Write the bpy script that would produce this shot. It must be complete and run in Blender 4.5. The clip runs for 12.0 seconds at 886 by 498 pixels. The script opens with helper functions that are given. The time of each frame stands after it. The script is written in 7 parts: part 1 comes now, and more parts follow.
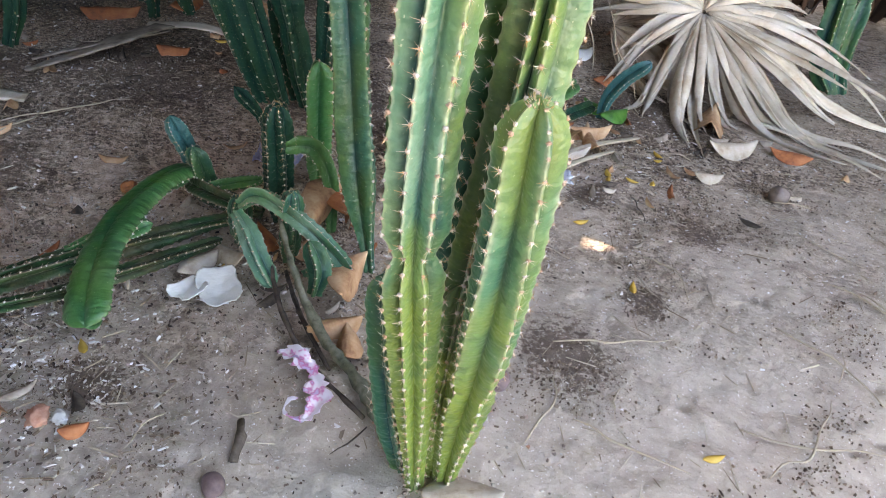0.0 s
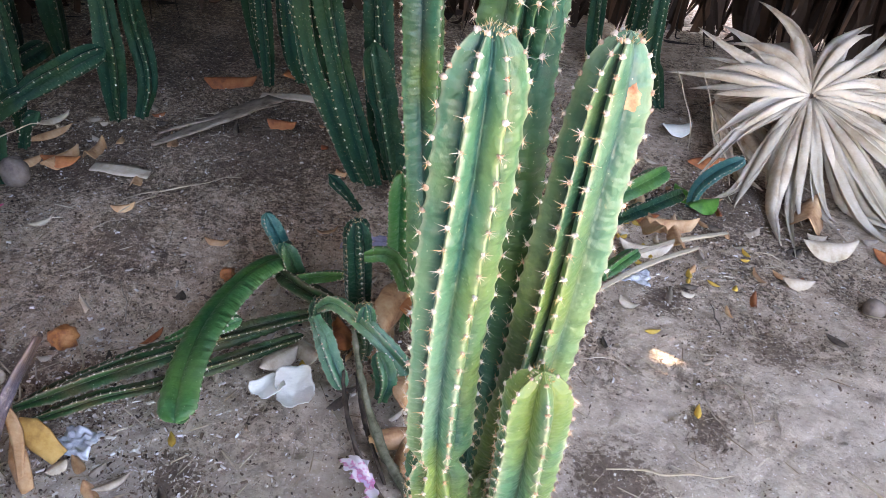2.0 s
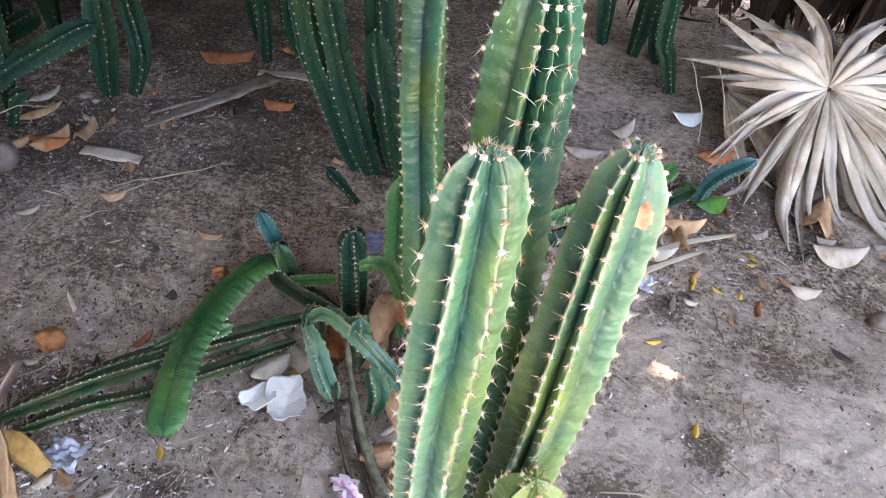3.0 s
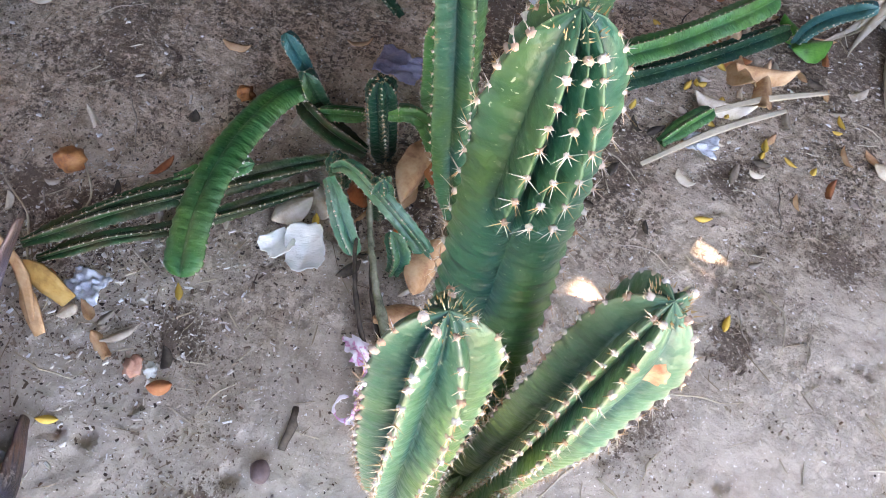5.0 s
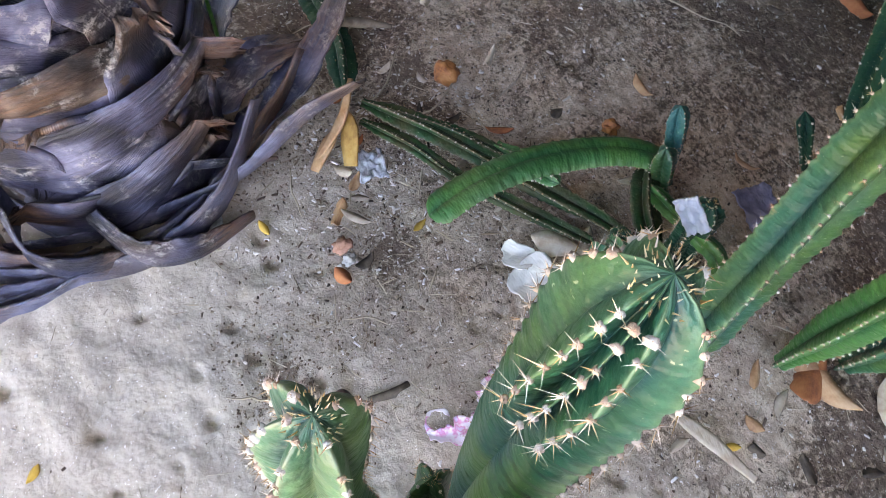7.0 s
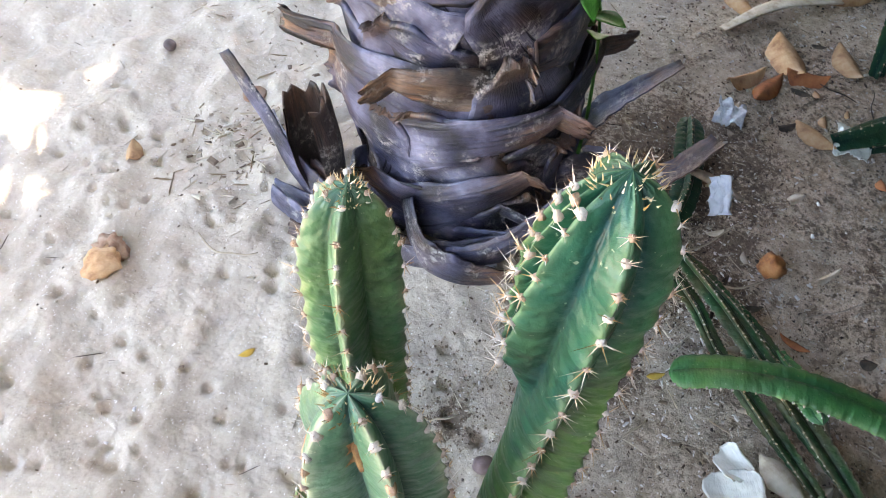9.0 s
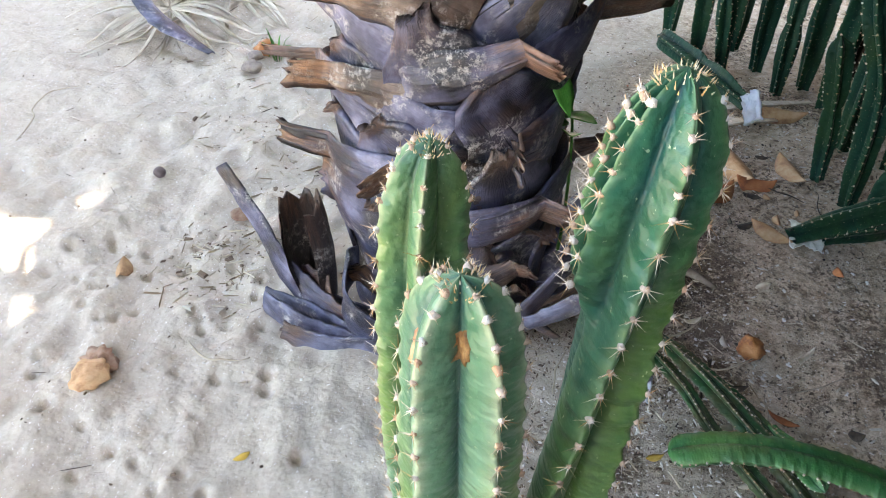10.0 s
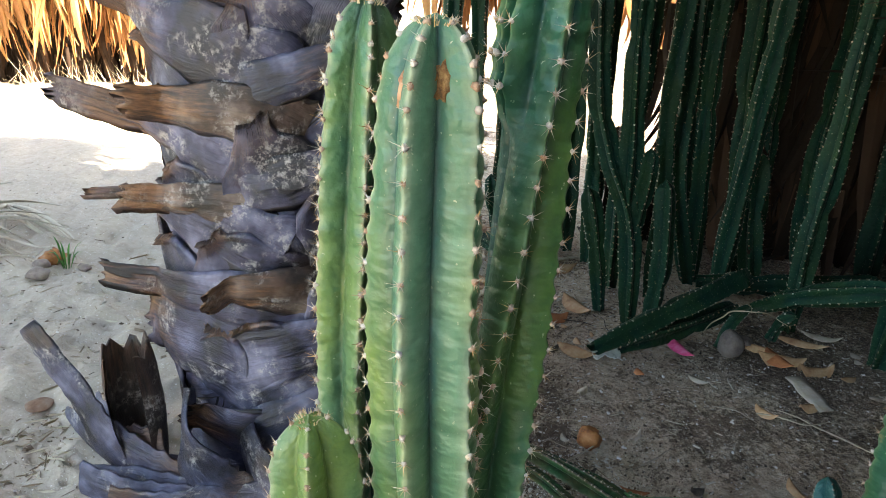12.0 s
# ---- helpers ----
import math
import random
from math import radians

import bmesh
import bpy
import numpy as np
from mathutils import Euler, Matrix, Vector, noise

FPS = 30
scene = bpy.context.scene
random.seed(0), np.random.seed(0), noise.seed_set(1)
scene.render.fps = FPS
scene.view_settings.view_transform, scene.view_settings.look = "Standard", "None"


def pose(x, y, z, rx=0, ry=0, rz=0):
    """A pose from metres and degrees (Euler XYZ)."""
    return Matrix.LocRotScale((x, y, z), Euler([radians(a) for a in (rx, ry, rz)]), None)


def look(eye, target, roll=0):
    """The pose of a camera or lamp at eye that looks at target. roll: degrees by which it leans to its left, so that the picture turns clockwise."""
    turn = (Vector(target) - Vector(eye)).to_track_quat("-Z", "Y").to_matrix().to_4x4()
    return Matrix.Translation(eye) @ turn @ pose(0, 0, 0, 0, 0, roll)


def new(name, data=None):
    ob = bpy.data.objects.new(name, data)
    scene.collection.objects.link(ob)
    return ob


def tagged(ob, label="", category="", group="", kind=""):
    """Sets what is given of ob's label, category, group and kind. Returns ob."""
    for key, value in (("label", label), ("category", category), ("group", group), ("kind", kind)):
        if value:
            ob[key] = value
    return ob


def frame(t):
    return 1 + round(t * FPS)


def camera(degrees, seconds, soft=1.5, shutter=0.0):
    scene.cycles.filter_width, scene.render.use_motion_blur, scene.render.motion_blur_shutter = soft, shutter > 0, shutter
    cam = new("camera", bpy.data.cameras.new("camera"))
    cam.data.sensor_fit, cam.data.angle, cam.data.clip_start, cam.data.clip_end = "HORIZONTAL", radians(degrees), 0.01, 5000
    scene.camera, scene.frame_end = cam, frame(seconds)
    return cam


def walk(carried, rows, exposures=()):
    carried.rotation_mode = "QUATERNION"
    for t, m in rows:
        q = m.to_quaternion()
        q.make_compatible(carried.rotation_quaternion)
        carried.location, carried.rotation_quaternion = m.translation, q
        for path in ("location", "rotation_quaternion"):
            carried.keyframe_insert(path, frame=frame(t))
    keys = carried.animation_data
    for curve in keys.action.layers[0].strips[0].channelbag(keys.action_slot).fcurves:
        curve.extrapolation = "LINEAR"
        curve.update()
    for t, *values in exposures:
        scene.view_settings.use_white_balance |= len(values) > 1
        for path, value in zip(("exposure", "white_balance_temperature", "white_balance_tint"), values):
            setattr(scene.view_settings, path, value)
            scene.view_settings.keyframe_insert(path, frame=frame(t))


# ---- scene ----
cam = camera(64.0, 12.0, soft=0.5, shutter=0.12)
PATH = [
    (0, (0.046, 0.031, 0.745), (0.058, 1.643, -0.437), 8.4),
    (0.5, (0.051, 0.048, 0.781), (-0.009, 1.677, -0.377), 8.5),
    (1, (0.067, 0.069, 0.834), (-0.069, 1.688, -0.334), 7.9),
    (1.5, (0.084, 0.089, 0.876), (-0.152, 1.682, -0.309), 6.1),
    (2, (0.085, 0.106, 0.924), (-0.205, 1.679, -0.275), 5.4),
    (2.5, (0.078, 0.145, 0.954), (-0.207, 1.653, -0.329), 6.6),
    (3, (0.066, 0.196, 0.976), (-0.202, 1.689, -0.328), 7.0),
    (3.5, (0.046, 0.267, 0.986), (-0.185, 1.572, -0.512), 7.2),
    (3.7, (0.035, 0.295, 0.988), (-0.138, 1.521, -0.583), 9.2),
    (5.3, (0.057, 0.421, 1.023), (-0.221, 1.311, -0.747), 11.7),
    (5.5, (0.069, 0.445, 1.023), (-0.335, 1.271, -0.753), 8.6),
    (6, (0.087, 0.466, 1.049), (-0.56, 1.117, -0.728), 2.5),
    (6.5, (0.092, 0.471, 1.045), (-0.583, 0.973, -0.769), 5.7),
    (7, (0.086, 0.501, 1.015), (-0.718, 0.895, -0.773), 10.3),
    (7.5, (0.092, 0.521, 1.02), (-0.742, 0.706, -0.789), 5.5),
    (7.7, (0.1, 0.525, 1.013), (-0.737, 0.622, -0.801), 3.5),
    (9.3, (0.212, 0.612, 0.991), (-0.964, 0.014, -0.511), -0.5),
    (9.5, (0.23, 0.61, 0.986), (-1.02, -0.016, -0.444), -1.0),
    (10, (0.292, 0.595, 0.963), (-1.139, 0.084, -0.337), 1.4),
    (10.5, (0.347, 0.572, 0.92), (-1.216, 0.211, -0.275), 1.9),
    (11, (0.39, 0.559, 0.885), (-1.381, 0.352, -0.021), 3.0),
    (11.5, (0.426, 0.551, 0.836), (-1.409, 0.435, 0.049), 2.3),
    (12, (0.456, 0.551, 0.792), (-1.426, 0.521, 0.118), 3.2),
]
EXPOSURES = [(0.0, 4.22, 8200, 23), (1.5, 4.36, 8000, 26), (3.5, 4.52, 8000, 28), (5.5, 4.58, 8100, 25), (7.5, 4.45, 8200, 22), (9.5, 4.42, 8200, 15), (10.5, 4.02, 8200, 12), (11.0, 3.65, 8200, 9), (11.5, 3.33, 8200, 8), (12.0, 3.58, 8200, 8)]
walk(cam, [(t, look(eye, target, roll)) for t, eye, target, roll in PATH], EXPOSURES)

from mathutils.bvhtree import BVHTree

# ---------------------------------------------------------------- light
SUN_DIR = Vector((0.25, 0.55, 0.80)).normalized()
world = bpy.data.worlds.new("world")
scene.world = world
world.use_nodes = True
wn, wl = world.node_tree.nodes, world.node_tree.links
sky = wn.new("ShaderNodeTexSky")
sky.sky_type = 'NISHITA'
sky.sun_disc = False
sky.sun_elevation = math.asin(SUN_DIR.z)
sky.sun_rotation = math.atan2(SUN_DIR.x, SUN_DIR.y)
wl.new(sky.outputs[0], wn["Background"].inputs[0])
wn["Background"].inputs[1].default_value = 0.13
sun_data = bpy.data.lights.new("sun", 'SUN')
sun_data.energy = 4.5
sun_data.angle = radians(0.53)
sun_data.color = (1.0, 0.94, 0.85)
sun = new("sun", sun_data)
sun.matrix_world = look(SUN_DIR * 20, (0, 0, 0))


# ---------------------------------------------------------------- materials
def material(name, rough=0.7, spec=0.4):
    m = bpy.data.materials.new(name)
    m.use_nodes = True
    b = m.node_tree.nodes["Principled BSDF"]
    b.inputs["Roughness"].default_value = rough
    b.inputs["Specular IOR Level"].default_value = spec
    return m, m.node_tree.nodes, m.node_tree.links, b


def ramp(nodes, links, source, stops):
    r = nodes.new("ShaderNodeValToRGB")
    while len(r.color_ramp.elements) < len(stops):
        r.color_ramp.elements.new(0.5)
    for e, (p, c) in zip(r.color_ramp.elements, stops):
        e.position = p
        e.color = (*c, 1) if len(c) == 3 else c
    links.new(source, r.inputs[0])
    return r.outputs[0]


def noise_tex(nodes, links, scale, detail=4, rough=0.6, coord=None, stretch=None):
    n = nodes.new("ShaderNodeTexNoise")
    n.inputs["Scale"].default_value = scale
    n.inputs["Detail"].default_value = detail
    n.inputs["Roughness"].default_value = rough
    if coord is not None:
        if stretch:
            mp = nodes.new("ShaderNodeMapping")
            mp.inputs["Scale"].default_value = stretch
            links.new(coord, mp.inputs[0])
            coord = mp.outputs[0]
        links.new(coord, n.inputs["Vector"])
    return n.outputs["Fac"]


def mix(nodes, links, fac, a, b, mode='MIX'):
    m = nodes.new("ShaderNodeMix")
    m.data_type = 'RGBA'
    m.blend_type = mode
    for sock, v in ((m.inputs[0], fac), (m.inputs[6], a), (m.inputs[7], b)):
        if isinstance(v, (int, float)):
            sock.default_value = v
        elif isinstance(v, tuple):
            sock.default_value = (*v, 1)
        else:
            links.new(v, sock)
    return m.outputs[2]


def math_node(nodes, links, op, a, b=0.0):
    m = nodes.new("ShaderNodeMath")
    m.operation = op
    for sock, v in zip(m.inputs, (a, b)):
        if isinstance(v, (int, float)):
            sock.default_value = v
        else:
            links.new(v, sock)
    return m.outputs[0]


def bump(nodes, links, bsdf, height, strength=0.3, distance=0.01):
    b = nodes.new("ShaderNodeBump")
    b.inputs["Strength"].default_value = strength
    b.inputs["Distance"].default_value = distance
    links.new(height, b.inputs["Height"])
    links.new(b.outputs[0], bsdf.inputs["Normal"])


def cactus_skin(name, groove_shade, face, crest, blotch, scars=0.5, bloom=0.3, gloss=0.26, aged=0.0, pitch=0.0178):
    """Green waxy skin: u runs from crest to groove, v along the stem in metres. The groove colour has shade put into
    it. aged: height below which the skin yellows.
    """
    m, n, l, b = material(name, 0.45, gloss)
    uv = n.new("ShaderNodeUVMap").outputs[0]
    sep = n.new("ShaderNodeSeparateXYZ")
    l.new(uv, sep.inputs[0])
    obj = n.new("ShaderNodeTexCoord").outputs["Object"]
    big = noise_tex(n, l, 9, 3, 0.55, obj)
    fine = noise_tex(n, l, 160, 4, 0.6, obj)
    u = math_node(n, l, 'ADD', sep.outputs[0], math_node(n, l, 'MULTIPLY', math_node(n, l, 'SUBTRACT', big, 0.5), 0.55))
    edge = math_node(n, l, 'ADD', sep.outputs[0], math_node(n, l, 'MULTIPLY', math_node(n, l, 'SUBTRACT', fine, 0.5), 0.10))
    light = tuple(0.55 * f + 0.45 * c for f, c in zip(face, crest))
    # Colour darkens from crest to groove, standing in for shade between the ribs.
    base = ramp(n, l, u, [(0.0, light), (0.26, tuple(1.15 * c for c in face)), (0.50, face), (0.86, groove_shade)])
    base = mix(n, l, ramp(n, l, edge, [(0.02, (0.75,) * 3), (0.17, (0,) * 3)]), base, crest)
    patches = ramp(n, l, noise_tex(n, l, 15, 2, 0.5, obj, (1, 1, 0.40)), [(0.42, (0, 0, 0)), (0.60, (1, 1, 1))])
    base = mix(n, l, math_node(n, l, 'MULTIPLY', patches, 0.68), base, blotch)
    if aged:
        place = n.new("ShaderNodeSeparateXYZ")
        l.new(obj, place.inputs[0])
        h = math_node(n, l, 'ADD', place.outputs[2], math_node(n, l, 'MULTIPLY', math_node(n, l, 'SUBTRACT', big, 0.5), 0.25))
        base = mix(n, l, ramp(n, l, h, [(aged - 0.05, (0.88,) * 3), (aged + 0.07, (0,) * 3)]), base, blotch)
    teal = ramp(n, l, noise_tex(n, l, 7, 3, 0.5, obj, (1, 1, 0.4)), [(0.50, (0, 0, 0)), (0.63, (0.75, 0.75, 0.75))])
    base = mix(n, l, teal, base, tuple(0.5 * a + 0.2 * f for a, f in zip(groove_shade, face)))
    wax = ramp(n, l, noise_tex(n, l, 11, 3, 0.5, obj, (1, 1, 0.35)), [(0.50, (0, 0, 0)), (0.68, (bloom, bloom, bloom))])
    base = mix(n, l, wax, base, tuple(0.5 * c + k for c, k in zip(face, (0.20, 0.26, 0.21))))
    bands = noise_tex(n, l, 1.0, 3, 0.6, uv, (2.2, 85, 1))
    base = mix(n, l, ramp(n, l, bands, [(0.42, (0, 0, 0)), (0.75, (0.5, 0.5, 0.5))]), base, tuple(c * 0.62 for c in face))
    base = mix(n, l, ramp(n, l, fine, [(0.62, (0, 0, 0)), (0.8, (0.4, 0.4, 0.4))]), base, tuple(min(1, c * 1.8 + 0.01) for c in face))
    scar = ramp(n, l, noise_tex(n, l, 46, 3, 0.7, obj), [(0.70, (0, 0, 0)), (0.76, (scars, scars, scars))])
    base = mix(n, l, scar, base, (0.33, 0.27, 0.13))
    flecks = ramp(n, l, noise_tex(n, l, 330, 2, 0.5, obj), [(0.70, (0, 0, 0)), (0.74, (0.6, 0.6, 0.6))])
    base = mix(n, l, flecks, base, (0.40, 0.44, 0.30))
    l.new(base, b.inputs["Base Color"])
    l.new(ramp(n, l, fine, [(0.3, (0.34,) * 3), (0.8, (0.52,) * 3)]), b.inputs["Roughness"])
    wrinkle = noise_tex(n, l, 1.0, 2, 0.5, uv, (1.1, 70, 1))
    slant = math_node(n, l, 'ADD', math_node(n, l, 'MULTIPLY', sep.outputs[1], 6.2832 / pitch), math_node(n, l, 'MULTIPLY', big, 14.0))
    fold = math_node(n, l, 'SINE', math_node(n, l, 'ADD', slant, math_node(n, l, 'MULTIPLY', sep.outputs[0], 2.5)))
    h = math_node(n, l, 'ADD', math_node(n, l, 'MULTIPLY', wrinkle, 0.9), math_node(n, l, 'MULTIPLY', fine, 0.15))
    h = math_node(n, l, 'ADD', h, math_node(n, l, 'MULTIPLY', fold, 0.014))
    bump(n, l, b, h, 0.7, 0.008)
    return m


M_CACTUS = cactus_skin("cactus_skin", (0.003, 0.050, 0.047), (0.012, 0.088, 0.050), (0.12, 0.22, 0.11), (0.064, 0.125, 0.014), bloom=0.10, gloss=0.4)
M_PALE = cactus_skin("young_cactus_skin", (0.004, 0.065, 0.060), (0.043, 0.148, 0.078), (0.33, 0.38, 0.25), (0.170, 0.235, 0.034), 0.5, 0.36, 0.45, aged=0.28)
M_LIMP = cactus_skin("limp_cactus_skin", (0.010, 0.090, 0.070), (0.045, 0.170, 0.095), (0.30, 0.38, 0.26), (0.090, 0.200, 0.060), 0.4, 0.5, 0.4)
# Very dark copy of the skin: the thicket's deep shade is in its colour.
M_DARK = cactus_skin("dark_shaded_cactus_skin", (0.004, 0.026, 0.021), (0.008, 0.042, 0.027), (0.030, 0.068, 0.040), (0.018, 0.050, 0.018), 0.8, 0.02, 0.10)
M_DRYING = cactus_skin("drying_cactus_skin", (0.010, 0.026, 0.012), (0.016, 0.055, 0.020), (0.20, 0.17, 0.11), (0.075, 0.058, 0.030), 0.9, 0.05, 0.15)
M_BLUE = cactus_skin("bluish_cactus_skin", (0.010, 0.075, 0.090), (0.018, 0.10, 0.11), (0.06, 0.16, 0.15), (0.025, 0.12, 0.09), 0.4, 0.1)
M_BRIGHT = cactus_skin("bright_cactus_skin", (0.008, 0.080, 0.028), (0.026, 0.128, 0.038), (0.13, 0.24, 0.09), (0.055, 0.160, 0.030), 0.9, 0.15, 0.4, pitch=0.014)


def island_material(name, stops, rough=0.7, scale=60, amount=0.35, spec=0.3, relief=0.3):
    """Colour by piece, broken up by grain."""
    m, n, l, b = material(name, rough, spec)
    rnd = n.new("ShaderNodeNewGeometry").outputs["Random Per Island"]
    col = ramp(n, l, rnd, stops)
    obj = n.new("ShaderNodeTexCoord").outputs["Object"]
    f = noise_tex(n, l, scale, 4, 0.65, obj)
    col = mix(n, l, math_node(n, l, 'MULTIPLY', f, amount * 2), col, (0.03, 0.022, 0.015))
    l.new(col, b.inputs["Base Color"])
    bump(n, l, b, f, relief, 0.004)
    return m


M_SPINE = island_material("spine", [(0.0, (0.70, 0.63, 0.54)), (0.5, (0.60, 0.48, 0.38)), (0.8, (0.54, 0.33, 0.15)), (1.0, (0.38, 0.18, 0.06))], 0.5, 300, 0.1)
M_AREOLE = island_material("areole_wool", [(0.0, (0.66, 0.63, 0.57)), (0.5, (0.60, 0.48, 0.40)), (1.0, (0.48, 0.30, 0.20))], 0.95, 700, 0.2, 0.1)
M_TUFT = island_material("tip_wool", [(0.0, (0.70, 0.62, 0.46)), (0.6, (0.60, 0.46, 0.26)), (1.0, (0.48, 0.27, 0.10))], 0.9, 300, 0.1, 0.1)
M_CHIP = island_material("wood_chip", [(0.0, (0.08, 0.055, 0.04)), (0.35, (0.20, 0.14, 0.10)), (0.6, (0.34, 0.27, 0.20)), (0.85, (0.55, 0.49, 0.40)), (1.0, (0.66, 0.62, 0.55))], 0.85, 200, 0.2)
M_CRUMB = island_material("soil_crumb", [(0.0, (0.08, 0.055, 0.038)), (0.4, (0.20, 0.145, 0.10)), (1.0, (0.46, 0.36, 0.27))], 0.9, 200, 0.2)
M_BIT = island_material("pale_bit", [(0.0, (0.62, 0.56, 0.48)), (0.6, (0.74, 0.70, 0.64)), (1.0, (0.82, 0.81, 0.80))], 0.85, 200, 0.15)
M_GRIT = island_material("dark_bit", [(0.0, (0.03, 0.022, 0.018)), (0.6, (0.07, 0.05, 0.038)), (1.0, (0.16, 0.09, 0.05))], 0.9, 200, 0.2)
M_PEBBLE = island_material("pebble", [(0.0, (0.17, 0.13, 0.11)), (0.5, (0.36, 0.31, 0.26)), (0.9, (0.60, 0.56, 0.50)), (1.0, (0.42, 0.18, 0.10))], 0.8, 150, 0.2)
M_STRAW = island_material("dry_straw", [(0.0, (0.22, 0.15, 0.09)), (0.5, (0.45, 0.37, 0.26)), (1.0, (0.62, 0.55, 0.42))], 0.8, 120, 0.2)


def leaf_material(name, a, c, dark, rough=0.7, spot=30):
    m, n, l, b = material(name, rough, 0.3)
    obj = n.new("ShaderNodeTexCoord").outputs["Object"]
    f = noise_tex(n, l, spot, 4, 0.65, obj)
    g = noise_tex(n, l, 260, 3, 0.6, obj, (0.25, 1, 1))
    col = ramp(n, l, f, [(0.3, dark), (0.48, a), (0.7, c)])
    col = mix(n, l, math_node(n, l, 'MULTIPLY', g, 0.35), col, dark)
    rnd = n.new("ShaderNodeObjectInfo").outputs["Random"]
    hsv = n.new("ShaderNodeHueSaturation")
    l.new(math_node(n, l, 'ADD', math_node(n, l, 'MULTIPLY', rnd, 0.5), 0.75), hsv.inputs["Value"])
    l.new(col, hsv.inputs["Color"])
    l.new(hsv.outputs[0], b.inputs["Base Color"])
    bump(n, l, b, g, 0.35, 0.003)
    return m


M_LEAF_TAN = leaf_material("tan_dry_leaf", (0.46, 0.27, 0.14), (0.58, 0.40, 0.24), (0.22, 0.10, 0.05))
M_LEAF_RUST = leaf_material("rust_dry_leaf", (0.38, 0.13, 0.05), (0.50, 0.20, 0.08), (0.15, 0.05, 0.025))
M_LEAF_PALE = leaf_material("pale_dry_leaf", (0.50, 0.43, 0.33), (0.62, 0.56, 0.47), (0.30, 0.22, 0.15))
M_LEAF_YELLOW = leaf_material("yellow_leaf", (0.55, 0.36, 0.07), (0.64, 0.45, 0.13), (0.45, 0.25, 0.04))
M_OCHRE = leaf_material("ochre_dry_leaf", (0.50, 0.30, 0.09), (0.58, 0.40, 0.16), (0.28, 0.15, 0.05))
M_LEAF_GREEN = leaf_material("green_leaf", (0.05, 0.20, 0.03), (0.10, 0.28, 0.05), (0.02, 0.09, 0.015), 0.4)
M_FAN = leaf_material("bleached_fan_leaf", (0.50, 0.45, 0.36), (0.64, 0.59, 0.50), (0.30, 0.22, 0.15), 0.75, 9)
M_BRANCH = leaf_material("grey_dead_wood", (0.33, 0.27, 0.21), (0.48, 0.42, 0.34), (0.12, 0.085, 0.06), 0.85, 25)
M_ROT = leaf_material("rotten_stem", (0.07, 0.055, 0.042), (0.15, 0.12, 0.09), (0.02, 0.015, 0.012), 0.85, 40)
M_DECAY = leaf_material("decayed_stem", (0.17, 0.18, 0.115), (0.30, 0.29, 0.22), (0.045, 0.05, 0.03), 0.8, 55)
M_PAPER = leaf_material("white_paper", (0.68, 0.69, 0.63), (0.76, 0.77, 0.71), (0.56, 0.56, 0.50), 0.7, 14)
M_STONE = leaf_material("stone", (0.26, 0.21, 0.18), (0.34, 0.29, 0.25), (0.14, 0.11, 0.10), 0.8, 40)
M_FRUIT = leaf_material("rotten_fruit", (0.42, 0.16, 0.05), (0.55, 0.26, 0.10), (0.14, 0.05, 0.03), 0.55, 45)
M_HUSK = leaf_material("dry_husk", (0.34, 0.20, 0.13), (0.44, 0.33, 0.25), (0.17, 0.08, 0.05), 0.8, 35)
M_NUT = leaf_material("dark_nut", (0.15, 0.105, 0.10), (0.22, 0.165, 0.165), (0.07, 0.045, 0.045), 0.5, 28)
M_GLASSY = leaf_material("clear_plastic", (0.50, 0.54, 0.58), (0.66, 0.69, 0.72), (0.30, 0.32, 0.36), 0.25, 60)
M_SCRAP = leaf_material("violet_plastic", (0.30, 0.30, 0.44), (0.42, 0.42, 0.56), (0.16, 0.15, 0.24), 0.4, 40)
M_SCAR = leaf_material("scar", (0.20, 0.10, 0.035), (0.38, 0.24, 0.10), (0.05, 0.025, 0.012), 0.85, 220)
M_PEEL = leaf_material("peeled_skin", (0.52, 0.30, 0.17), (0.60, 0.42, 0.27), (0.30, 0.10, 0.05), 0.7, 90)
M_BRICK = leaf_material("brick_crumb", (0.42, 0.22, 0.15), (0.50, 0.30, 0.23), (0.28, 0.13, 0.09), 0.9, 60)
M_PINK = leaf_material("pink_plastic", (0.75, 0.10, 0.25), (0.80, 0.25, 0.38), (0.50, 0.04, 0.12), 0.4, 50)
M_THATCH = island_material("dry_frond", [(0.0, (0.20, 0.08, 0.03)), (0.5, (0.42, 0.19, 0.07)), (1.0, (0.58, 0.33, 0.14))], 0.8, 30, 0.2)
# Near-black, with the shade round the thicket put into the frond colour.
M_DEADFROND = island_material("shaded_frond", [(0.0, (0.018, 0.010, 0.007)), (0.7, (0.045, 0.024, 0.015)), (1.0, (0.11, 0.055, 0.03))], 0.9, 30, 0.25)
# For the added walls: dark, so that they throw little light back.
M_WALL = island_material("unseen_wall_brown", [(0.0, (0.085, 0.062, 0.045)), (1.0, (0.11, 0.08, 0.055))], 0.9, 6, 0.3)
M_CROWN = island_material("crown_leaf", [(0.0, (0.03, 0.08, 0.02)), (1.0, (0.07, 0.15, 0.035))], 0.5, 30, 0.1)


def pink_print():
    m, n, l, b = material("printed_wrapper", 0.4, 0.5)
    obj = n.new("ShaderNodeTexCoord").outputs["Object"]
    f = noise_tex(n, l, 60, 2, 0.5, obj)
    l.new(ramp(n, l, f, [(0.40, (0.80, 0.76, 0.80)), (0.52, (0.80, 0.72, 0.78)), (0.60, (0.66, 0.20, 0.40)), (0.66, (0.60, 0.45, 0.66))]), b.inputs["Base Color"])
    return m


M_WRAPPER = pink_print()


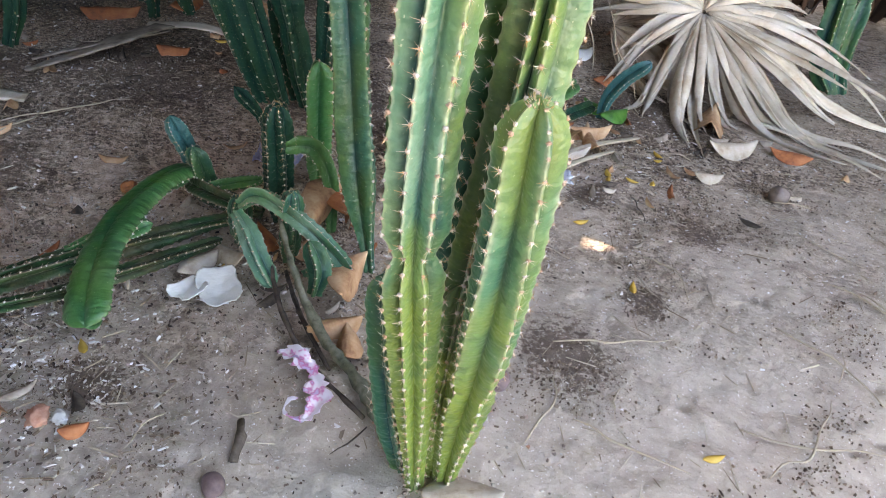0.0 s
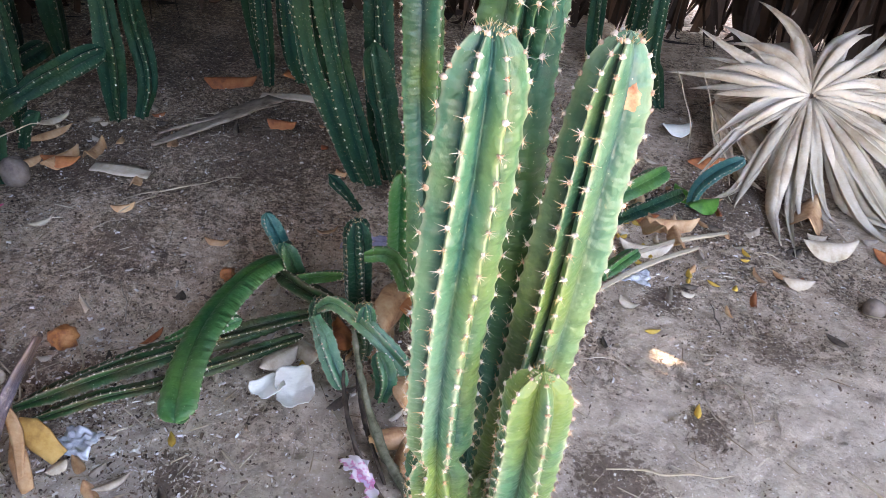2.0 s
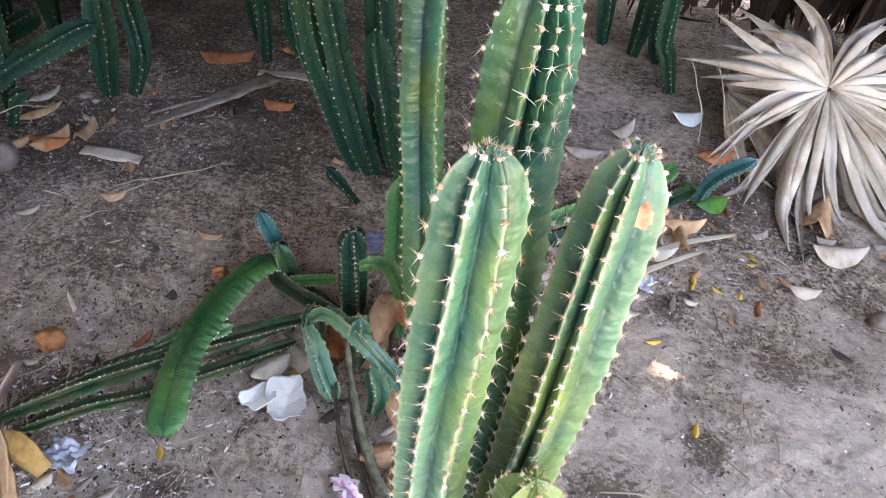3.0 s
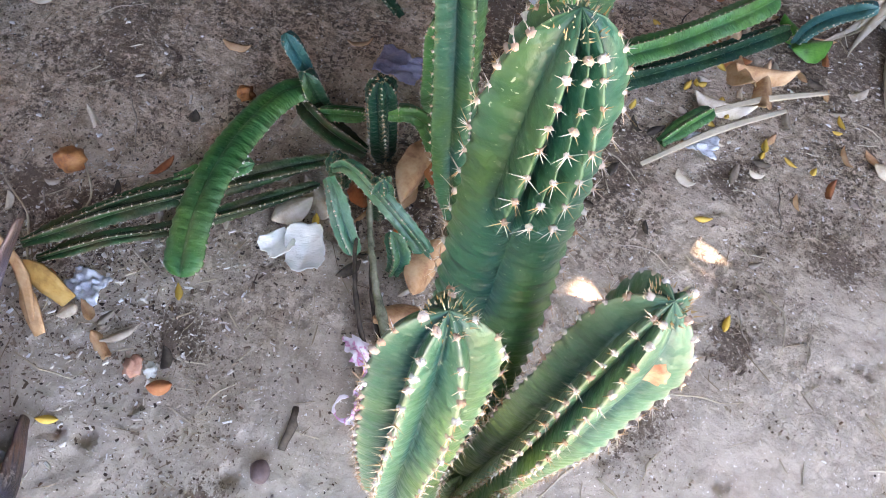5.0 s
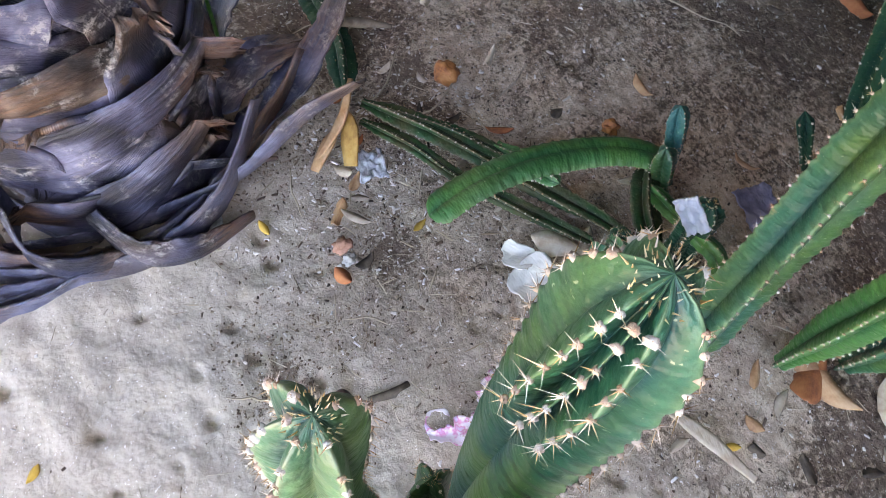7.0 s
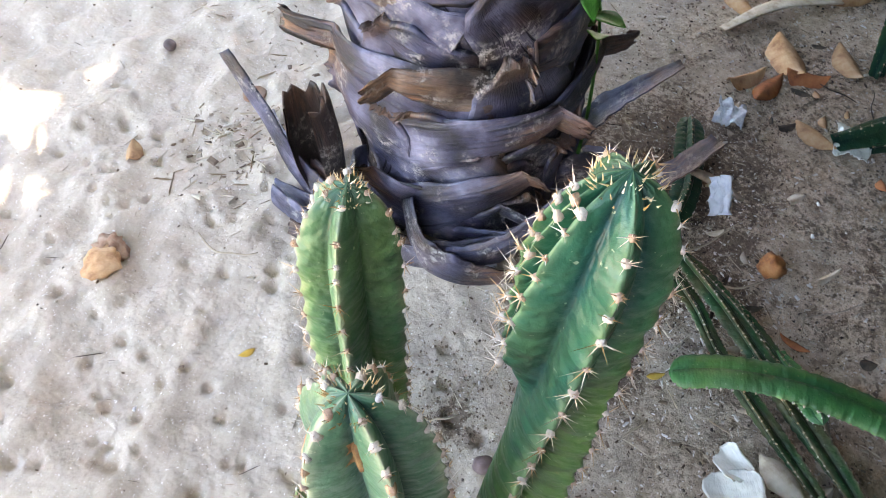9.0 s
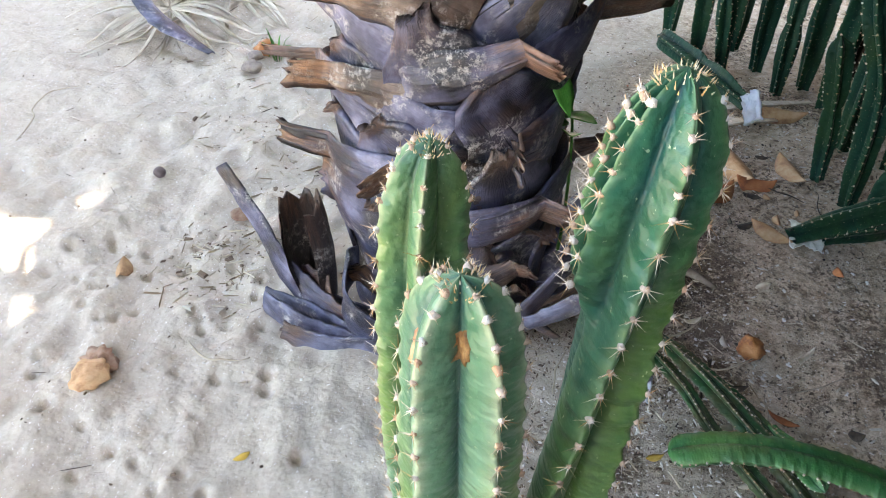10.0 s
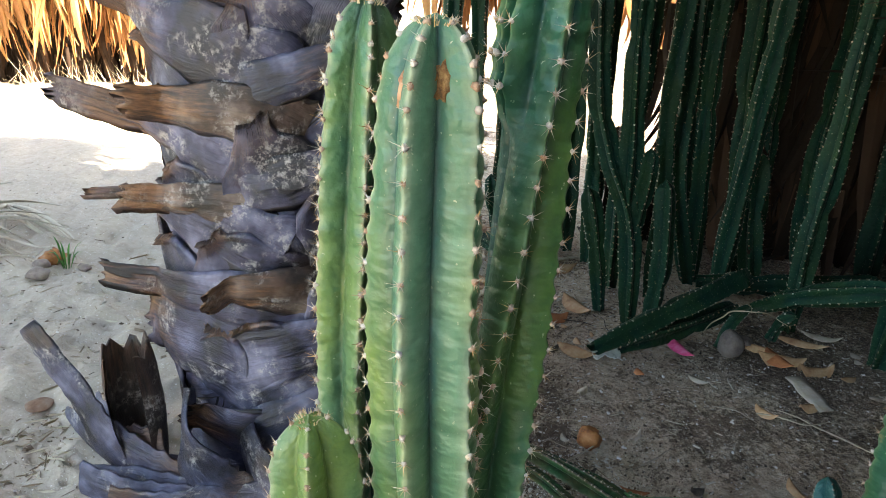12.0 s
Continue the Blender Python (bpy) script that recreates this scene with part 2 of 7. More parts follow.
def bark_material(name, dark, mid, light, brown):
    """Weathered grey palm sheath with fibres, lichen and brown torn ends."""
    m, n, l, b = material(name, 0.5, 0.65)
    uv = n.new("ShaderNodeUVMap").outputs[0]
    obj = n.new("ShaderNodeTexCoord").outputs["Object"]
    fib = noise_tex(n, l, 1.0, 5, 0.7, uv, (120, 5, 1))
    big = noise_tex(n, l, 11, 4, 0.6, obj)
    col = ramp(n, l, big, [(0.40, dark), (0.51, mid), (0.66, light)])
    col = mix(n, l, ramp(n, l, fib, [(0.28, (0.45,) * 3), (0.46, (0.0,) * 3)]), col, dark)
    rust = ramp(n, l, noise_tex(n, l, 7, 4, 0.65, obj), [(0.56, (0,) * 3), (0.66, (0.4,) * 3)])
    col = mix(n, l, rust, col, tuple(0.6 * c for c in brown))
    lich = math_node(n, l, 'MULTIPLY', ramp(n, l, noise_tex(n, l, 15, 3, 0.6, obj), [(0.51, (0,) * 3), (0.64, (1,) * 3)]),
                     ramp(n, l, noise_tex(n, l, 90, 5, 0.8, obj), [(0.48, (0,) * 3), (0.60, (0.75,) * 3)]))
    col = mix(n, l, lich, col, (0.56, 0.53, 0.49))
    sep = n.new("ShaderNodeSeparateXYZ")
    l.new(uv, sep.inputs[0])
    torn = math_node(n, l, 'ADD', sep.outputs[1], math_node(n, l, 'MULTIPLY', math_node(n, l, 'SUBTRACT', fib, 0.5), 0.5))
    where = ramp(n, l, noise_tex(n, l, 8, 3, 0.6, obj), [(0.38, (0.25,) * 3), (0.54, (1,) * 3)])
    fibres = ramp(n, l, fib, [(0.36, tuple(0.25 * c for c in brown)), (0.52, brown), (0.68, tuple(1.7 * c + 0.02 for c in brown))])
    col = mix(n, l, math_node(n, l, 'MULTIPLY', where, ramp(n, l, torn, [(0.62, (0,) * 3), (0.84, (0.95,) * 3)])), col, fibres)
    l.new(col, b.inputs["Base Color"])
    l.new(ramp(n, l, big, [(0.3, (0.34,) * 3), (0.7, (0.65,) * 3)]), b.inputs["Roughness"])
    crack = ramp(n, l, noise_tex(n, l, 1.0, 2, 0.6, uv, (34, 1.8, 1)), [(0.31, (0.95,) * 3), (0.35, (0,) * 3)])
    col2 = mix(n, l, crack, col, tuple(0.3 * c for c in dark))
    l.new(col2, b.inputs["Base Color"])
    hgt = math_node(n, l, 'ADD', fib, math_node(n, l, 'MULTIPLY', lich, 0.3))
    bump(n, l, b, math_node(n, l, 'SUBTRACT', hgt, math_node(n, l, 'MULTIPLY', crack, 0.8)), 0.6, 0.008)
    return m


# The violet-blue cast of these two greys is reflected sky put into the colour.
M_SHEATH = bark_material("weathered_sheath", (0.007, 0.007, 0.014), (0.046, 0.047, 0.086), (0.20, 0.20, 0.285), (0.15, 0.075, 0.038))
M_STRIP = bark_material("sky_tinted_sheath", (0.009, 0.010, 0.020), (0.042, 0.048, 0.090), (0.165, 0.175, 0.26), (0.12, 0.07, 0.05))
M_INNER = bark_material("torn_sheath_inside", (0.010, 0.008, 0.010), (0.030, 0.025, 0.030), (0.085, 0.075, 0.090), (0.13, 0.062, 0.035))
M_TORN = bark_material("brown_torn_sheath", (0.012, 0.008, 0.007), (0.060, 0.036, 0.026), (0.24, 0.185, 0.15), (0.24, 0.11, 0.045))
M_CORE = bark_material("trunk_core", (0.010, 0.007, 0.006), (0.026, 0.018, 0.016), (0.06, 0.042, 0.034), (0.09, 0.045, 0.025))


def ground_material():
    m, n, l, b = material("sandy_soil", 0.92, 0.2)
    obj = n.new("ShaderNodeTexCoord").outputs["Object"]
    soil = n.new("ShaderNodeAttribute")
    soil.attribute_name = "soil"
    wet_shade = n.new("ShaderNodeAttribute")
    wet_shade.attribute_name = "stain_shade"
    big = noise_tex(n, l, 5, 5, 0.65, obj)
    mid = noise_tex(n, l, 38, 5, 0.7, obj)
    grain = noise_tex(n, l, 420, 3, 0.7, obj)
    sand = ramp(n, l, mid, [(0.3, (0.40, 0.335, 0.268)), (0.5, (0.465, 0.40, 0.325)), (0.7, (0.515, 0.45, 0.37))])
    dirt = ramp(n, l, mid, [(0.32, (0.29, 0.205, 0.140)), (0.5, (0.565, 0.435, 0.32)), (0.68, (0.72, 0.60, 0.465))])
    k = math_node(n, l, 'ADD', soil.outputs["Fac"], math_node(n, l, 'MULTIPLY', math_node(n, l, 'SUBTRACT', big, 0.5), 0.9))
    col = mix(n, l, ramp(n, l, k, [(0.2, (0,) * 3), (0.8, (1,) * 3)]), sand, dirt)
    grit = noise_tex(n, l, 85, 6, 0.8, obj)
    w = math_node(n, l, 'ADD', math_node(n, l, 'MULTIPLY', wet_shade.outputs["Fac"], 0.75), math_node(n, l, 'MULTIPLY', math_node(n, l, 'SUBTRACT', grit, 0.5), 2.2))
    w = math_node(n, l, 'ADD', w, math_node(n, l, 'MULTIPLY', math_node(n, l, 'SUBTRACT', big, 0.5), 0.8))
    # Soil darkened at damp patches, and by shade painted under the thicket.
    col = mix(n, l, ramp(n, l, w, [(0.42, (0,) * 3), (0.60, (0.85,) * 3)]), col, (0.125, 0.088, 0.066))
    crumbs = ramp(n, l, noise_tex(n, l, 95, 4, 0.7, obj), [(0.535, (0,) * 3), (0.565, (0.9,) * 3)])
    lumps = ramp(n, l, noise_tex(n, l, 48, 5, 0.75, obj), [(0.52, (0,) * 3), (0.57, (0.9,) * 3)])
    crumbs = math_node(n, l, 'MAXIMUM', crumbs, math_node(n, l, 'MULTIPLY', lumps, 0.8))
    crumbs = math_node(n, l, 'MULTIPLY', crumbs, ramp(n, l, big, [(0.44, (0.10,) * 3), (0.56, (1,) * 3)]))
    crumbs = math_node(n, l, 'MULTIPLY', crumbs, ramp(n, l, soil.outputs["Fac"], [(0.1, (0.05,) * 3), (0.6, (1,) * 3)]))
    col = mix(n, l, crumbs, col, (0.105, 0.074, 0.056))
    specks = ramp(n, l, noise_tex(n, l, 210, 2, 0.6, obj), [(0.67, (0,) * 3), (0.70, (0.9,) * 3)])
    col = mix(n, l, specks, col, (0.80, 0.76, 0.70))
    col = mix(n, l, ramp(n, l, grain, [(0.36, (0.20,) * 3), (0.48, (0,) * 3)]), col, (0.24, 0.18, 0.13))
    l.new(col, b.inputs["Base Color"])
    dune = math_node(n, l, 'MULTIPLY', noise_tex(n, l, 17, 3, 0.55, obj), math_node(n, l, 'ADD', math_node(n, l, 'MULTIPLY', soil.outputs["Fac"], 0.8), 1.35))
    h = math_node(n, l, 'ADD', math_node(n, l, 'ADD', math_node(n, l, 'MULTIPLY', mid, math_node(n, l, 'ADD', math_node(n, l, 'MULTIPLY', soil.outputs["Fac"], 0.9), 0.22)), dune), math_node(n, l, 'MULTIPLY', grain, math_node(n, l, 'ADD', math_node(n, l, 'MULTIPLY', soil.outputs["Fac"], 0.10), 0.03)))
    h = math_node(n, l, 'ADD', h, math_node(n, l, 'ADD', math_node(n, l, 'MULTIPLY', crumbs, 0.7), math_node(n, l, 'MULTIPLY', grit, math_node(n, l, 'ADD', math_node(n, l, 'MULTIPLY', soil.outputs["Fac"], 0.9), 0.08))))
    bump(n, l, b, h, 0.9, 0.012)
    return m


M_GROUND = ground_material()


# ---------------------------------------------------------------- building helpers
rng = random.Random(7)


def mesh_of(name, verts, faces, mat, uvs=None, smooth=True):
    me = bpy.data.meshes.new(name)
    me.from_pydata([tuple(v) for v in verts], [], faces)
    me.materials.append(mat)
    if smooth:
        me.polygons.foreach_set("use_smooth", [True] * len(me.polygons))
    if uvs is not None:
        layer = me.uv_layers.new(name="UVMap")
        idx = np.empty(len(me.loops), dtype=np.int32)
        me.loops.foreach_get("vertex_index", idx)
        layer.data.foreach_set("uv", np.asarray(uvs, dtype=np.float32)[idx].ravel())
    me.update()
    return me


def thing(name, at, label, category, group="", kind=""):
    """An Empty at a thing's base."""
    ob = new(name)
    ob.empty_display_size = 0.05
    ob.matrix_world = Matrix.Translation(at)
    return tagged(ob, label, category, group, kind)


def part(name, me, parent, label=""):
    ob = new(name, me)
    ob.parent = parent
    return tagged(ob, label)


def spline(points, step):
    """A smooth line through the points, in even steps."""
    p = [Vector(q) for q in points]
    if len(p) == 2:
        p = [p[0], p[0].lerp(p[1], 0.5), p[1]]
    p = [2 * p[0] - p[1]] + p + [2 * p[-1] - p[-2]]
    fine = []
    for i in range(1, len(p) - 2):
        a, b, c, d = p[i - 1:i + 3]
        for k in range(24):
            t = k / 24
            fine.append(0.5 * (2 * b + (c - a) * t + (2 * a - 5 * b + 4 * c - d) * t * t + (3 * b - a - 3 * c + d) * t ** 3))
    fine.append(p[-2])
    lengths = [0.0]
    for a, b in zip(fine, fine[1:]):
        lengths.append(lengths[-1] + (b - a).length)
    total = lengths[-1]
    n = max(3, int(round(total / step)))
    s = np.linspace(0, total, n + 1)
    arr = np.array([tuple(v) for v in fine])
    return [Vector(v) for v in np.stack([np.interp(s, lengths, arr[:, k]) for k in range(3)], 1)], list(s), total


def frames_along(line):
    out = []
    up = None
    for i, p in enumerate(line):
        t = (line[min(i + 1, len(line) - 1)] - line[max(i - 1, 0)]).normalized()
        if up is None:
            up = Vector((1, 0, 0)) if abs(t.x) < 0.9 else Vector((0, 1, 0))
        up = (up - t * up.dot(t)).normalized()
        out.append((t, up.copy(), t.cross(up)))
    return out


def spine_verts(verts, faces, base, way, length, radius):
    way = way.normalized()
    side = way.orthogonal().normalized()
    other = way.cross(side)
    i = len(verts)
    for k in range(3):
        a = 2.0944 * k
        verts.append(base + side * (radius * math.cos(a)) + other * (radius * math.sin(a)))
    verts.append(base + way * length)
    faces.extend(((i, i + 1, i + 3), (i + 1, i + 2, i + 3), (i + 2, i, i + 3)))


OCTA = [Vector(v) for v in ((1, 0, 0), (-1, 0, 0), (0, 1, 0), (0, -1, 0), (0, 0, 1), (0, 0, -1))]
OCTA_F = [(0, 2, 4), (2, 1, 4), (1, 3, 4), (3, 0, 4), (2, 0, 5), (1, 2, 5), (3, 1, 5), (0, 3, 5)]


SPINE_R = 0.00033


def tuft_shape():
    """An octahedron, its faces cut in four and pushed out to a ball."""
    pts, faces, seen = list(OCTA), [], {}

    def mid(a, b):
        k = (min(a, b), max(a, b))
        if k not in seen:
            seen[k] = len(pts)
            pts.append(((pts[a] + pts[b]) / 2).normalized())
        return seen[k]
    for a, b, c in OCTA_F:
        d, e, f = mid(a, b), mid(b, c), mid(c, a)
        faces += [(a, d, f), (d, b, e), (f, e, c), (d, e, f)]
    return pts, faces


TUFT_V, TUFT_F = tuft_shape()


def blob(verts, faces, at, size):
    i = len(verts)
    for o in TUFT_V:
        verts.append(at + o * (size * rng.uniform(0.65, 1.2)))
    faces.extend(tuple(i + k for k in f) for f in TUFT_F)


def cactus_stem(parent, points, radius, mat, ribs=5, depth=0.5, twist=0.0, turn=0.0, spacing=0.0178, spine=0.0074, per=6,
                joints=(), taper=0.55, taper_len=0.12, tip=1.0, step=0.007, seg=8, flat=1.0, wave=0.065, tuft=True, label="", name="stem", lumps=0.05, angles=None, sway=0.12, top=1.0, depths=None, late=(), late_at=0.0, folds=0.0):
    """One ribbed column. joints: (place along it 0..1, how narrow). flat: below 1 squeezes the section. angles: uneven ribs, in degrees; depths: how deep the groove after each is.
    late: which ribs begin only at late_at of the length. folds: depth of the creases across the faces."""
    line, s, total = spline(points, step)
    fr = frames_along(line)
    crests = [radians(a) for a in angles] if angles else [2 * math.pi * k / ribs for k in range(ribs)]
    ribs = len(crests)
    places = (0.0, 0.035, 0.14, 0.28, 0.42, 0.5, 0.58, 0.72, 0.86, 0.965) if seg > 6 else (0.0, 0.06, 0.28, 0.5, 0.72, 0.94)
    n = ribs * len(places)
    around = []
    for k in range(ribs):
        gap = (crests[(k + 1) % ribs] - crests[k]) % (2 * math.pi)
        deep = depths[k] if depths else max(0.85, min(1.12, gap / 1.2))
        for p in places:
            around.append((crests[k] + gap * p, 1 - abs(p - 0.5) / 0.5, deep))
    low = []
    if late:
        kept = [k for k in range(ribs) if k not in late]
        for th, u, deep in around:
            for m, k in enumerate(kept):
                gap = (crests[kept[(m + 1) % len(kept)]] - crests[k]) % (2 * math.pi)
                q = ((th - crests[k]) % (2 * math.pi)) / gap
                if q < 1:
                    low.append((1 - abs(q - 0.5) / 0.5, 1.08))
                    break
    verts, uvs, faces = [], [], []
    phase = rng.random() * 10

    def width(a):
        w = 1.0
        if a < taper_len:
            w *= taper + (1 - taper) * (0.5 - 0.5 * math.cos(math.pi * a / taper_len))
        for place, narrow in joints:
            w *= 1 - (1 - narrow) * math.exp(-((a - place * total) / (radius * 0.55)) ** 2)
        k = min(1.0, max(0.0, (a / total - 0.55) / 0.45))
        w *= 1 - (1 - top) * k * k
        cap = radius * 1.8 * tip
        if a > total - cap:
            q = (a - (total - cap)) / cap
            w *= max(0.0, 1 - q ** 2.6) ** 0.55
        return w * (1 + lumps * math.sin(a * 17 + phase) * math.sin(a * 7.3 + 2 * phase))

    def section(i, th, u, deep=1.0):
        a = s[i]
        crest = 1 - (math.sqrt(u * u + 0.0012) / 1.0006) ** 0.9
        r = radius * width(a) * (1 - depth * deep * (1 - crest))
        r *= 1 + wave * crest ** 2 * math.cos(2 * math.pi * a / spacing) * min(1, (total - a) / (radius * 2) + 0.2)
        r *= 1 + 0.05 * (1 - u) * noise.noise(Vector((a * 22, th * 1.5, phase)))
        if folds:
            r *= 1 + folds * (0.3 + 0.7 * math.sin(math.pi * min(1, u * 1.15))) * math.sin(2 * math.pi * a / spacing + 1.4 * u + 2.2 * noise.noise(Vector((a * 14, th * 2, phase)))) * (0.5 + noise.noise(Vector((a * 9, th, 4))))
        t, x, y = fr[i]
        ang = th + turn + twist * a + sway * math.sin(a * 13 + phase + th)
        return line[i] + x * (r * math.cos(ang)) + y * (r * math.sin(ang) * flat)

    for i in range(len(line)):
        for k, (th, u, deep) in enumerate(around):
            p = section(i, th, u, deep)
            if late:
                f = min(1.0, max(0.0, (s[i] / total - late_at) / 0.06 + 0.6))
                f = f * f * (3 - 2 * f)
                p = section(i, th, *low[k]).lerp(p, f)
                u = low[k][0] + (u - low[k][0]) * f
            verts.append(p)
            uvs.append((u, s[i] + phase))
    for i in range(len(line) - 1):
        for k in range(n):
            a, b = i * n + k, i * n + (k + 1) % n
            faces.append((a, b, b + n, a + n))
    verts.append(line[-1])
    uvs.append((0.8, total))
    last = (len(line) - 1) * n
    for k in range(n):
        faces.append((last + k, last + (k + 1) % n, len(verts) - 1))
    stem = part(name, mesh_of(name, verts, faces, mat, uvs), parent, label)
    if spine <= 0:
        return stem
    sv, sf, av, af = [], [], [], []
    a = spacing
    while a < total - 0.002:
        i = min(len(line) - 1, int(round(a / total * (len(line) - 1))))
        t, x, y = fr[i]
        near_tip = a > total - radius * 1.3
        for k in range(ribs):
            if k in late and a / total < late_at:
                continue
            th = crests[k]
            ang = th + turn + twist * s[i] + sway * math.sin(s[i] * 13 + phase + th)
            out = (x * math.cos(ang) + y * math.sin(ang) * flat).normalized()
            if near_tip:
                out = (out + t * 1.2 * (1 - (total - a) / (radius * 1.3))).normalized()
            p = section(i, th, 0.0)
            size = min(0.0022, spacing * 0.13) * rng.uniform(0.7, 1.15)
            blob(av, af, p - out * 0.0005, size)
            side = out.cross(t).normalized()
            count = max(3, per - 2) if near_tip else per
            for c in range(count):
                ph = 2 * math.pi * (c + rng.random() * 0.7) / count
                way = out * rng.uniform(0.15, 0.8) + (side * math.cos(ph) + t * math.sin(ph)) * rng.uniform(0.6, 1.0)
                spine_verts(sv, sf, p, way, spine * (1.45 if c == 0 else rng.uniform(0.5, 1.2)) * (0.6 if near_tip else 1), SPINE_R)
        a += spacing * (1.0 if a < total - radius * 1.4 else 0.55)
    part("spine", mesh_of("spine", sv, sf, M_SPINE, smooth=False), stem)["kind"] = "stuff"
    if av:
        part("areole", mesh_of("areoles", av, af, M_AREOLE), stem)["kind"] = "stuff"
    if tuft:
        tv, tf = [], []
        t, x, y = fr[-1]
        top = line[-1] - t * radius * 0.05
        for c in range(int(70 * min(1, radius / 0.03))):
            ph, rr = rng.random() * 6.283, radius * 0.32 * math.sqrt(rng.random())
            b0 = top + (x * math.cos(ph) + y * math.sin(ph)) * rr - t * rr * 0.4
            way = t * rng.uniform(0.5, 1) + (x * math.cos(ph) + y * math.sin(ph)) * rng.uniform(0.1, 0.9)
            spine_verts(tv, tf, b0, way, rng.uniform(0.002, 0.0058) * min(1, radius / 0.03), 0.00045)
        part("tip_wool", mesh_of("tip_wool", tv, tf, M_TUFT, smooth=False), stem, "golden woolly growing tip")["kind"] = "stuff"
    return stem


def ribbon_mesh(name, points, widths, mat, side=None, thick=0.002, fold=0.0, ragged=0.0, across=4, step=0.02, curl=0.0, seed=0):
    """A curved strip of some thickness: widths along it, fold: height of its keel, curl: rise of both edges, ragged: torn edges; side 'level' keeps it flat on the ground."""
    r = random.Random(seed)
    line, s, total = spline(points, step)
    fr = frames_along(line)
    top, uvs = [], []
    m = across
    for i, p in enumerate(line):
        t = fr[i][0]
        sd = (t.cross(Vector((0, 0, 1))) if side == 'level' else Vector(side)) if side is not None else fr[i][1]
        sd = (sd - t * sd.dot(t)).normalized()
        nrm = sd.cross(t)
        q = s[i] / total
        w = float(np.interp(q, np.linspace(0, 1, len(widths)), widths))
        el, er = (1 - ragged * r.random()), (1 - ragged * r.random())
        for k in range(m + 1):
            c = 2 * k / m - 1
            e = c * (el if c < 0 else er)
            h = -fold * (1 - abs(c)) * w + curl * w * c * c
            top.append((p + sd * (e * w / 2) + nrm * h, nrm))
            uvs.append((0.5 + c * w * 0.5, q))
    nv = len(top)
    verts = [p + n_ * (thick / 2) for p, n_ in top] + [p - n_ * (thick / 2) for p, n_ in top]
    faces = []
    rows = len(line)
    for i in range(rows - 1):
        for k in range(m):
            a = i * (m + 1) + k
            b = a + m + 1
            faces.append((a, a + 1, b + 1, b))
            faces.append((nv + a + 1, nv + a, nv + b, nv + b + 1))
        for k in (0, m):
            a = i * (m + 1) + k
            b = a + m + 1
            f = (a, b, nv + b, nv + a)
            faces.append(f if k == 0 else f[::-1])
    for i in (0, rows - 1):
        for k in range(m):
            a = i * (m + 1) + k
            f = (a + 1, a, nv + a, nv + a + 1)
            faces.append(f if i == 0 else f[::-1])
    return mesh_of(name, verts, faces, mat, uvs + uvs)


def tube_mesh(name, points, radii, mat, sides=7, step=0.02, rough=0.0, seed=0):
    r = random.Random(seed)
    line, s, total = spline(points, step)
    fr = frames_along(line)
    verts, uvs, faces = [], [], []
    for i, p in enumerate(line):
        w = float(np.interp(s[i] / total, np.linspace(0, 1, len(radii)), radii))
        for k in range(sides):
            a = 2 * math.pi * k / sides
            q = w * (1 + rough * (r.random() - 0.5))
            verts.append(p + fr[i][1] * (q * math.cos(a)) + fr[i][2] * (q * math.sin(a)))
            uvs.append((k / sides * 0.1, s[i]))
    for i in range(len(line) - 1):
        for k in range(sides):
            a, b = i * sides + k, i * sides + (k + 1) % sides
            faces.append((a, b, b + sides, a + sides))
    faces.append(tuple(range(sides))[::-1])
    faces.append(tuple((len(line) - 1) * sides + k for k in range(sides)))
    return mesh_of(name, verts, faces, mat, uvs)


def lump_mesh(name, size, mat, rough=0.15, scale=1.5, seed=0, sub=3):
    bm = bmesh.new()
    bmesh.ops.create_icosphere(bm, subdivisions=sub, radius=1)
    for v in bm.verts:
        d = noise.noise(v.co * scale + Vector((seed * 3.1, seed, 0)))
        v.co *= 1 + rough * d * 2
        v.co = Vector((v.co.x * size[0], v.co.y * size[1], v.co.z * size[2]))
    me = bpy.data.meshes.new(name)
    bm.to_mesh(me)
    bm.free()
    me.materials.append(mat)
    me.polygons.foreach_set("use_smooth", [True] * len(me.polygons))
    return me


# ---------------------------------------------------------------- ground
PALM = Vector((-0.68, 0.26, 0.0))


def ground_z(x, y):
    p = Vector((x, y, 0))
    z = 0.012 * noise.noise(p * 2.1) + 0.006 * noise.noise(p * 7.0 + Vector((5, 0, 0)))
    sandy = 1 / (1 + math.exp((y - 0.1) * 6))
    z += sandy * (0.028 * noise.noise(Vector((x * 5, y * 7, 3))) + 0.024 * noise.noise(Vector((x * 13, y * 17, 7))))
    d = math.hypot(x - PALM.x, y - PALM.y)
    z += 0.03 * math.exp(-(d / 0.3) ** 2)
    far = max(0.0, math.hypot(x, y) - 4)
    return z * (1 if far <= 0 else 1 / (1 + far * 0.2))


# Dark soil patches; the wide ones by the thicket stand in for its shade.
STAIN_SHADE_SPOTS = [(-0.78, 1.11, 0.16), (-0.38, 0.64, 0.06), (0.26, 0.82, 0.10), (0.33, 1.30, 0.08), (0.10, 1.25, 0.15), (-0.70, 1.62, 0.45), (-1.05, 1.45, 0.35), (-0.92, 0.62, 0.28), (-0.62, 0.74, 0.12), (-0.72, 0.76, 0.10), (-0.22, 0.44, 0.04),
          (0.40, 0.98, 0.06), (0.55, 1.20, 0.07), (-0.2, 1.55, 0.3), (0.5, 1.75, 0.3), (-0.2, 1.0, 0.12)]


